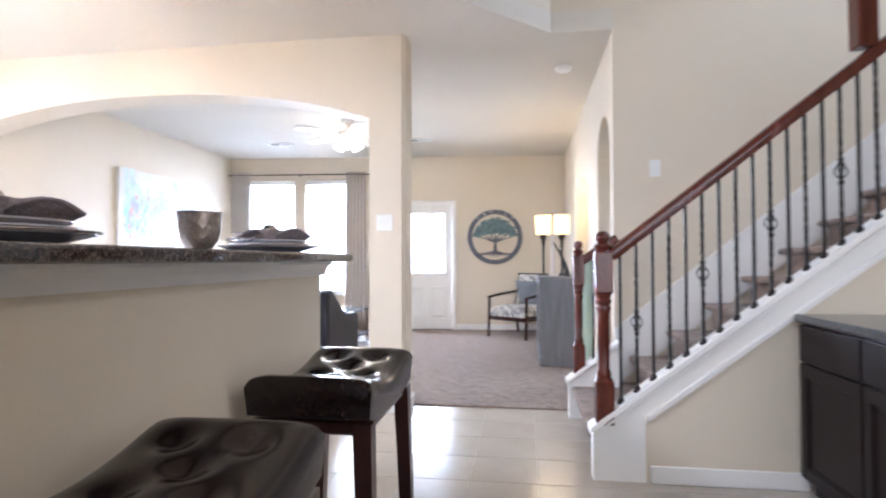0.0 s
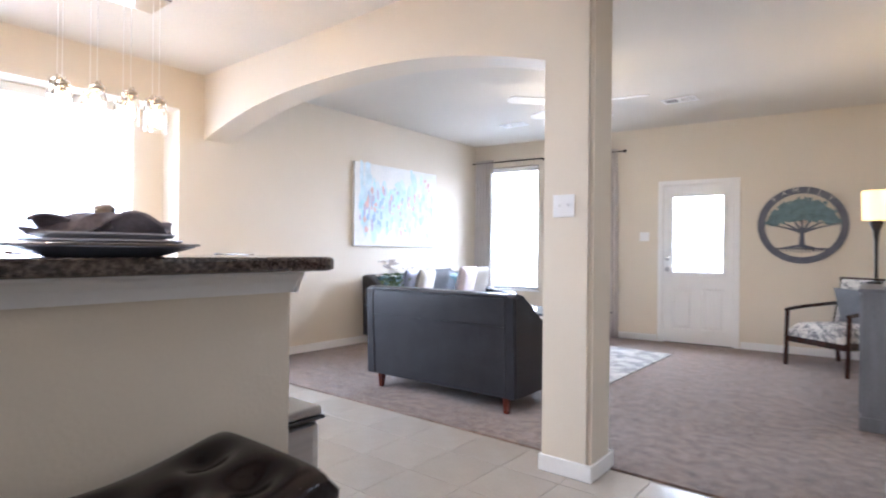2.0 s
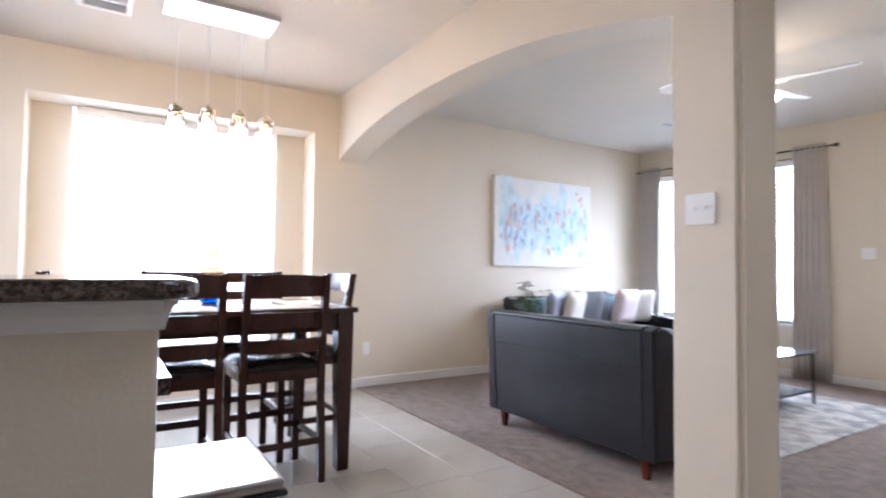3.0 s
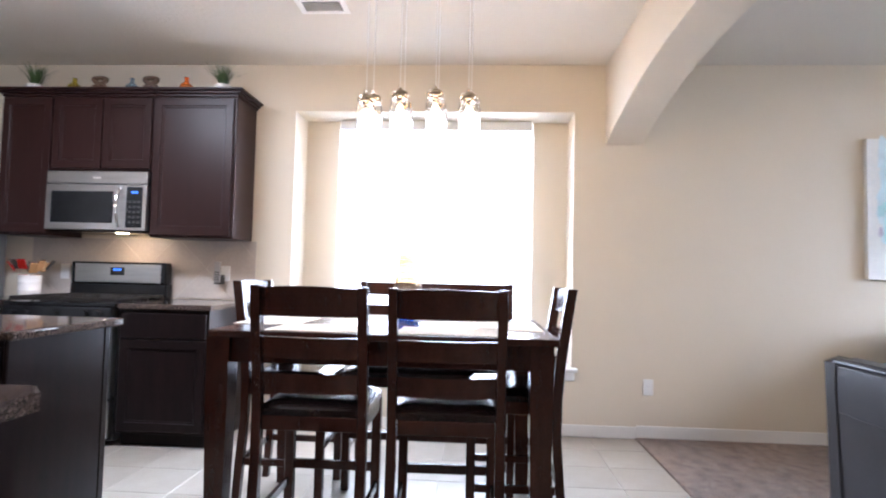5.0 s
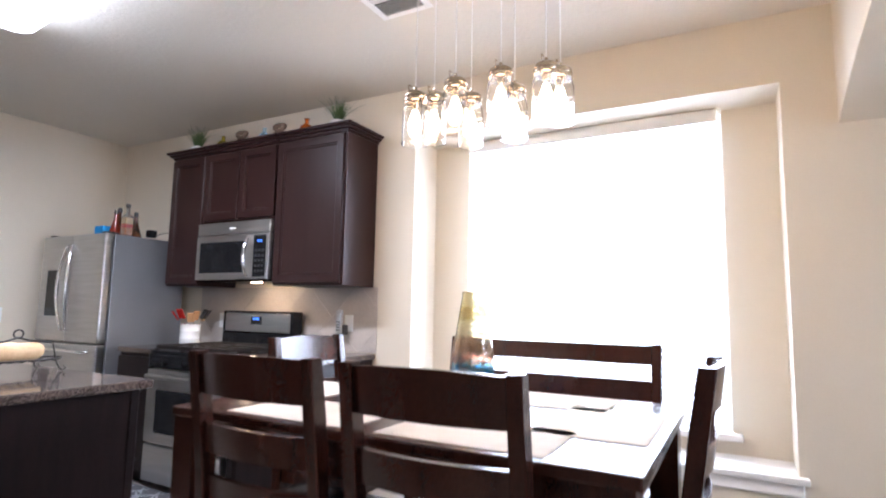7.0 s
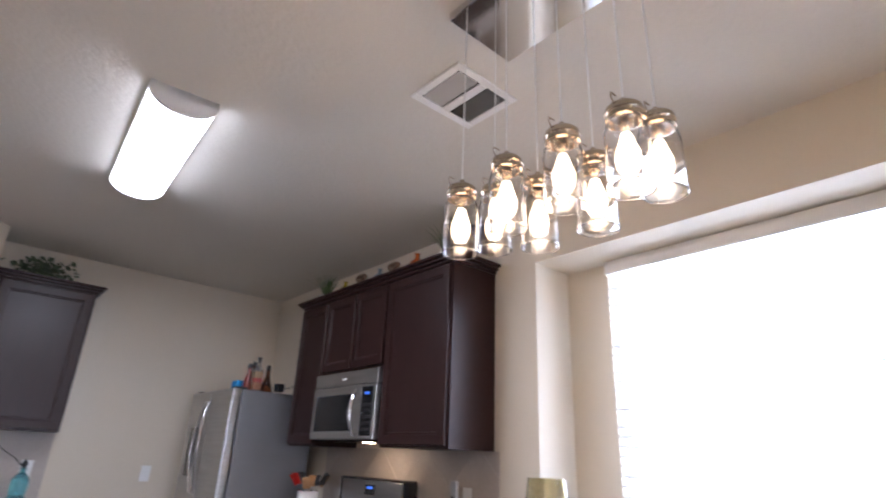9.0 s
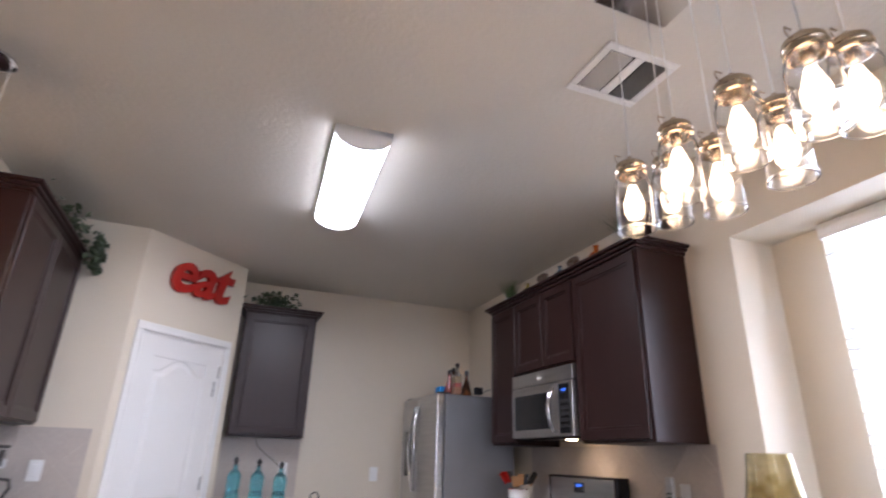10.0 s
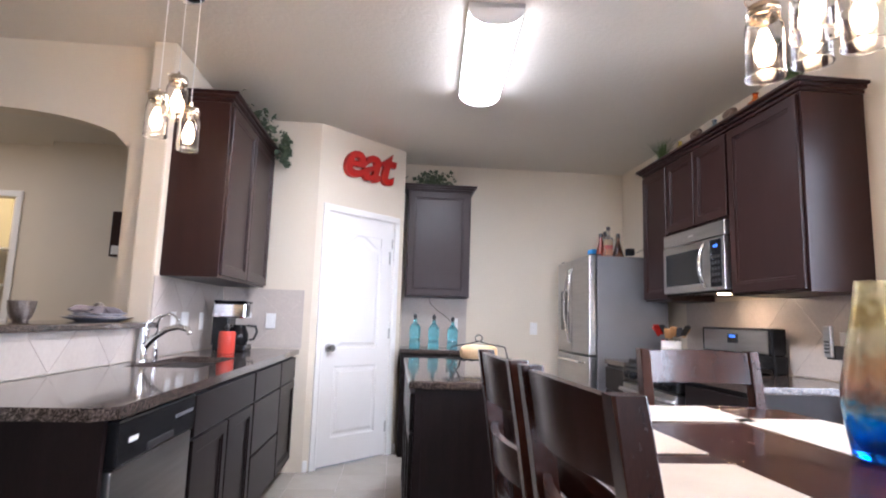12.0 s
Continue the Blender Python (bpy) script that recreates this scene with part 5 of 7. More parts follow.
def dining_chair():
    """Faces +y; its back posts stand at y = -0.19."""
    c = thing("dining_chair", 0, 0, 0, "dark walnut counter-height ladder-back chair with a black leather seat", "chair", "chairs round the table")
    def post_y(z):
        return -0.185 - (0.06 * max(0, (z - 0.62) / 0.48) ** 1.3) - 0.03 * max(0, (0.45 - z) / 0.45)
    for s in (-1, 1):
        bm = bmesh.new()
        zs = [0, 0.2, 0.45, 0.62, 0.78, 0.95, 1.10]
        rings = []
        for z in zs:
            y = post_y(z)
            w = 0.019 if z < 0.6 else 0.018
            d = 0.022 if z > 0.5 else 0.019
            rings.append([bm.verts.new((s * 0.205 + u * w, y + v * d, z)) for u, v in ((-1, -1), (1, -1), (1, 1), (-1, 1))])
        for a, b in zip(rings, rings[1:]):
            for k in range(4):
                bm.faces.new((a[k], a[(k + 1) % 4], b[(k + 1) % 4], b[k]))
        bm.faces.new(rings[0])
        bm.faces.new(rings[-1])
        bmesh.ops.bevel(bm, geom=[e for e in bm.edges if abs((e.verts[0].co - e.verts[1].co).z) > 0.05], offset=0.004, segments=1, affect="EDGES")
        part("back_post", bm, CHAIRW, c)
        bm = boxes((s * 0.195 - 0.02, s * 0.195 + 0.02, 0.17, 0.21, 0, 0.60), bev=0.003)
        part("front_leg", bm, CHAIRW, c)
        part("side_rail", boxes((s * 0.2 - 0.011, s * 0.2 + 0.011, -0.165, 0.17, 0.545, 0.60), bev=0.002), CHAIRW, c)
        part("side_stretcher", boxes((s * 0.2 - 0.009, s * 0.2 + 0.009, -0.18, 0.17, 0.20, 0.235), bev=0.002), CHAIRW, c)
    for z0, z1, nm in ((0.985, 1.092, "top_rail"), (0.825, 0.905, "slat"), (0.69, 0.765, "slat")):
        bm = bmesh.new()
        n = 10
        for i in range(n):
            xa, xb = -0.19 + 0.38 * i / n, -0.19 + 0.38 * (i + 1) / n
            def yy(x, z):
                return post_y(z) - 0.028 * (1 - (x / 0.19) ** 2)
            def zt(x):
                return z1 + (0.008 * (1 - (x / 0.19) ** 2) if nm == "top_rail" else 0)
            v = [bm.verts.new(p) for p in ((xa, yy(xa, z0) - 0.009, z0), (xb, yy(xb, z0) - 0.009, z0), (xb, yy(xb, z1) - 0.009, zt(xb)), (xa, yy(xa, z1) - 0.009, zt(xa)),
                                          (xa, yy(xa, z0) + 0.009, z0), (xb, yy(xb, z0) + 0.009, z0), (xb, yy(xb, z1) + 0.009, zt(xb)), (xa, yy(xa, z1) + 0.009, zt(xa)))]
            for q in ((0, 1, 2, 3), (4, 7, 6, 5), (3, 2, 6, 7), (0, 4, 5, 1)):
                bm.faces.new([v[k] for k in q])
        bmesh.ops.remove_doubles(bm, verts=bm.verts, dist=1e-5)
        part(nm, bm, CHAIRW, c, smooth=True)
    part("front_rail", boxes((-0.176, 0.176, 0.18, 0.2, 0.545, 0.60), bev=0.002), CHAIRW, c)
    part("back_rail", boxes((-0.185, 0.185, -0.195, -0.175, 0.545, 0.60), bev=0.002), CHAIRW, c)
    part("front_stretcher", boxes((-0.176, 0.176, 0.18, 0.2, 0.27, 0.31), bev=0.002), CHAIRW, c)
    part("back_stretcher", boxes((-0.185, 0.185, -0.215, -0.197, 0.20, 0.235), bev=0.002), CHAIRW, c)
    bm = bmesh.new()
    cushion(bm, 0.42, 0.40, 0.055, n=12)
    bm.transform(Matrix.Translation((0, 0.012, 0.60)))
    part("seat", bm, LEATHER, c, "black leather seat pad", smooth=True)
    return c


ch = dining_chair()
spots = [(-2.45, 3.342, 90), (-2.455, 3.86, 91.5), (-2.84, 4.15, 180), (-3.04, 3.03, 1)]
for i, (x, y, a) in enumerate(spots):
    m = pose(x, y, 0, 0, 0, a)
    if i == 0:
        ch.matrix_world = m
    else:
        copy_thing(ch, m)

# bench with a ladder back along the window side
bn = thing("dining_bench", -3.27, 3.73, 0, "dark walnut bench with a low railed back and black leather seat", "bench")
BNW = 0.93
HB = BNW / 2
for s in (-1, 1):
    bm = bmesh.new()
    rings = [[bm.verts.new((x + u * 0.021, s * (HB - 0.022) + v * 0.020, z)) for u, v in ((-1, -1), (1, -1), (1, 1), (-1, 1))] for x, z in ((-0.20, 0), (-0.175, 0.45), (-0.175, 0.62), (-0.20, 0.86), (-0.235, 1.104))]
    for a, b in zip(rings, rings[1:]):
        for k in range(4):
            bm.faces.new((a[k], a[(k + 1) % 4], b[(k + 1) % 4], b[k]))
    bm.faces.new(rings[0])
    bm.faces.new(rings[-1])
    bmesh.ops.bevel(bm, geom=[e for e in bm.edges if abs((e.verts[0].co - e.verts[1].co).z) > 0.05], offset=0.004, segments=1, affect="EDGES")
    part("back_post", bm, CHAIRW, bn)
    part("front_leg", boxes((0.15, 0.19, s * (HB - 0.03) - 0.02, s * (HB - 0.03) + 0.02, 0, 0.60), bev=0.003), CHAIRW, bn)
    part("side_rail", boxes((-0.15, 0.15, s * (HB - 0.03) - 0.012, s * (HB - 0.03) + 0.012, 0.545, 0.60), bev=0.002), CHAIRW, bn)
    part("side_stretcher", boxes((-0.17, 0.15, s * (HB - 0.03) - 0.01, s * (HB - 0.03) + 0.01, 0.20, 0.235), bev=0.002), CHAIRW, bn)
for z0, z1, x, nm in ((1.022, 1.098, -0.228, "top_rail"), (0.875, 0.962, -0.206, "slat"), (0.73, 0.81, -0.185, "slat")):
    bm = bmesh.new()
    obox(bm, Matrix.Translation((x, 0, (z0 + z1) / 2)) @ Matrix.Rotation(radians(-8), 4, "Y"), 0.02, BNW - 0.084, z1 - z0, 0.004)
    part(nm, bm, CHAIRW, bn)
part("front_rail", boxes((0.16, 0.18, -HB + 0.05, HB - 0.05, 0.545, 0.60), bev=0.002), CHAIRW, bn)
part("back_rail", boxes((-0.185, -0.165, -HB + 0.05, HB - 0.05, 0.545, 0.60), bev=0.002), CHAIRW, bn)
part("front_stretcher", boxes((0.16, 0.18, -HB + 0.05, HB - 0.05, 0.27, 0.31), bev=0.002), CHAIRW, bn)
bm = bmesh.new()
cushion(bm, 0.36, BNW - 0.02, 0.055, n=16)
bm.transform(Matrix.Translation((0.015, 0, 0.601)))
part("seat", bm, LEATHER, bn, "long black leather seat pad", smooth=True)

for x, y, a, lab in ((-2.47, 3.345, 90, 0), (-2.47, 3.87, 90, 0), (-3.08, 3.345, 90, 0), (-3.08, 3.87, 90, 0), (-2.775, 4.12, 0, 0), (-2.775, 3.04, 0, 0)):
    p = thing("placemat", x, y, 0.9155, "cream woven placemat on the dark table", "placemat", "placemats", rz=a)
    part("mat", boxes((-0.22, 0.22, -0.145, 0.145, 0, 0.003), bev=0.001), PLACE, p)

# vase: blown glass, blue foot running to amber and clear
VASE = bpy.data.materials.new("speckled_art_glass")
VASE.use_nodes = True
_nt = VASE.node_tree
_b = _nt.nodes["Principled BSDF"]
_tc = _nt.nodes.new("ShaderNodeTexCoord")
_sp = _nt.nodes.new("ShaderNodeSeparateXYZ")
_nz = _nt.nodes.new("ShaderNodeTexNoise")
_nz.inputs["Scale"].default_value = 55
_nz.inputs["Detail"].default_value = 5
_ad = _nt.nodes.new("ShaderNodeMath")
_ad.operation = "MULTIPLY_ADD"
_ad.inputs[1].default_value = 0.16
_rp = _nt.nodes.new("ShaderNodeValToRGB")
_cr = _rp.color_ramp
_cr.elements[0].position, _cr.elements[0].color = 0.12, (0.01, 0.12, 0.55, 1)
_cr.elements[1].position, _cr.elements[1].color = 0.47, (0.80, 0.73, 0.48, 1)
for p_, c_ in ((0.17, (0.04, 0.45, 0.75, 1)), (0.195, (0.5, 0.6, 0.58, 1)), (0.22, (0.6, 0.27, 0.17, 1)), (0.24, (0.7, 0.62, 0.5, 1)), (0.26, (0.68, 0.42, 0.22, 1)), (0.29, (0.75, 0.68, 0.5, 1)), (0.34, (0.88, 0.84, 0.66, 1)), (0.385, (0.66, 0.55, 0.25, 1)), (0.42, (0.9, 0.85, 0.66, 1))):
    _e = _cr.elements.new(p_)
    _e.color = c_
_nt.links.new(_tc.outputs["Object"], _sp.inputs[0])
_nt.links.new(_tc.outputs["Object"], _nz.inputs["Vector"])
_nt.links.new(_nz.outputs["Fac"], _ad.inputs[0])
_nt.links.new(_sp.outputs["Z"], _ad.inputs[2])
_nt.links.new(_ad.outputs[0], _rp.inputs[0])
_nt.links.new(_rp.outputs[0], _b.inputs["Base Color"])
_b.inputs["Roughness"].default_value = 0.06
_b.inputs["Transmission Weight"].default_value = 0.82
va = thing("vase", -2.97, 3.62, 0.916, "tall tapered art-glass vase, blue at the foot and amber above", "vase")
bm = bmesh.new()
lathe(bm, [(0.0, 0.0), (0.05, 0.0), (0.062, 0.01), (0.07, 0.05), (0.078, 0.11), (0.076, 0.15), (0.06, 0.25), (0.045, 0.34), (0.041, 0.375), (0.037, 0.375), (0.041, 0.34), (0.056, 0.25), (0.071, 0.15), (0.073, 0.11), (0.065, 0.05), (0.05, 0.025), (0, 0.02)], n=36)
part("body", bm, VASE, va, smooth=True)


# ---- bar stools ----
def stool():
    c = thing("bar_stool", 0, 0, 0, "dark wooden saddle stool with a tufted brown-black leather seat", "bar stool", "bar stools")
    tufts = [(u, v) for u in (0.3, 0.7) for v in (0.17, 0.5, 0.83)] + [(0.5, v) for v in (0.335, 0.665)]
    bm = bmesh.new()
    cushion(bm, 0.345, 0.52, 0.105, sag=0.0, n=40, tuft=tufts, dent=0.024, dent_r=0.036)
    for v in bm.verts:
        up = v.co.z > 0.01
        v.co.z += (0.058 * (v.co.y / 0.25) ** 2 - 0.010) if up else 0.022 * (v.co.y / 0.25) ** 2
        if not up:
            v.co.x *= 0.965
            v.co.y *= 0.975
    bm.transform(Matrix.Translation((0, 0, 0.664)) @ Matrix.Diagonal((1, 1, 0.97, 1)))
    part("seat", bm, LEATHER, c, "tufted saddle seat", smooth=True)
    bm = boxes((-0.150, 0.150, -0.222, 0.222, 0.635, 0.672), bev=0.006)
    part("seat_frame", bm, STOOLW, c)
    for sx in (-1, 1):
        for sy in (-1, 1):
            bm = bmesh.new()
            a = [bm.verts.new((sx * 0.165 + u * 0.018, sy * 0.245 + v * 0.018, 0)) for u, v in ((-1, -1), (1, -1), (1, 1), (-1, 1))]
            b = [bm.verts.new((sx * 0.142 + u * 0.024, sy * 0.222 + v * 0.024, 0.67)) for u, v in ((-1, -1), (1, -1), (1, 1), (-1, 1))]
            for k in range(4):
                bm.faces.new((a[k], a[(k + 1) % 4], b[(k + 1) % 4], b[k]))
            bm.faces.new(a)
            bm.faces.new(b)
            part("leg", bm, STOOLW, c)
    for s in (-1, 1):
        part("stretcher", boxes((-0.155, 0.155, s * 0.239 - 0.011, s * 0.239 + 0.011, 0.17, 0.205), bev=0.002), STOOLW, c)
        part("stretcher", boxes((s * 0.156 - 0.011, s * 0.156 + 0.011, -0.225, 0.225, 0.25, 0.285), bev=0.002), STOOLW, c)
    return c


st = stool()
st.matrix_world = pose(-0.163, 2.66, 0, 0, 0, 0)
copy_thing(st, pose(-0.15, 1.79, 0, 0, 0, 1))

# ---- things on the bar ----
def place_setting(x, y, rz):
    p = thing("plate_stack", x, y, 1.118, "stack of pale grey dinner plates on the granite bar", "plates", "place settings")
    for k, (r, z) in enumerate(((0.150, 0), (0.128, 0.010), (0.116, 0.021))):
        bm = bmesh.new()
        lathe(bm, [(0, 0), (r * 0.6, 0), (r * 0.7, 0.004), (r, 0.017), (r, 0.02), (r * 0.7, 0.009), (0, 0.006)], n=40)
        bm.transform(Matrix.Translation((0, 0, z)))
        part("plate", bm, PLATEM if k else CHARG, p, "" if k else "slate blue charger plate", smooth=True)
    bm = bmesh.new()
    lathe(bm, [(0.146, 0.0185), (0.156, 0.0195), (0.158, 0.022), (0.156, 0.0235), (0.146, 0.0225), (0.146, 0.0185)], n=48, fn=lambda u, z: 1 + 0.012 * math.cos(u * 2 * math.pi * 24))
    part("rim", bm, SILVER, p, "scalloped silver rim", smooth=True)
    q = thing("napkin", x, y, 1.157, "loosely folded mauve-grey cloth napkin on the plates", "napkin", "napkins", rz=rz)
    bm = bmesh.new()
    n = 18
    def fold(s, off):
        g = {}
        for i in range(n + 1):
            for j in range(n + 1):
                u, v = i / n * 2 - 1, j / n * 2 - 1
                z = 0.022 + 0.024 * math.sin(3.1 * u + 2 * v + off) + 0.02 * noise.noise(Vector((u * 1.7 + off, v * 1.9, 3.0))) + (0.018 * max(0, -u - 0.2) if s > 0 else 0.03 * max(0, u - 0.3))
                pinch = 0.25 + 0.75 * abs(u) ** 0.8
                g[i, j] = bm.verts.new((u * 0.105, v * 0.065 * pinch + 0.018 * s, max(0.002, z * 0.78 * (1 - 0.45 * abs(u) ** 3))))
        for i in range(n):
            for j in range(n):
                bm.faces.new((g[i, j], g[i + 1, j], g[i + 1, j + 1], g[i, j + 1]))
    fold(1, 0.0)
    fold(-1, 2.2)
    o = part("cloth", bm, NAPK, q, smooth=True)
    md = o.modifiers.new("thick", "SOLIDIFY")
    md.thickness = 0.006
    bm = bmesh.new()
    lathe(bm, [(0.022, -0.014), (0.025, -0.008), (0.025, 0.008), (0.022, 0.014), (0.020, 0.0), (0.022, -0.014)], (0, 0, 0.03), 18, Matrix.Rotation(radians(90), 4, "Y"))
    part("napkin_ring", bm, SILVER, q, smooth=True)


place_setting(-0.43, 2.74, 60)
place_setting(-0.455, 1.81, 80)
bo = thing("decor_bowl", -0.36, 2.235, 1.118, "hammered silver bowl on the granite bar", "bowl")
bm = bmesh.new()
lathe(bm, [(0, 0), (0.03, 0), (0.033, 0.006), (0.045, 0.023), (0.053, 0.053), (0.056, 0.086), (0.058, 0.092), (0.054, 0.092), (0.050, 0.053), (0.042, 0.023), (0.03, 0.012), (0, 0.01)], n=40, fn=lambda u, z: 1 + 0.02 * math.sin(u * 44 + z * 160) * (0.01 < z < 0.08))
bm.transform(Matrix.Diagonal((0.93, 0.93, 0.95, 1)))
part("bowl", bm, SILVER, bo, smooth=True)

# ---- trash can by the half wall ----
tc = thing("trash_can", -0.80, 3.268, 0, "stainless step trash can with a black rim", "trash can")
part("body", boxes((-0.175, 0.175, -0.13, 0.13, 0.01, 0.634), bev=0.035, seg=3), STEEL, tc)
part("rim", boxes((-0.18, 0.18, -0.135, 0.135, 0.634, 0.645), bev=0.005, seg=2), BLACKM, tc)
part("lid", boxes((-0.175, 0.175, -0.13, 0.13, 0.645, 0.672), bev=0.011, seg=3), STEEL, tc)
part("pedal", boxes((-0.05, 0.05, 0.13, 0.17, 0.015, 0.03), bev=0.004), BLACKM, tc)


# ---- things in the kitchen ----
def bottle(name, x, y, z, prof, mtl, label, cat, group="", n=20, cap=None, capm=BLACKM, sq=False):
    b = thing(name, x, y, z, label, cat, group)
    bm = bmesh.new()
    lathe(bm, prof, n=4 if sq else n, m=Matrix.Rotation(radians(45), 4, "Z") if sq else None)
    if sq:
        bmesh.ops.bevel(bm, geom=[e for e in bm.edges if abs((e.verts[0].co - e.verts[1].co).z) > 0.01], offset=0.008, segments=2, affect="EDGES")
    part("body", bm, mtl, b, smooth=True)
    if cap:
        bm = bmesh.new()
        lathe(bm, cap, n=14)
        part("stopper", bm, capm, b, smooth=True)
    return b


for x, h, lab in ((-2.12, 1.0, "tall aqua glass bottle with a dark stopper"), (-2.29, 0.97, "aqua glass bottle with a dark stopper"), (-2.46, 0.92, "shorter aqua glass bottle with a dark stopper")):
    prof = [(0, 0), (0.047, 0), (0.05, 0.01), (0.05, 0.07), (0.043, 0.085), (0.05, 0.10), (0.05, 0.185), (0.03, 0.215), (0.017, 0.23), (0.017, 0.255), (0.021, 0.26), (0, 0.26)]
    bottle("glass_bottle", x, -0.26, 0.921, [(r, z * h) for r, z in prof], BLUEG, lab, "bottle", "blue bottles", cap=[(0.016, 0.26 * h), (0.012, 0.272 * h), (0.021, 0.285 * h), (0.016, 0.30 * h), (0, 0.32 * h)])
cord = thing("power_cord", -2.46, SY + 0.02, 1.18, "thin black cord running up from the outlet", "cable")
bm = bmesh.new()
tube(bm, [(-0.03, 0, -0.02), (0.02, 0, 0.03), (0.10, 0, 0.08), (0.17, 0, 0.14), (0.20, 0, 0.20)], 0.003, 6)
part("cord", bm, BLACKM, cord)

co = thing("coffee_maker", -0.80, 0.72, 0.921, "black and chrome drip coffee maker with a glass carafe", "coffee maker")
part("base", boxes((-0.12, 0.10, -0.09, 0.09, 0, 0.045), bev=0.01, seg=2), BLACK, co)
part("tower", boxes((0.0, 0.11, -0.09, 0.09, 0.04, 0.30), bev=0.01, seg=2), BLACK, co)
part("head", boxes((-0.11, 0.11, -0.092, 0.092, 0.225, 0.33), bev=0.012, seg=2), CHROME, co, "chrome brew head")
part("control_panel", boxes((-0.114, -0.108, -0.005, 0.075, 0.235, 0.32), bev=0.002), BLACK, co)
part("lid", boxes((-0.11, 0.11, -0.092, 0.092, 0.33, 0.345), bev=0.006), BLACK, co)
bm = bmesh.new()
lathe(bm, [(0, 0.046), (0.055, 0.046), (0.066, 0.075), (0.064, 0.12), (0.045, 0.165), (0.045, 0.18), (0, 0.18)], (-0.05, 0, 0), 24)
part("carafe", bm, BLACK, co, smooth=True)
bm = bmesh.new()
tube(bm, [(-0.095, -0.03, 0.175), (-0.15, -0.05, 0.17), (-0.16, -0.055, 0.13), (-0.14, -0.05, 0.08), (-0.115, -0.035, 0.075)], 0.009, 8)
part("carafe_handle", bm, BLACKM, co, smooth=True)
bottle("canister", -0.86, 1.02, 0.921, [(0, 0), (0.048, 0), (0.052, 0.006), (0.052, 0.13), (0.047, 0.142), (0, 0.145)], REDC, "glossy red ceramic soap canister with a dark pump", "canister", cap=[(0.012, 0.145), (0.012, 0.16), (0.018, 0.165), (0.01, 0.185), (0, 0.19)])

# things beside the range
cr = thing("utensil_crock", -4.03, 0.68, 0.921, "white ribbed ceramic crock full of cooking utensils", "utensil holder")
bm = bmesh.new()
lathe(bm, [(0, 0), (0.068, 0), (0.072, 0.01), (0.072, 0.04), (0.075, 0.045), (0.072, 0.05), (0.072, 0.10), (0.075, 0.105), (0.072, 0.11), (0.072, 0.145), (0.076, 0.155), (0.066, 0.155), (0.064, 0.02), (0, 0.015)], n=28)
part("crock", bm, CERAM, cr, smooth=True)
rr = random.Random(3)
for k, (a, ln, mtl, wd) in enumerate(((0.3, 0.15, RED, 0.03), (1.2, 0.13, WOODL, 0.026), (2.0, 0.14, BLACKM, 0.035), (2.9, 0.11, WOODL, 0.03), (3.8, 0.12, BLACKM, 0.03), (4.7, 0.15, BLACKM, 0.028), (5.5, 0.12, RED, 0.02), (0.9, 0.10, WOODL, 0.03), (3.3, 0.15, BLACKM, 0.02))):
    bm = bmesh.new()
    d = Vector((math.cos(a), math.sin(a), 0))
    tube(bm, [d * 0.02 + Vector((0, 0, 0.03)), d * (0.05 + 0.15 * ln) + Vector((0, 0, 0.16))], 0.005, 6)
    obox(bm, Matrix.Translation(d * (0.06 + 0.45 * ln) + Vector((0, 0, 0.155 + ln * 0.55))) @ Matrix.Rotation(a, 4, "Z") @ Matrix.Rotation(radians(35), 4, "Y"), 0.012, wd * 1.8, 0.085, 0.005, 2)
    part("utensil", bm, mtl, cr)
ph = thing("cordless_phone", -4.195, 2.03, 1.13, "silver cordless phone in a wall cradle", "phone", rz=90)
part("handset", boxes((-0.024, 0.024, -0.03, -0.008, -0.08, 0.08), bev=0.006, seg=2), STEEL, ph)
bm = bmesh.new()
for i in range(4):
    for j in range(3):
        box(bm, -0.016 + j * 0.012, -0.008 + j * 0.012, -0.032, -0.029, -0.06 + i * 0.018, -0.05 + i * 0.018)
part("keys", bm, BLACKM, ph)
part("cradle", boxes((-0.03, 0.03, -0.012, 0.045, -0.09, -0.02), bev=0.004), BLACKM, ph)

# things on the refrigerator
b = thing("blue_box", -3.68, 0.03, 1.751, "small bright blue box on the refrigerator", "box")
part("carton", boxes((-0.05, 0.05, -0.055, 0.055, 0, 0.085), bev=0.003), mat("bright_blue_card", (0.02, 0.25, 0.62), (0.03, 0.29, 0.68), 0.6), b)
wavy = [(0, 0), (0.034, 0), (0.038, 0.012), (0.026, 0.05), (0.037, 0.075), (0.025, 0.105), (0.034, 0.13), (0.013, 0.165), (0.013, 0.20), (0.017, 0.205), (0, 0.205)]
cone = [(0, 0), (0.048, 0), (0.05, 0.012), (0.018, 0.13), (0.014, 0.17), (0.018, 0.175), (0, 0.175)]
for x, y, prof, mtl, lab in ((-3.74, 0.11, wavy, AMBER, "wavy dark amber oil bottle with a black stopper on the refrigerator"), (-3.68, 0.17, cone, mat("red_oil_glass", (0.16, 0.012, 0.008), (0.30, 0.04, 0.015), 0.08, trans=0.25, scale=22), "cone-shaped bottle of red pepper oil on the refrigerator"),
                               (-3.82, 0.20, cone, AMBER, "cone-shaped dark amber oil bottle on the refrigerator")):
    top_z = prof[-1][1]
    bottle("oil_bottle", x, y, 1.751, prof, mtl, lab, "bottle", "oil bottles", cap=[(0.015, top_z), (0.018, top_z + 0.01), (0.014, top_z + 0.035), (0, top_z + 0.037)])
layer_glass = mat("clear_bottle_glass", (0.75, 0.72, 0.66), None, 0.06, trans=0.85)
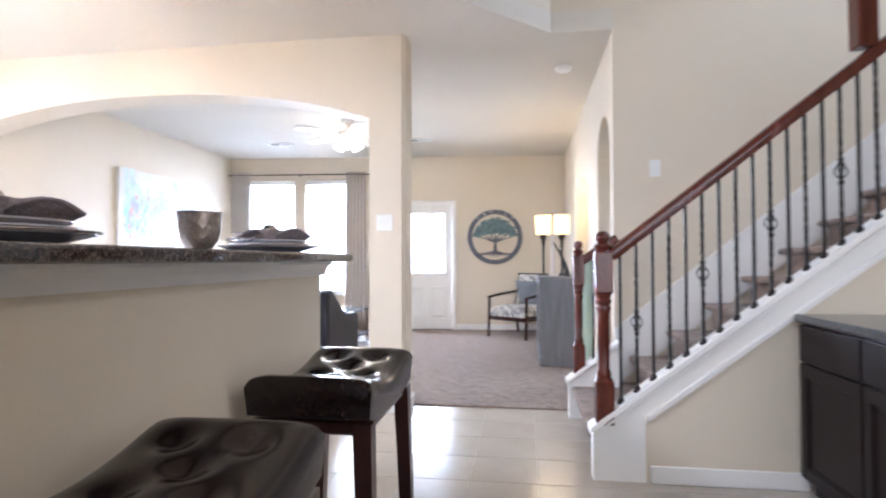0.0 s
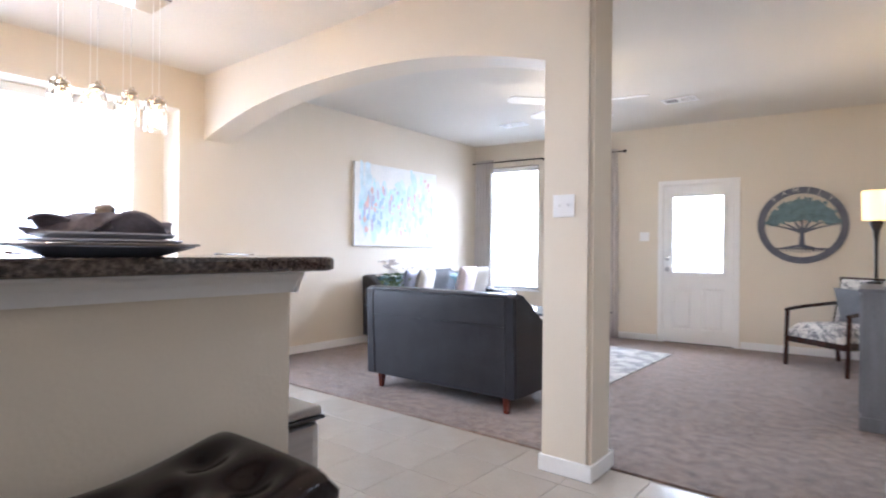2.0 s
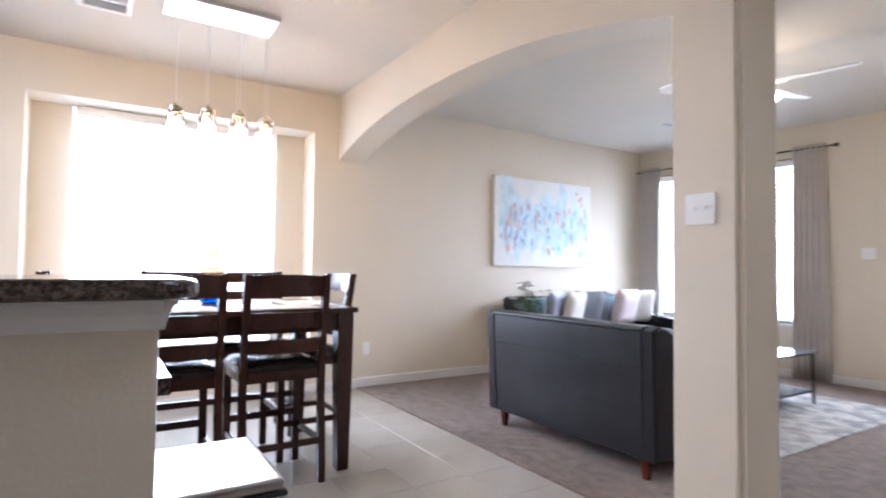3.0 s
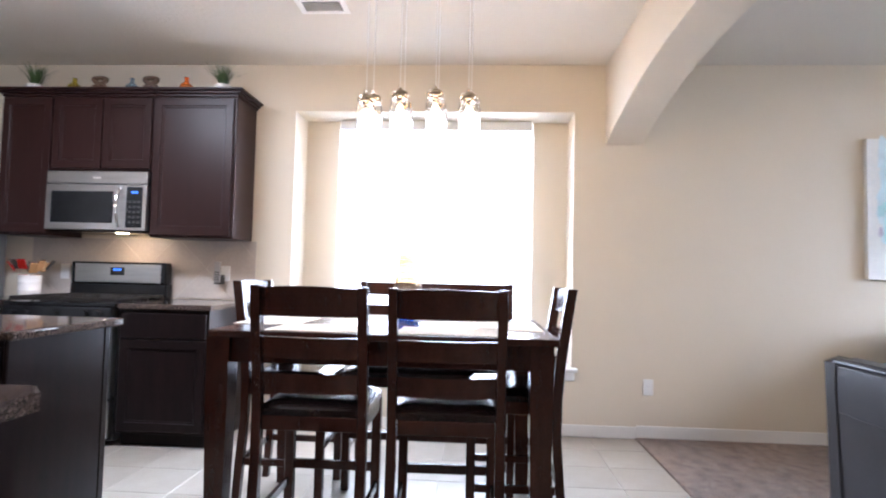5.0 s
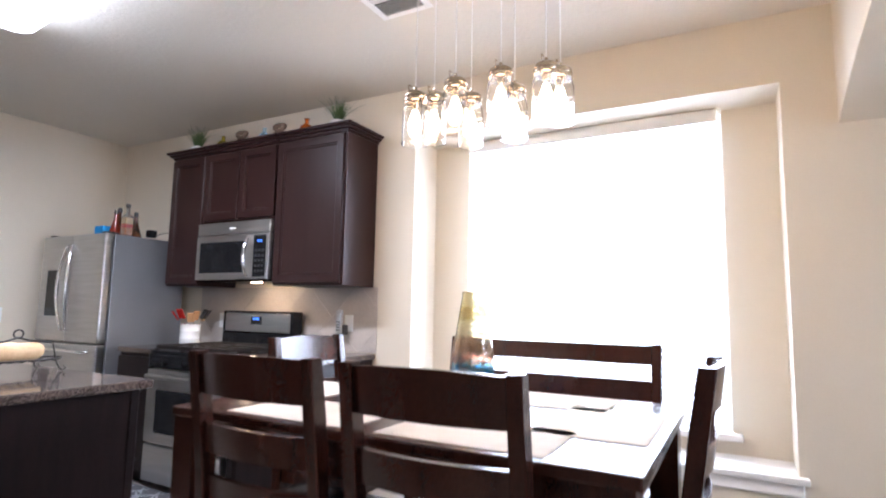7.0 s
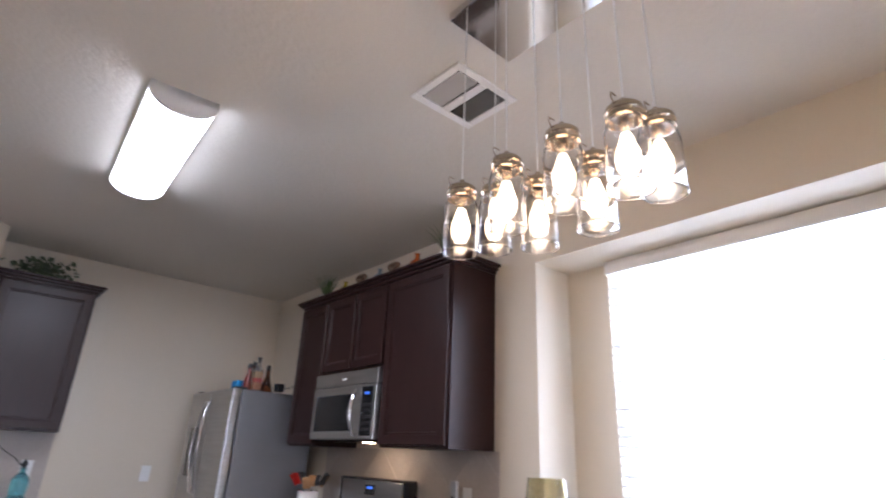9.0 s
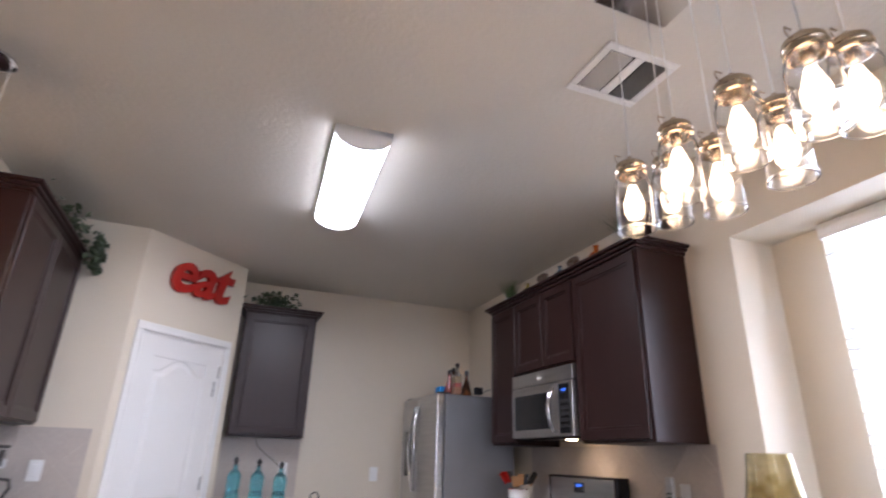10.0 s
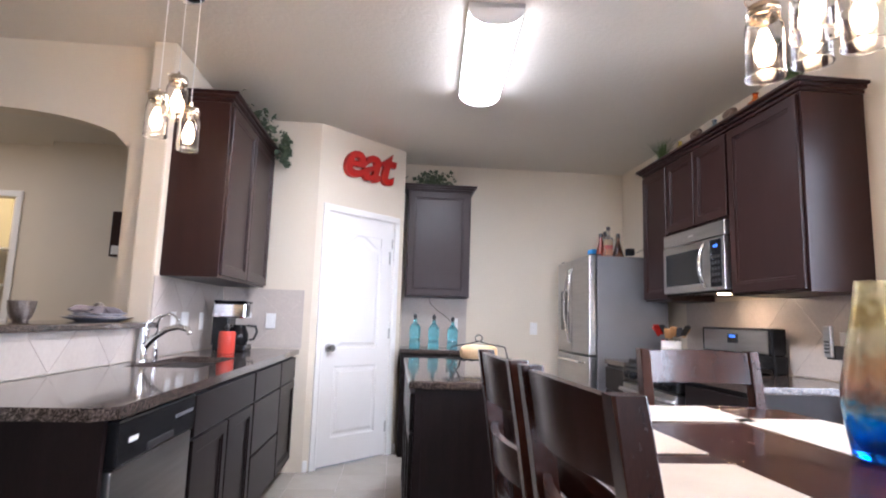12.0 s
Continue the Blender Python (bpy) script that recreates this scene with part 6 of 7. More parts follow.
b = bottle("oil_bottle", -3.70, 0.285, 1.751, [(0, 0), (0.045, 0), (0.047, 0.006), (0.047, 0.15), (0.02, 0.175), (0.016, 0.215), (0.02, 0.22), (0, 0.22)], layer_glass, "square clear bottle layered with orange spices on the refrigerator", "bottle", "oil bottles", cap=[(0.014, 0.22), (0.017, 0.23), (0.017, 0.25), (0, 0.252)], sq=True)
for z0, z1, mtl in ((0.008, 0.06, mat("orange_spice", (0.42, 0.10, 0.02), (0.55, 0.2, 0.05), 0.5, scale=60)), (0.061, 0.09, REDC), (0.091, 0.14, mat("pale_amber_oil", (0.5, 0.3, 0.12), (0.6, 0.4, 0.2), 0.2))):
    part("contents", boxes((-0.029, 0.029, -0.029, 0.029, z0, z1)), mtl, b)
b = thing("small_speaker", -3.85, 0.37, 1.751, "small black device with a cord on the refrigerator", "electronics")
part("case", boxes((-0.03, 0.03, -0.03, 0.03, 0, 0.06), bev=0.008, seg=2), BLACK, b)
bm = bmesh.new()
tube(bm, [(-0.03, 0, 0.02), (-0.10, 0.04, 0.05), (-0.2, 0.06, 0.02), (-0.33, 0.08, -0.05)], 0.003, 6)
part("cord", bm, BLACKM, b)


# plants and ornaments above the cabinets
def tuft(x, y, z, label, r=0.09, n=170, seed=1):
    p = thing("faux_grass_plant", x, y, z, label, "plant", "plants above the cabinets")
    bm = bmesh.new()
    lathe(bm, [(0, 0), (0.05, 0), (0.06, 0.05), (0.052, 0.055), (0, 0.05)], n=16)
    part("pot", bm, CERAM, p, smooth=True)
    rn = random.Random(seed)
    bm = bmesh.new()
    for _ in range(n):
        a, l, o = rn.uniform(0, 6.28), rn.uniform(0.12, 0.21), rn.uniform(0.2, 1.0)
        b0 = Vector((math.cos(a) * 0.03 * o, math.sin(a) * 0.03 * o, 0.045))
        side = Vector((-math.sin(a), math.cos(a), 0)) * 0.0032
        prev = None
        for k in range(5):
            u = k / 4
            c = b0 + Vector((math.cos(a) * o * l * 0.75 * u ** 1.6, math.sin(a) * o * l * 0.75 * u ** 1.6, l * (u - 0.35 * o * u * u)))
            w = side * (1 - u * 0.9)
            cur = (bm.verts.new(c - w), bm.verts.new(c + w))
            if prev:
                bm.faces.new((prev[0], prev[1], cur[1], cur[0]))
            prev = cur
    part("blades", bm, GRASSM, p)
    return p


def ivy(x, y, z, label, lx, ly, n=150, seed=4, hang=None):
    p = thing("ivy_plant", x, y, z, label, "plant", "plants above the cabinets")
    rn = random.Random(seed)
    bm = bmesh.new()
    st_ = bmesh.new()
    for k in range(9):
        a = Vector((rn.uniform(-lx, lx) * 0.4, rn.uniform(-ly, ly) * 0.4, 0.03))
        e = Vector((rn.uniform(-lx, lx), rn.uniform(-ly, ly), rn.uniform(-0.02, 0.15)))
        tube(st_, [a, (a + e) / 2 + Vector((0, 0, 0.07)), e], 0.002, 5)
    for _ in range(n):
        c = Vector((rn.gauss(0, 0.45) * lx, rn.gauss(0, 0.45) * ly, abs(rn.gauss(0.05, 0.045))))
        if hang and rn.random() < 0.35:
            c = Vector((hang[0] + rn.gauss(-0.02, 0.015), hang[1] + rn.gauss(0.0, 0.07), rn.uniform(-0.13, 0.10)))
        s = rn.uniform(0.015, 0.029)
        m = Matrix.Translation(c) @ Euler((rn.uniform(-1, 1), rn.uniform(-1, 1), rn.uniform(0, 6.28))).to_matrix().to_4x4()
        pts = [(0, -1, 0), (0.75, -0.6, 0.1), (0.9, 0.1, 0.15), (0.35, 0.35, 0.05), (0, 1.1, -0.05), (-0.35, 0.35, 0.05), (-0.9, 0.1, 0.15), (-0.75, -0.6, 0.1)]
        cv = bm.verts.new(m @ Vector((0, 0, -0.1 * s)))
        ring = [bm.verts.new(m @ (Vector(q) * s)) for q in pts]
        for i in range(8):
            bm.faces.new((cv, ring[i], ring[(i + 1) % 8]))
    part("stems", st_, LEAF, p)
    part("leaves", bm, LEAF, p, "small variegated ivy leaves")
    return p


ZC = 2.438
tuft(-4.0, 0.66, ZC, "spiky faux grass in a pale pot above the cabinet", seed=1)
tuft(-4.0, 2.10, ZC, "large spiky faux grass in a pale pot above the cabinet", seed=2)
ivy(-2.27, -0.50, 2.458, "trailing ivy above the pantry-side cabinet", 0.17, 0.09, 230, seed=4)
ivy(-0.86, 0.78, 2.478, "trailing ivy spilling over the cabinet above the coffee maker", 0.14, 0.42, 520, seed=5, hang=(-0.14, -0.35))
YELG, CLRB, ORG = mat("yellow_glass", (0.75, 0.6, 0.08), None, 0.06, trans=0.7), mat("smoke_blue_glass", (0.5, 0.65, 0.75), None, 0.06, trans=0.7), mat("orange_glass", (0.85, 0.2, 0.03), None, 0.06, trans=0.6)
flask = [(0, 0), (0.03, 0), (0.045, 0.02), (0.04, 0.04), (0.015, 0.06), (0.012, 0.085), (0.018, 0.092), (0, 0.092)]
bottle("glass_flask", -3.97, 0.99, ZC, flask, YELG, "small yellow glass flask above the cabinets", "ornament", "cabinet-top ornaments")
bottle("glass_flask", -3.97, 1.43, ZC, flask, CLRB, "small blue-grey glass flask above the cabinets", "ornament", "cabinet-top ornaments")
bottle("glass_flask", -3.97, 1.84, ZC, [(r * 1.1, z * 1.1) for r, z in flask], ORG, "small orange glass flask above the cabinets", "ornament", "cabinet-top ornaments")
BRZ = mat("bronze_resin", (0.09, 0.055, 0.035), (0.18, 0.12, 0.08), 0.4, bump=0.3)
for y, s in ((1.17, 1), (1.56, -1)):
    k = thing("knot_ornament", -3.99, y, ZC, "dark bronze knot-shaped ornament above the cabinets", "ornament", "cabinet-top ornaments")
    bm = bmesh.new()
    tube(bm, [(0, 0.05 * math.sin(t * 2) * s, 0.06 + 0.045 * math.cos(t)) for t in [2 * math.pi * i / 28 for i in range(29)]], 0.017, 8)
    box(bm, -0.025, 0.025, -0.045, 0.045, 0, 0.02, 0.004)
    part("knot", bm, BRZ, k, smooth=True)

# "eat" sign
sg = thing("eat_sign", 0, 0, 0, "glossy red cut-out word sign above the pantry door", "wall sign")
sg.matrix_world = PM @ Matrix.Translation((0.47, -0.004, 2.395))
cu = bpy.data.curves.new("letters", "FONT")
cu.body = "eat"
cu.size = 0.45
cu.align_x = "CENTER"
cu.extrude = 0.016
cu.bevel_depth = 0.006
cu.offset = 0.008
cu.space_character = 0.98
cu.shear = 0.25
tmp = bpy.data.objects.new("tmp", cu)
scene.collection.objects.link(tmp)
bpy.context.view_layer.update()
me = bpy.data.meshes.new_from_object(tmp.evaluated_get(bpy.context.evaluated_depsgraph_get()))
bpy.data.objects.remove(tmp)
bm = bmesh.new()
bm.from_mesh(me)
bm.transform(Matrix.Translation((0, -0.024, -0.02)) @ Matrix.Rotation(radians(90), 4, "X") @ Matrix.Rotation(radians(0.5), 4, "Z"))
part("letters", bm, RED, sg)

# bread dish on the island
di = thing("wire_basket", -2.40, 1.72, 0.921, "black scrolled wire tray holding a pale loaf-shaped gourd", "serving tray", rz=8)
bm = bmesh.new()
oval = [(0.19 * math.cos(t), 0.085 * math.sin(t), 0.055) for t in [2 * math.pi * i / 24 for i in range(25)]]
tube(bm, oval, 0.004, 6)
for t in range(-3, 4):
    tube(bm, [(t * 0.045, -0.08, 0.055), (t * 0.045, -0.04, 0.045), (t * 0.045, 0.04, 0.045), (t * 0.045, 0.08, 0.055)], 0.0025, 5)
for sx in (-1, 1):
    for sy in (-1, 1):
        tube(bm, [(sx * 0.12, sy * 0.07, 0.052), (sx * 0.13, sy * 0.08, 0.02), (sx * 0.145, sy * 0.085, 0.004), (sx * 0.16, sy * 0.085, 0.012), (sx * 0.15, sy * 0.085, 0.022)], 0.004, 6)
tube(bm, [(-0.17, 0, 0.05), (-0.15, 0, 0.12), (-0.05, 0, 0.135), (0, 0, 0.15), (0.05, 0, 0.135), (0.15, 0, 0.12), (0.17, 0, 0.05)], 0.004, 6)
tube(bm, [(0.02 * math.cos(t), 0, 0.165 + 0.018 * math.sin(t)) for t in [2 * math.pi * i / 12 for i in range(13)]], 0.0035, 6)
part("wire", bm, IRON, di)
lo = thing("gourd", -2.40, 1.72, 0.972, "long pale tan gourd on the wire tray", "food", rz=8)
bm = bmesh.new()
lathe(bm, [(0, -0.105), (0.026, -0.10), (0.040, -0.075), (0.037, -0.02), (0.043, 0.03), (0.040, 0.075), (0.026, 0.098), (0, 0.105)], (0, 0, 0.038), 20, Matrix.Rotation(radians(90), 4, "Y"))
part("flesh", bm, BREAD, lo, smooth=True)
# kitchen mat with a lattice
mt = thing("kitchen_mat", -3.37, 1.05, 0.0, "charcoal kitchen mat with a pale trellis pattern", "rug")
part("base", boxes((-0.22, 0.22, -0.56, 0.56, 0.0, 0.012), bev=0.006, seg=2), mat("charcoal_mat", (0.05, 0.052, 0.06), (0.08, 0.082, 0.09), 0.85, bump=0.3), mt)
bm = bmesh.new()
for i in range(-2, 3):
    for j in range(-6, 7):
        if (i + j) % 2:
            continue
        cx, cy = i * 0.075, j * 0.08
        pts = [(cx + 0.07 * math.cos(t) * abs(math.cos(t)) ** 0.2, cy + 0.075 * math.sin(t)) for t in [2 * math.pi * k / 16 for k in range(16)]]
        for p0, p1 in zip(pts, pts[1:] + pts[:1]):
            if max(abs(p0[0]), abs(p1[0])) > 0.2 or max(abs(p0[1]), abs(p1[1])) > 0.54:
                continue
            d = Vector((p1[0] - p0[0], p1[1] - p0[1], 0))
            nrm = Vector((-d.y, d.x, 0)).normalized() * 0.006
            a, b_ = Vector((p0[0], p0[1], 0.0125)), Vector((p1[0], p1[1], 0.0125))
            bm.faces.new([bm.verts.new(q) for q in (a - nrm, b_ - nrm, b_ + nrm, a + nrm)])
part("trellis", bm, mat("pale_mat_yarn", (0.3, 0.31, 0.33), (0.36, 0.37, 0.39), 0.9), mt)


# ---- living room ----
def pillow(name, m, s, h, mtl, label, group="cushions"):
    p = new(name)
    p.matrix_world = m
    tagged(p, label=label, category="cushion", group=group)
    bm = bmesh.new()
    n = 12
    g = {}
    for side in (1, -1):
        for i in range(n + 1):
            for j in range(n + 1):
                u, v = i / n * 2 - 1, j / n * 2 - 1
                k = (1 - u ** 4) * (1 - v ** 4)
                if side < 0 and (i in (0, n) or j in (0, n)):
                    g[side, i, j] = g[1, i, j]
                    continue
                pull = 1 - 0.06 * (1 - abs(u)) * abs(v) - 0.06 * (1 - abs(v)) * abs(u)
                g[side, i, j] = bm.verts.new((u * s / 2 * pull, side * h / 2 * k ** 0.6, v * s / 2 * pull))
        for i in range(n):
            for j in range(n):
                q = [g[side, i, j], g[side, i + 1, j], g[side, i + 1, j + 1], g[side, i, j + 1]]
                bm.faces.new(q)
    part("case", bm, mtl, p, smooth=True)
    return p


def sofa(name, w, label, d=0.88, h=0.83):
    """Back along y = 0 facing -y; it seats toward +y; x from -w/2 to w/2."""
    s = thing(name, 0, 0, 0, label, "sofa", "grey leather sofas")
    bm = boxes((-w / 2 + 0.02, w / 2 - 0.02, 0.03, d - 0.02, 0.12, 0.34), bev=0.02, seg=2)
    part("base", bm, GLEATHER, s)
    bm = bmesh.new()
    n = 16
    prof = [(0.0, 0.12), (-0.03, h - 0.10), (-0.028, h - 0.03), (0.0, h), (0.06, h + 0.005), (0.11, h - 0.03), (0.15, 0.34), (0.15, 0.12)]
    prism(bm, [(-w / 2 + 0.075, y, z) for y, z in prof], (w - 0.15, 0, 0))
    part("back", bm, GLEATHER, s, smooth=True)
    bm = bmesh.new()
    tube(bm, [(-w / 2 + 0.08, -0.028, h - 0.22), (w / 2 - 0.08, -0.028, h - 0.22)], 0.003, 6)
    tube(bm, [(-w / 2 + 0.07, -0.02, h - 0.015), (w / 2 - 0.07, -0.02, h - 0.015)], 0.012, 8)
    for sx in (-1, 1):
        tube(bm, [(sx * (w / 2 - 0.085), -0.004, 0.13), (sx * (w / 2 - 0.085), -0.031, h - 0.10), (sx * (w / 2 - 0.085), -0.029, h - 0.02)], 0.005, 6)
    part("back_piping", bm, GLEATHER, s, smooth=True)
    for sx in (-1, 1):
        bm = bmesh.new()
        top = [(-0.03, h - 0.02), (0.03, h + 0.004), (0.10, h - 0.01), (0.22, h - 0.10), (0.34, h - 0.20), (0.48, h - 0.25), (d - 0.04, h - 0.26), (d, h - 0.29)]
        pts = [(-0.005, 0.12)] + top + [(d, 0.12)]
        x0 = sx * w / 2
        prism(bm, [(x0, y, z) for y, z in pts], (-sx * 0.11, 0, 0))
        bmesh.ops.bevel(bm, geom=[e for e in bm.edges if abs((e.verts[0].co - e.verts[1].co).x) < 1e-6], offset=0.012, segments=2, affect="EDGES")
        part("arm", bm, GLEATHER, s, "sloping arm", smooth=True)
    nc = max(2, round((w - 0.24) / 0.6))
    cw = (w - 0.24) / nc
    for i in range(nc):
        bm = bmesh.new()
        cushion(bm, cw - 0.01, d - 0.17, 0.14, n=12)
        bm.transform(Matrix.Translation((-w / 2 + 0.12 + cw * (i + 0.5), 0.15 + (d - 0.17) / 2, 0.34)))
        part("seat_cushion", bm, GLEATHER, s, smooth=True)
        bm = bmesh.new()
        cushion(bm, cw - 0.01, 0.36, 0.10, n=16, tuft=[(u, v) for u in (0.25, 0.5, 0.75) for v in (0.3, 0.7)])
        bm.transform(Matrix.Translation((-w / 2 + 0.12 + cw * (i + 0.5), 0.13, 0.64)) @ Matrix.Rotation(radians(-82), 4, "X"))
        part("back_cushion", bm, TEAL, s, "tufted teal-grey back cushion", smooth=True)
    for sx in (-1, 1):
        for y in (0.06, d - 0.08):
            bm = bmesh.new()
            lathe(bm, [(0.022, 0), (0.034, 0.12), (0, 0.12)], (sx * (w / 2 - 0.11), y, 0), 4, Matrix.Rotation(radians(45), 4, "Z"))
            part("foot", bm, MAHOG, s, "reddish wooden foot")
    return s


s1 = sofa("loveseat", 1.42, "slate-grey leather loveseat with a stitched back and teal tufting")
s1.matrix_world = pose(-1.955, 5.52, 0.01, 0, 0, 1)
s2 = sofa("sofa", 2.05, "slate-grey leather sofa with teal tufted back cushions against the wall")
s2.matrix_world = pose(WX + 0.12, 7.85, 0.01, 0, 0, -90)
CREAM = mat("cream_pillow_cloth", (0.55, 0.52, 0.46), (0.66, 0.62, 0.56), 0.9, bump=0.3, bscale=300)
BLUSH = mat("blush_throw_cloth", (0.5, 0.42, 0.42), (0.62, 0.54, 0.53), 0.95, bump=0.4, bscale=120)
LILAC = mat("steel_lilac_satin", (0.2, 0.21, 0.28), (0.28, 0.3, 0.38), 0.5)
for x, y, z, rz, mtl, lab in ((WX + 0.50, 7.20, 0.70, -65, LILAC, "steel-blue satin cushion on the sofa"), (WX + 0.54, 7.45, 0.70, -75, CREAM, "cream cushion on the sofa"), (WX + 0.50, 7.72, 0.70, -100, PILLG, "slate cushion on the sofa"),
                               (WX + 0.55, 8.30, 0.72, -85, BLUSH, "large blush cushion on the sofa"), (WX + 0.48, 8.62, 0.71, -110, CREAM, "pale cushion in the sofa's corner")):
    pillow("throw_pillow", pose(x, y, z + 0.01, -14, 0, rz), 0.42, 0.14, mtl, lab)
th = thing("throw_blanket", WX + 0.14, 8.15, 0.83, "dusky throw blanket folded over the sofa's back", "blanket")
bm = bmesh.new()
g = {}
for i in range(13):
    for j in range(17):
        u, v = i / 12, j / 16 * 1.1 - 0.1
        y = -0.22 + 0.44 * u
        if v < 0:
            x_, z_ = -0.06 , 0.02 + v
        elif v < 0.3:
            x_, z_ = -0.04 + v * 0.62, 0.035
        else:
            x_, z_ = 0.146 + (v - 0.3) * 0.2, 0.03 - (v - 0.3) * 0.5
        g[i, j] = bm.verts.new((x_ + 0.008 * math.sin(9 * u + 4 * v), y + 0.03 * v, z_ + 0.008 * math.sin(14 * u)))
for i in range(12):
    for j in range(16):
        bm.faces.new((g[i, j], g[i + 1, j], g[i + 1, j + 1], g[i, j + 1]))
o = part("cloth", bm, PILLG, th, smooth=True)
o.modifiers.new("thick", "SOLIDIFY").thickness = 0.012


def glass_table(name, x, y, w, d, h, label, cat, shelf=0.0):
    t = thing(name, x, y, 0.01, label, cat, "iron and glass tables")
    g = part("top", boxes((-w / 2, w / 2, -d / 2, d / 2, h - 0.01, h), bev=0.003), mat("smoked_table_glass", (0.25, 0.3, 0.33), None, 0.04, trans=0.4), t, "tinted glass top")
    bm = bmesh.new()
    for sx in (-1, 1):
        for sy in (-1, 1):
            tube(bm, [(sx * (w / 2 - 0.03), sy * (d / 2 - 0.03), 0), (sx * (w / 2 - 0.035), sy * (d / 2 - 0.035), h - 0.012)], 0.011, 8)
    for z in ([h - 0.02] + ([shelf] if shelf else [])):
        tube(bm, [(a * (w / 2 - 0.03), b * (d / 2 - 0.03), z) for a, b in ((-1, -1), (1, -1), (1, 1), (-1, 1), (-1, -1))], 0.009, 6)
    part("frame", bm, IRON, t, "black iron frame")
    if shelf:
        part("shelf", boxes((-w / 2 + 0.04, w / 2 - 0.04, -d / 2 + 0.04, d / 2 - 0.04, shelf, shelf + 0.008)), mat("smoked_table_glass", (0.25, 0.3, 0.33)), t)
    return t


FX, FY = -3.22, 6.36
glass_table("side_table", -3.0, 6.20, 0.42, 0.42, 0.60, "black iron side table with a glass top beside the loveseat", "side table", 0.25)
glass_table("coffee_table", -2.25, 7.95, 1.15, 0.7, 0.46, "low coffee table with a glass top on dark iron legs", "coffee table", 0.12)
fp = thing("flower_pot", FX, FY, 0.62, "white flowers with green leaves in a small pot", "potted plant")
bm = bmesh.new()
lathe(bm, [(0, 0), (0.05, 0), (0.065, 0.12), (0.058, 0.12), (0, 0.1)], n=18)
part("pot", bm, CERAM, fp, smooth=True)
rn = random.Random(9)
bm, b2 = bmesh.new(), bmesh.new()
for _ in range(150):
    a, r_, z = rn.uniform(0, 6.28), abs(rn.gauss(0, 0.07)), rn.uniform(0.12, 0.28)
    m = Matrix.Translation((r_ * math.cos(a), r_ * math.sin(a), z)) @ Euler((rn.uniform(-1, 1), rn.uniform(-1, 1), a)).to_matrix().to_4x4()
    f = [bm.verts.new(m @ Vector(q)) for q in ((0, -0.014, 0), (0.03, 0, 0.006), (0, 0.014, 0), (-0.03, 0, -0.004))]
    bm.faces.new(f)
for _ in range(30):
    a, r_, z = rn.uniform(0, 6.28), abs(rn.gauss(0, 0.09)), rn.uniform(0.26, 0.42)
    for k in range(5):
        m = Matrix.Translation((r_ * math.cos(a), r_ * math.sin(a), z)) @ Euler((rn.uniform(-0.4, 0.4), 0.5, k * 1.257)).to_matrix().to_4x4()
        b2.faces.new([b2.verts.new(m @ Vector(q)) for q in ((0, 0, 0), (0.03, -0.017, 0.012), (0.045, 0, 0.008), (0.03, 0.017, 0.012))])
part("foliage", bm, GRASSM, fp)
part("blossoms", b2, WHITEC, fp, "white petals")

rg2 = thing("area_rug", -2.3, 7.65, 0.008, "pale grey and cream patterned area rug", "rug")
RUGM = mat("distressed_rug", (0.22, 0.215, 0.21), (0.52, 0.49, 0.45), 0.95, scale=7, fine=90, bump=0.5, bscale=220, ramp=(0.42, 0.56))
part("weave", boxes((-1.2, 1.16, -1.04, 1.02, 0.0, 0.012), bev=0.004), RUGM, rg2)

# painting
pt = thing("canvas_painting", 0, 0, 0, "large unframed abstract canvas, white with blue, aqua and coral dabs", "painting")
pt.matrix_world = east(WX + 0.003, 7.50, 1.69)
part("canvas", boxes((-0.76, 0.76, -0.036, 0, -0.505, 0.505), bev=0.003), mat("painted_canvas_ground", (0.72, 0.74, 0.74), (0.82, 0.82, 0.8), 0.7, scale=5, fine=30, bump=0.3), pt)
rn = random.Random(21)
cols = [mat("dab_" + nme, c, tuple(min(1, v * 1.35) for v in c), 0.6) for nme, c in (("pale", (0.56, 0.66, 0.72)), ("mist", (0.50, 0.62, 0.68)), ("aqua", (0.40, 0.62, 0.66)), ("blue", (0.30, 0.42, 0.58)), ("coral", (0.60, 0.40, 0.38)), ("mauve", (0.42, 0.38, 0.48)))]
layer = 0
for k, mtl in enumerate(cols):
    bm = bmesh.new()
    for _ in range((90, 70, 46, 34, 30, 24)[k]):
        layer += 1
        x, z = rn.uniform(-0.68, 0.68), max(-0.42, min(0.40, rn.gauss(-0.03, 0.17)))
        w, h = (rn.uniform(0.03, 0.07), rn.uniform(0.10, 0.28)) if k < 2 else (rn.uniform(0.010, 0.030), rn.uniform(0.03, 0.14))
        pts = []
        for i in range(8):
            a = 2 * math.pi * i / 8
            j = rn.uniform(0.6, 1.2)
            pts.append((x + w * math.cos(a) * j + 0.2 * h * math.sin(a) * rn.uniform(-0.3, 0.3), -0.0364 - layer * 0.00003, z + h * math.sin(a) * j * 0.6))
        bm.faces.new([bm.verts.new(p) for p in pts])
    part("brush_mark", bm, mtl, pt, kind="stuff")

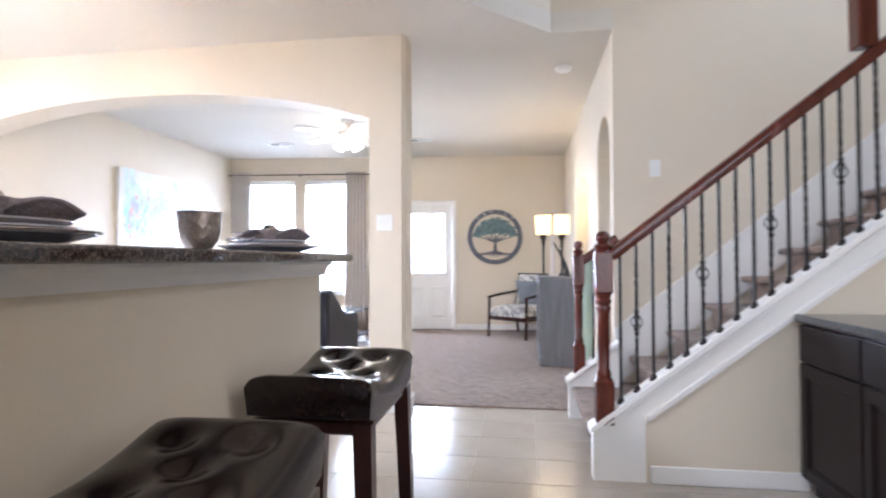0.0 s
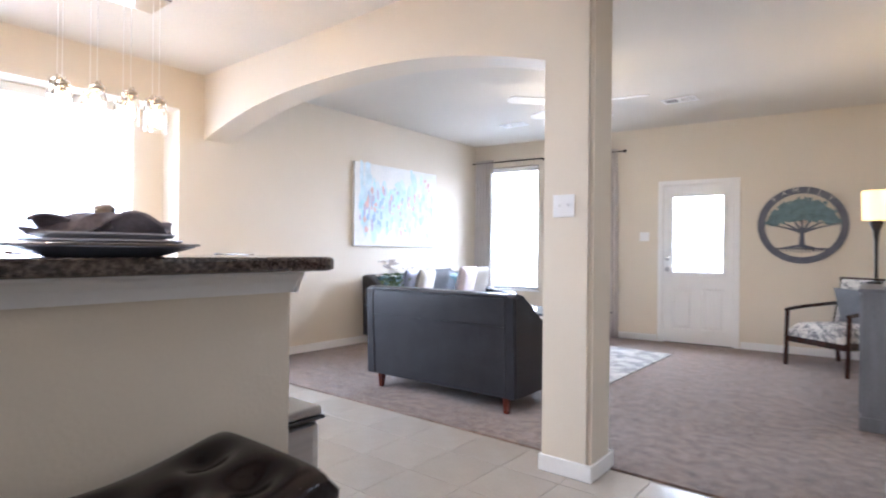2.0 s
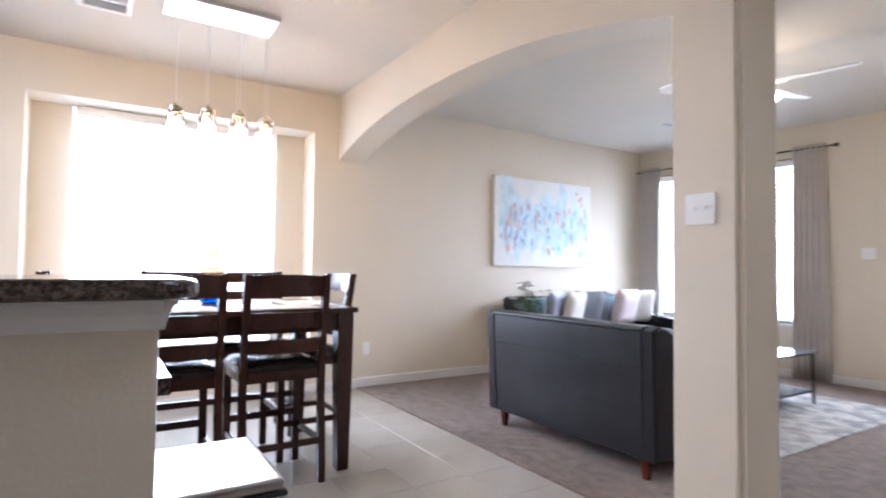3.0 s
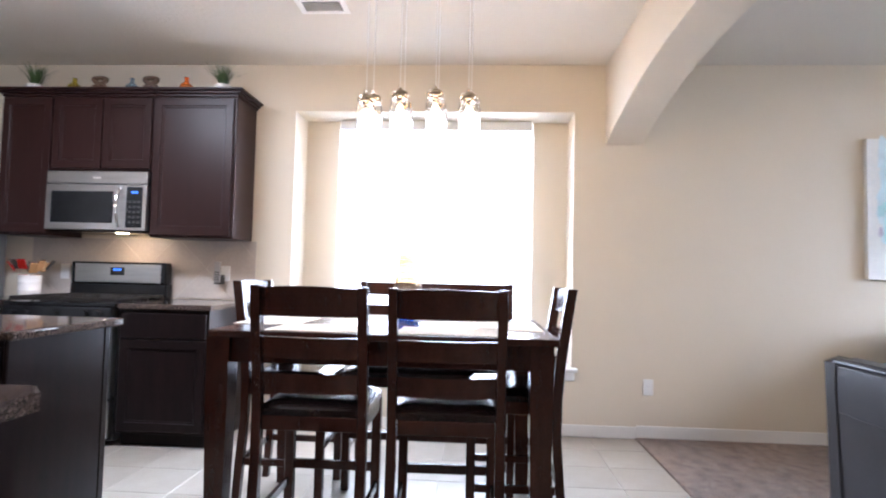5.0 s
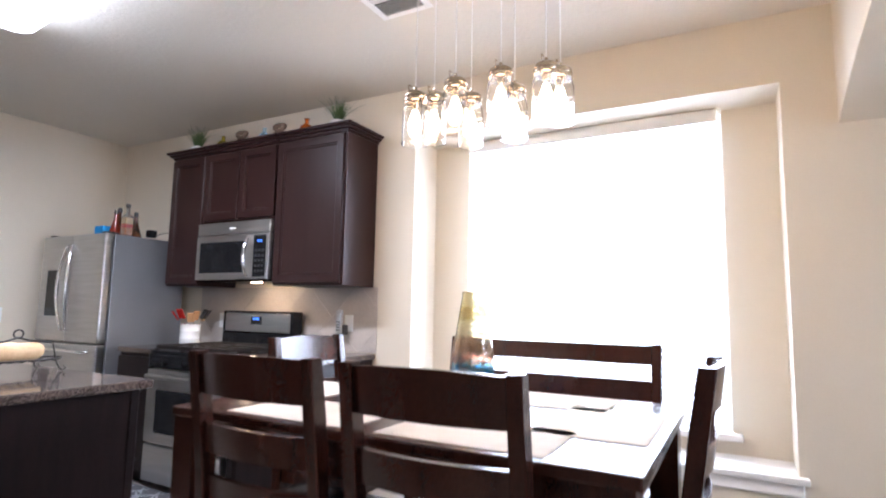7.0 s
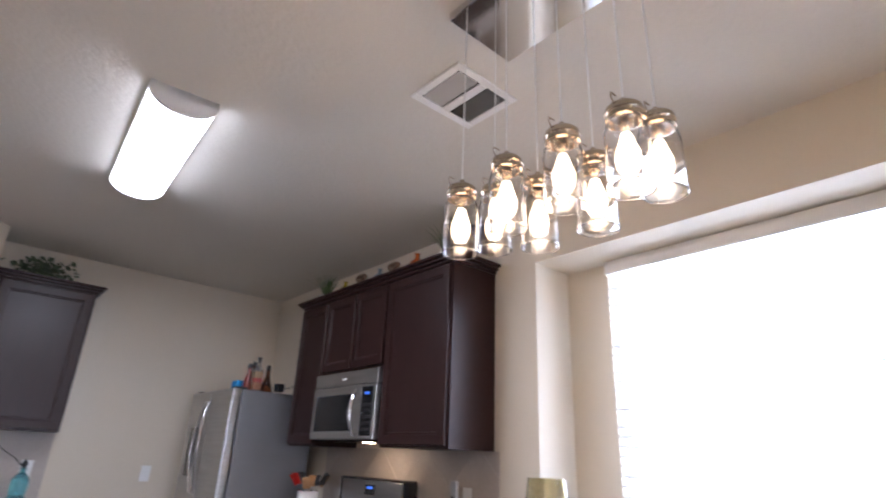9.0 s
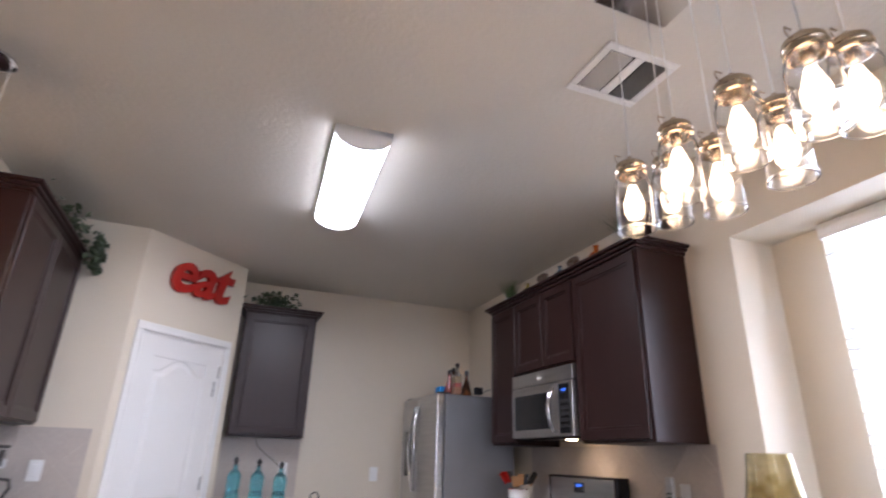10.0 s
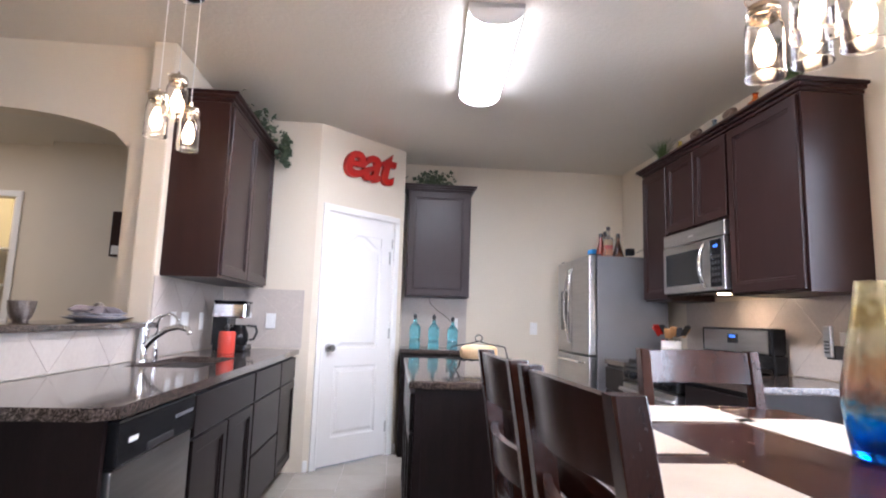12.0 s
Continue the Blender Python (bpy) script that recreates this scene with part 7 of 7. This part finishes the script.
# curtains and rod
rod = thing("curtain_rod", 0, 0, 0, "thin black curtain rod over the living room windows", "curtain rod")
rod.matrix_world = NM @ pose(-2.49, -0.07, 2.47)
bm = bmesh.new()
tube(bm, [(-1.14, 0, 0), (1.14, 0, 0)], 0.009, 10)
for s in (-1, 1):
    lathe(bm, [(0.009, 0), (0.018, 0.012), (0.022, 0.03), (0.014, 0.045), (0, 0.048)], (s * 1.14, 0, 0), 12, Matrix.Rotation(radians(90 * s), 4, "Y"))
for x in (-0.98, 0.0, 0.98):
    tube(bm, [(x, 0, 0), (x, 0.07, 0.0)], 0.006, 6)
    lathe(bm, [(0.018, 0), (0.018, 0.006), (0, 0.006)], (x, 0.064, 0), 12, Matrix.Rotation(radians(-90), 4, "X"))
part("rod", bm, IRON, rod, smooth=True)
for x0, x1, seed in ((-3.58, -3.28, 1), (-1.74, -1.42, 2)):
    c = thing("curtain", 0, 0, 0, "taupe floor-length curtain panel gathered beside the window", "curtain", "curtains")
    c.matrix_world = NM @ pose((x0 + x1) / 2, -0.07, 0.02)
    bm = bmesh.new()
    w, n, ph_ = x1 - x0, 70, seed
    rows_ = []
    for j in range(9):
        z = 2.49 * j / 8
        spread = 1 + 0.12 * (1 - j / 8)
        rows_.append([bm.verts.new(((i / n - 0.5) * w * spread, (0.024 + 0.008 * (1 - j / 8)) * math.sin(i / n * 2 * math.pi * 6 + ph_ + 0.5 * math.sin(j * 0.6)) , z)) for i in range(n + 1)])
    for a, b_ in zip(rows_, rows_[1:]):
        for i in range(n):
            bm.faces.new((a[i], a[i + 1], b_[i + 1], b_[i]))
    o = part("cloth", bm, CURT, c, smooth=True)
    o.modifiers.new("thick", "SOLIDIFY").thickness = 0.003

# tree-of-life plaque
tr = thing("tree_wall_art", 0, 0, 0, "round dark metal wall art of a spreading tree with lettering", "wall art")
tr.matrix_world = NM @ pose(0.62, -0.006, 1.465) @ Matrix.Diagonal((1.04, 1, 1.04, 1))
RING = mat("slate_metal_ring", (0.085, 0.09, 0.12), (0.15, 0.155, 0.19), 0.5, metal=0.2, bump=0.2)
bm = bmesh.new()
n = 64
for (r0, r1, y0, y1) in ((0.345, 0.415, -0.02, 0.0),):
    rr_ = [[bm.verts.new((r * math.cos(2 * math.pi * i / n), y, r * math.sin(2 * math.pi * i / n))) for i in range(n)] for r, y in ((r0, y1), (r0, y0), (r1, y0), (r1, y1))]
    for a, b_ in zip(rr_, rr_[1:] + rr_[:1]):
        for i in range(n):
            bm.faces.new((a[i], a[(i + 1) % n], b_[(i + 1) % n], b_[i]))
part("ring", bm, RING, tr, smooth=True)
bm = bmesh.new()
def limb(p0, p1, w0, w1, y=-0.012):
    d = Vector((p1[0] - p0[0], 0, p1[1] - p0[1]))
    nn = Vector((-d.z, 0, d.x)).normalized()
    a, b_ = Vector((p0[0], y, p0[1])), Vector((p1[0], y, p1[1]))
    prism(bm, [a - nn * w0, b_ - nn * w1, b_ + nn * w1, a + nn * w0], (0, 0.006, 0))
limb((0, -0.24), (0.005, -0.05), 0.028, 0.018)
for px, pz in ((-0.2, 0.04), (0.22, 0.05), (-0.12, 0.12), (0.13, 0.13), (0.0, 0.14), (-0.26, 0.0), (0.27, 0.0)):
    limb((0.003, -0.08), (px * 0.5, pz * 0.5 - 0.03), 0.014, 0.009)
    limb((px * 0.5, pz * 0.5 - 0.03), (px, pz), 0.009, 0.004)
for px in (-0.2, -0.12, 0.12, 0.2, -0.04, 0.05):
    limb((0, -0.215), (px, -0.25 - 0.02 * (px > 0)), 0.012, 0.004)
part("trunk", bm, RING, tr)
bm = bmesh.new()
for d in range(-32, 33, 4):
    a = math.radians(-90 + d)
    limb((d / 32 * 0.30, -0.255 - 0.0 * abs(d)), (d / 32 * 0.27, -0.30 + 0.03 * abs(d) / 32), 0.006, 0.006)
limb((-0.31, -0.252), (0.31, -0.252), 0.007, 0.007)
part("ground_strip", bm, RING, tr)
bm = bmesh.new()
rn = random.Random(5)
crown_blobs = [(0.0, 0.20, 0.11), (-0.11, 0.17, 0.10), (0.12, 0.17, 0.10), (-0.20, 0.10, 0.085), (0.21, 0.10, 0.085), (-0.07, 0.10, 0.08), (0.08, 0.10, 0.08), (-0.27, 0.04, 0.05), (0.28, 0.045, 0.05)]
for k, (cx, cz, r) in enumerate(crown_blobs):
    ring_ = [(cx + r * 1.15 * (1 + rn.uniform(-0.16, 0.16)) * math.cos(t), -0.010 - 0.0008 * k, cz + r * 0.75 * (1 + rn.uniform(-0.2, 0.2)) * math.sin(t)) for t in [2 * math.pi * i / 26 for i in range(26)]]
    prism(bm, ring_, (0, 0.004, 0))
for _ in range(420):
    cx, cz, r = rn.choice(crown_blobs)
    a, q = rn.uniform(0, 6.28), rn.uniform(0.5, 1.2)
    x, z = cx + 1.15 * r * q * math.cos(a), cz + 0.75 * r * q * math.sin(a)
    if x * x + z * z > 0.34 ** 2:
        continue
    s = rn.uniform(0.012, 0.026)
    m = Matrix.Translation((x, -0.018 - rn.uniform(0, 0.006), z)) @ Matrix.Rotation(rn.uniform(0, 6.28), 4, "Y")
    bm.faces.new([bm.verts.new(m @ Vector((px * s, 0, pz * s))) for px, pz in ((-1, 0), (-0.3, -0.5), (1, -0.1), (0.8, 0.4), (-0.2, 0.6))])
part("leaves", bm, mat("verdigris_paint", (0.09, 0.14, 0.16), (0.19, 0.28, 0.30), 0.6, scale=14), tr, "blue-green painted leaves", kind="stuff")
cu = bpy.data.curves.new("word", "FONT")
word_parts = bmesh.new()
for i, chx in enumerate("FAMILY"):
    c_ = bpy.data.curves.new("letter", "FONT")
    c_.body, c_.size, c_.extrude, c_.align_x, c_.align_y = chx, 0.075, 0.002, "CENTER", "CENTER"
    t_ = bpy.data.objects.new("tmp", c_)
    scene.collection.objects.link(t_)
    bpy.context.view_layer.update()
    me = bpy.data.meshes.new_from_object(t_.evaluated_get(bpy.context.evaluated_depsgraph_get()))
    bpy.data.objects.remove(t_)
    a = math.radians(90 + 42 - i * 84 / 5)
    me.transform(Matrix.Translation((0.38 * math.cos(a), -0.022, 0.38 * math.sin(a))) @ Matrix.Rotation(-(a - math.pi / 2), 4, "Y") @ Matrix.Rotation(radians(90), 4, "X"))
    word_parts.from_mesh(me)
part("lettering", word_parts, CREAM, tr, "pale raised lettering")

# armchair
ac = thing("armchair", 0.42, 9.02, 0.01, "dark-framed armchair with a patterned cream seat and a slate cushion", "armchair", rz=-127)
ac.matrix_world = pose(0.36, 9.0, 0.01, 0, 0, 143)
PAT = mat("cream_charcoal_weave", (0.16, 0.16, 0.17), (0.62, 0.59, 0.54), 0.9, scale=16, fine=60, ramp=(0.44, 0.54), bump=0.2)
for s in (-1, 1):
    bm = bmesh.new()
    tube(bm, [(s * 0.33, 0.33, 0), (s * 0.33, 0.31, 0.56)], 0.02, 6)
    tube(bm, [(s * 0.33, -0.36, 0), (s * 0.33, -0.30, 0.40), (s * 0.32, -0.40, 0.88)], 0.02, 6)
    tube(bm, [(s * 0.33, 0.33, 0.56), (s * 0.33, 0.1, 0.59), (s * 0.33, -0.33, 0.62)], 0.02, 6)
    part("arm_frame", bm, CHAIRW, ac)
bm = bmesh.new()
box(bm, -0.31, 0.31, -0.30, 0.33, 0.24, 0.31, 0.01)
part("seat_frame", bm, CHAIRW, ac)
bm = bmesh.new()
cushion(bm, 0.60, 0.62, 0.15, n=12)
bm.transform(Matrix.Translation((0, 0.02, 0.30)))
part("seat_cushion", bm, PAT, ac, smooth=True)
bm = bmesh.new()
obox(bm, Matrix.Translation((0, -0.33, 0.64)) @ Matrix.Rotation(radians(12), 4, "X"), 0.60, 0.07, 0.48, 0.03, 2)
part("backrest", bm, PAT, ac)
bm = bmesh.new()
obox(bm, Matrix.Translation((0, -0.385, 0.875)) @ Matrix.Rotation(radians(12), 4, "X"), 0.68, 0.035, 0.035, 0.006)
part("top_rail", bm, CHAIRW, ac)
pillow("throw_pillow", ac.matrix_world @ pose(0, -0.18, 0.60, -15, 0, 0), 0.40, 0.12, PILLG, "slate cushion on the armchair")

# console with lamps
cn = thing("console_cabinet", 0.79, 7.35, 0.01, "weathered blue-grey wooden console cabinet", "cabinet")
part("body", boxes((-0.225, 0.225, -0.58, 0.58, 0.0, 0.885), bev=0.004), GREYC, cn)
part("top", boxes((-0.245, 0.235, -0.60, 0.60, 0.886, 0.91), bev=0.005, seg=2), GREYC, cn)
part("plinth", boxes((-0.235, 0.23, -0.59, 0.59, 0.001, 0.09), bev=0.004), GREYC, cn)
bm = bmesh.new()
for k in range(3):
    frame_bars(bm, -0.56 + k * 0.375, -0.19 + k * 0.375, 0.11, 0.87, 0.05, -0.012, 0.0)
bm.transform(Matrix.Translation((-0.225, 0, 0)) @ Matrix.Rotation(radians(-90), 4, "Z") @ Matrix.Scale(-1, 4, (1, 0, 0)))
part("door_frames", bm, GREYC, cn)
for x, y in ((0.63, 7.62), (0.84, 7.55)):
    l = thing("candle_lamp", x, y, 0.921, "dark metal torch-shaped lamp with a lit parchment drum shade", "lamp", "torch lamps")
    bm = bmesh.new()
    lathe(bm, [(0, 0), (0.06, 0), (0.06, 0.012), (0.02, 0.02), (0.012, 0.04), (0.012, 0.30), (0.022, 0.40), (0.045, 0.46), (0.04, 0.475), (0, 0.475)], n=20)
    part("stem", bm, IRON, l, smooth=True)
    bm = bmesh.new()
    lathe(bm, [(0.03, 0.475), (0.086, 0.48), (0.092, 0.70), (0.088, 0.70), (0.082, 0.485), (0.03, 0.48)], n=28)
    part("shade", bm, SHADE, l, "glowing amber shade", smooth=True)
    lamp("lamp_glow", "POINT", pose(x, y, 0.921 + 0.78), 4, (1, 0.76, 0.45), radius=0.05)
tk = thing("horn_ornament", 0.72, 7.15, 0.921, "tall slender ivory-coloured horn ornament on a small base", "ornament")
bm = bmesh.new()
tube(bm, [(0, 0, 0.03), (-0.01, 0, 0.3), (-0.005, 0, 0.55), (0.02, 0, 0.80)], 0.03, 14, 0.004)
box(bm, -0.05, 0.05, -0.04, 0.04, 0, 0.03, 0.005)
part("horn", bm, WHITEC, tk, smooth=True)
sc = thing("dark_leaf_ornament", 0.86, 6.95, 0.921, "dark curved leaf-shaped ornament on the console", "ornament")
bm = bmesh.new()
tube(bm, [(0, 0, 0), (-0.03, 0, 0.12), (-0.08, 0, 0.25), (-0.15, 0, 0.36)], 0.03, 10, 0.006)
part("leaf", bm, BLACKM, sc, smooth=True)
gv = thing("floor_vase", 0.90, 5.62, 0.01, "tall slim pale green floor vase beside the stair", "vase")
bm = bmesh.new()
lathe(bm, [(0, 0), (0.05, 0), (0.058, 0.04), (0.055, 0.6), (0.045, 1.05), (0.05, 1.12), (0.04, 1.12), (0, 1.0)], n=24)
part("body", bm, GREENG, gv, smooth=True)

# sideboard under the stair
sb = thing("sideboard", 1.955, 3.12, 0, "dark espresso sideboard with a drawer row and a stone top", "cabinet")
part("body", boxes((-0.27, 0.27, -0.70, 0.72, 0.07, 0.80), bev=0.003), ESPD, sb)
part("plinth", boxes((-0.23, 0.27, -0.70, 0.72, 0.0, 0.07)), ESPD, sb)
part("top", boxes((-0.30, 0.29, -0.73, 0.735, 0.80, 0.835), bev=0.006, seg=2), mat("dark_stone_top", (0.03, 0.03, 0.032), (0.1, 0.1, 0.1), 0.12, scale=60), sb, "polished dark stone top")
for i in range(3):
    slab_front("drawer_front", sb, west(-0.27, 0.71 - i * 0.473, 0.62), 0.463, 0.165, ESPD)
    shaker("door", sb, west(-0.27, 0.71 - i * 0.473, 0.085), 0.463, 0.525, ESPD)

# small cabinet on the back room's wall
hc = thing("hanging_cabinet", 0.61, -0.545, 1.66, "small dark wooden cabinet hung in the back room", "cabinet")
part("body", boxes((-0.09, 0.09, -0.05, 0.05, 0, 0.42), bev=0.004), ESP, hc)
part("papers", boxes((-0.07, 0.07, 0.05, 0.056, 0.02, 0.10)), WHITEP, hc)
lamp("closet_light", "POINT", pose(2.15, -1.3, 2.5), 14, (1, 0.85, 0.5), radius=0.08)
# unseen panel under the ceiling, added to brighten the back room
lamp("back_room_fill", "AREA", look((2.6, 0.4, 2.70), (2.4, 0.3, 0)), 20, (1, 0.86, 0.70), size=0.4)

# floor tiles
T = 0.34
tile_me = bpy.data.meshes.new("tile")
bm = boxes((0.0, T - 0.004, 0.0, T - 0.004, -0.006, 0.0))
bmesh.ops.bevel(bm, geom=[e for e in bm.edges if e.verts[0].co.z > -1e-6 and e.verts[1].co.z > -1e-6], offset=0.0015, segments=1, affect="EDGES")
bm.to_mesh(tile_me)
bm.free()
tile_me.materials.append(TILE)
near, far = [], []
for i in range(-13, 18):
    for j in range(-20, 1):
        x, y = 0.12 + i * T, 4.80 + j * T
        if x + T > 5.9 or x < WX - 0.3 or y + T < -1.8:
            continue
        hidden = (y < 1.3 and x > -1.2) or (x > 1.9) or x < WX or y < SY - 0.05 or (x > 0.9 and y > 3.6)
        (far if hidden else near).append((x, y))
for x, y in near[:320]:
    t = new("tile", tile_me)
    t.location = (x + 0.002, y + 0.002, 0)
    t.parent = FLOOR
bm = bmesh.new()
for x, y in far + near[320:]:
    box(bm, max(x, WX - 0.05) + 0.002, x + T - 0.002, y + 0.002, y + T - 0.002, -0.006, 0.0)
part("tile_field", bm, TILE, FLOOR, kind="stuff")
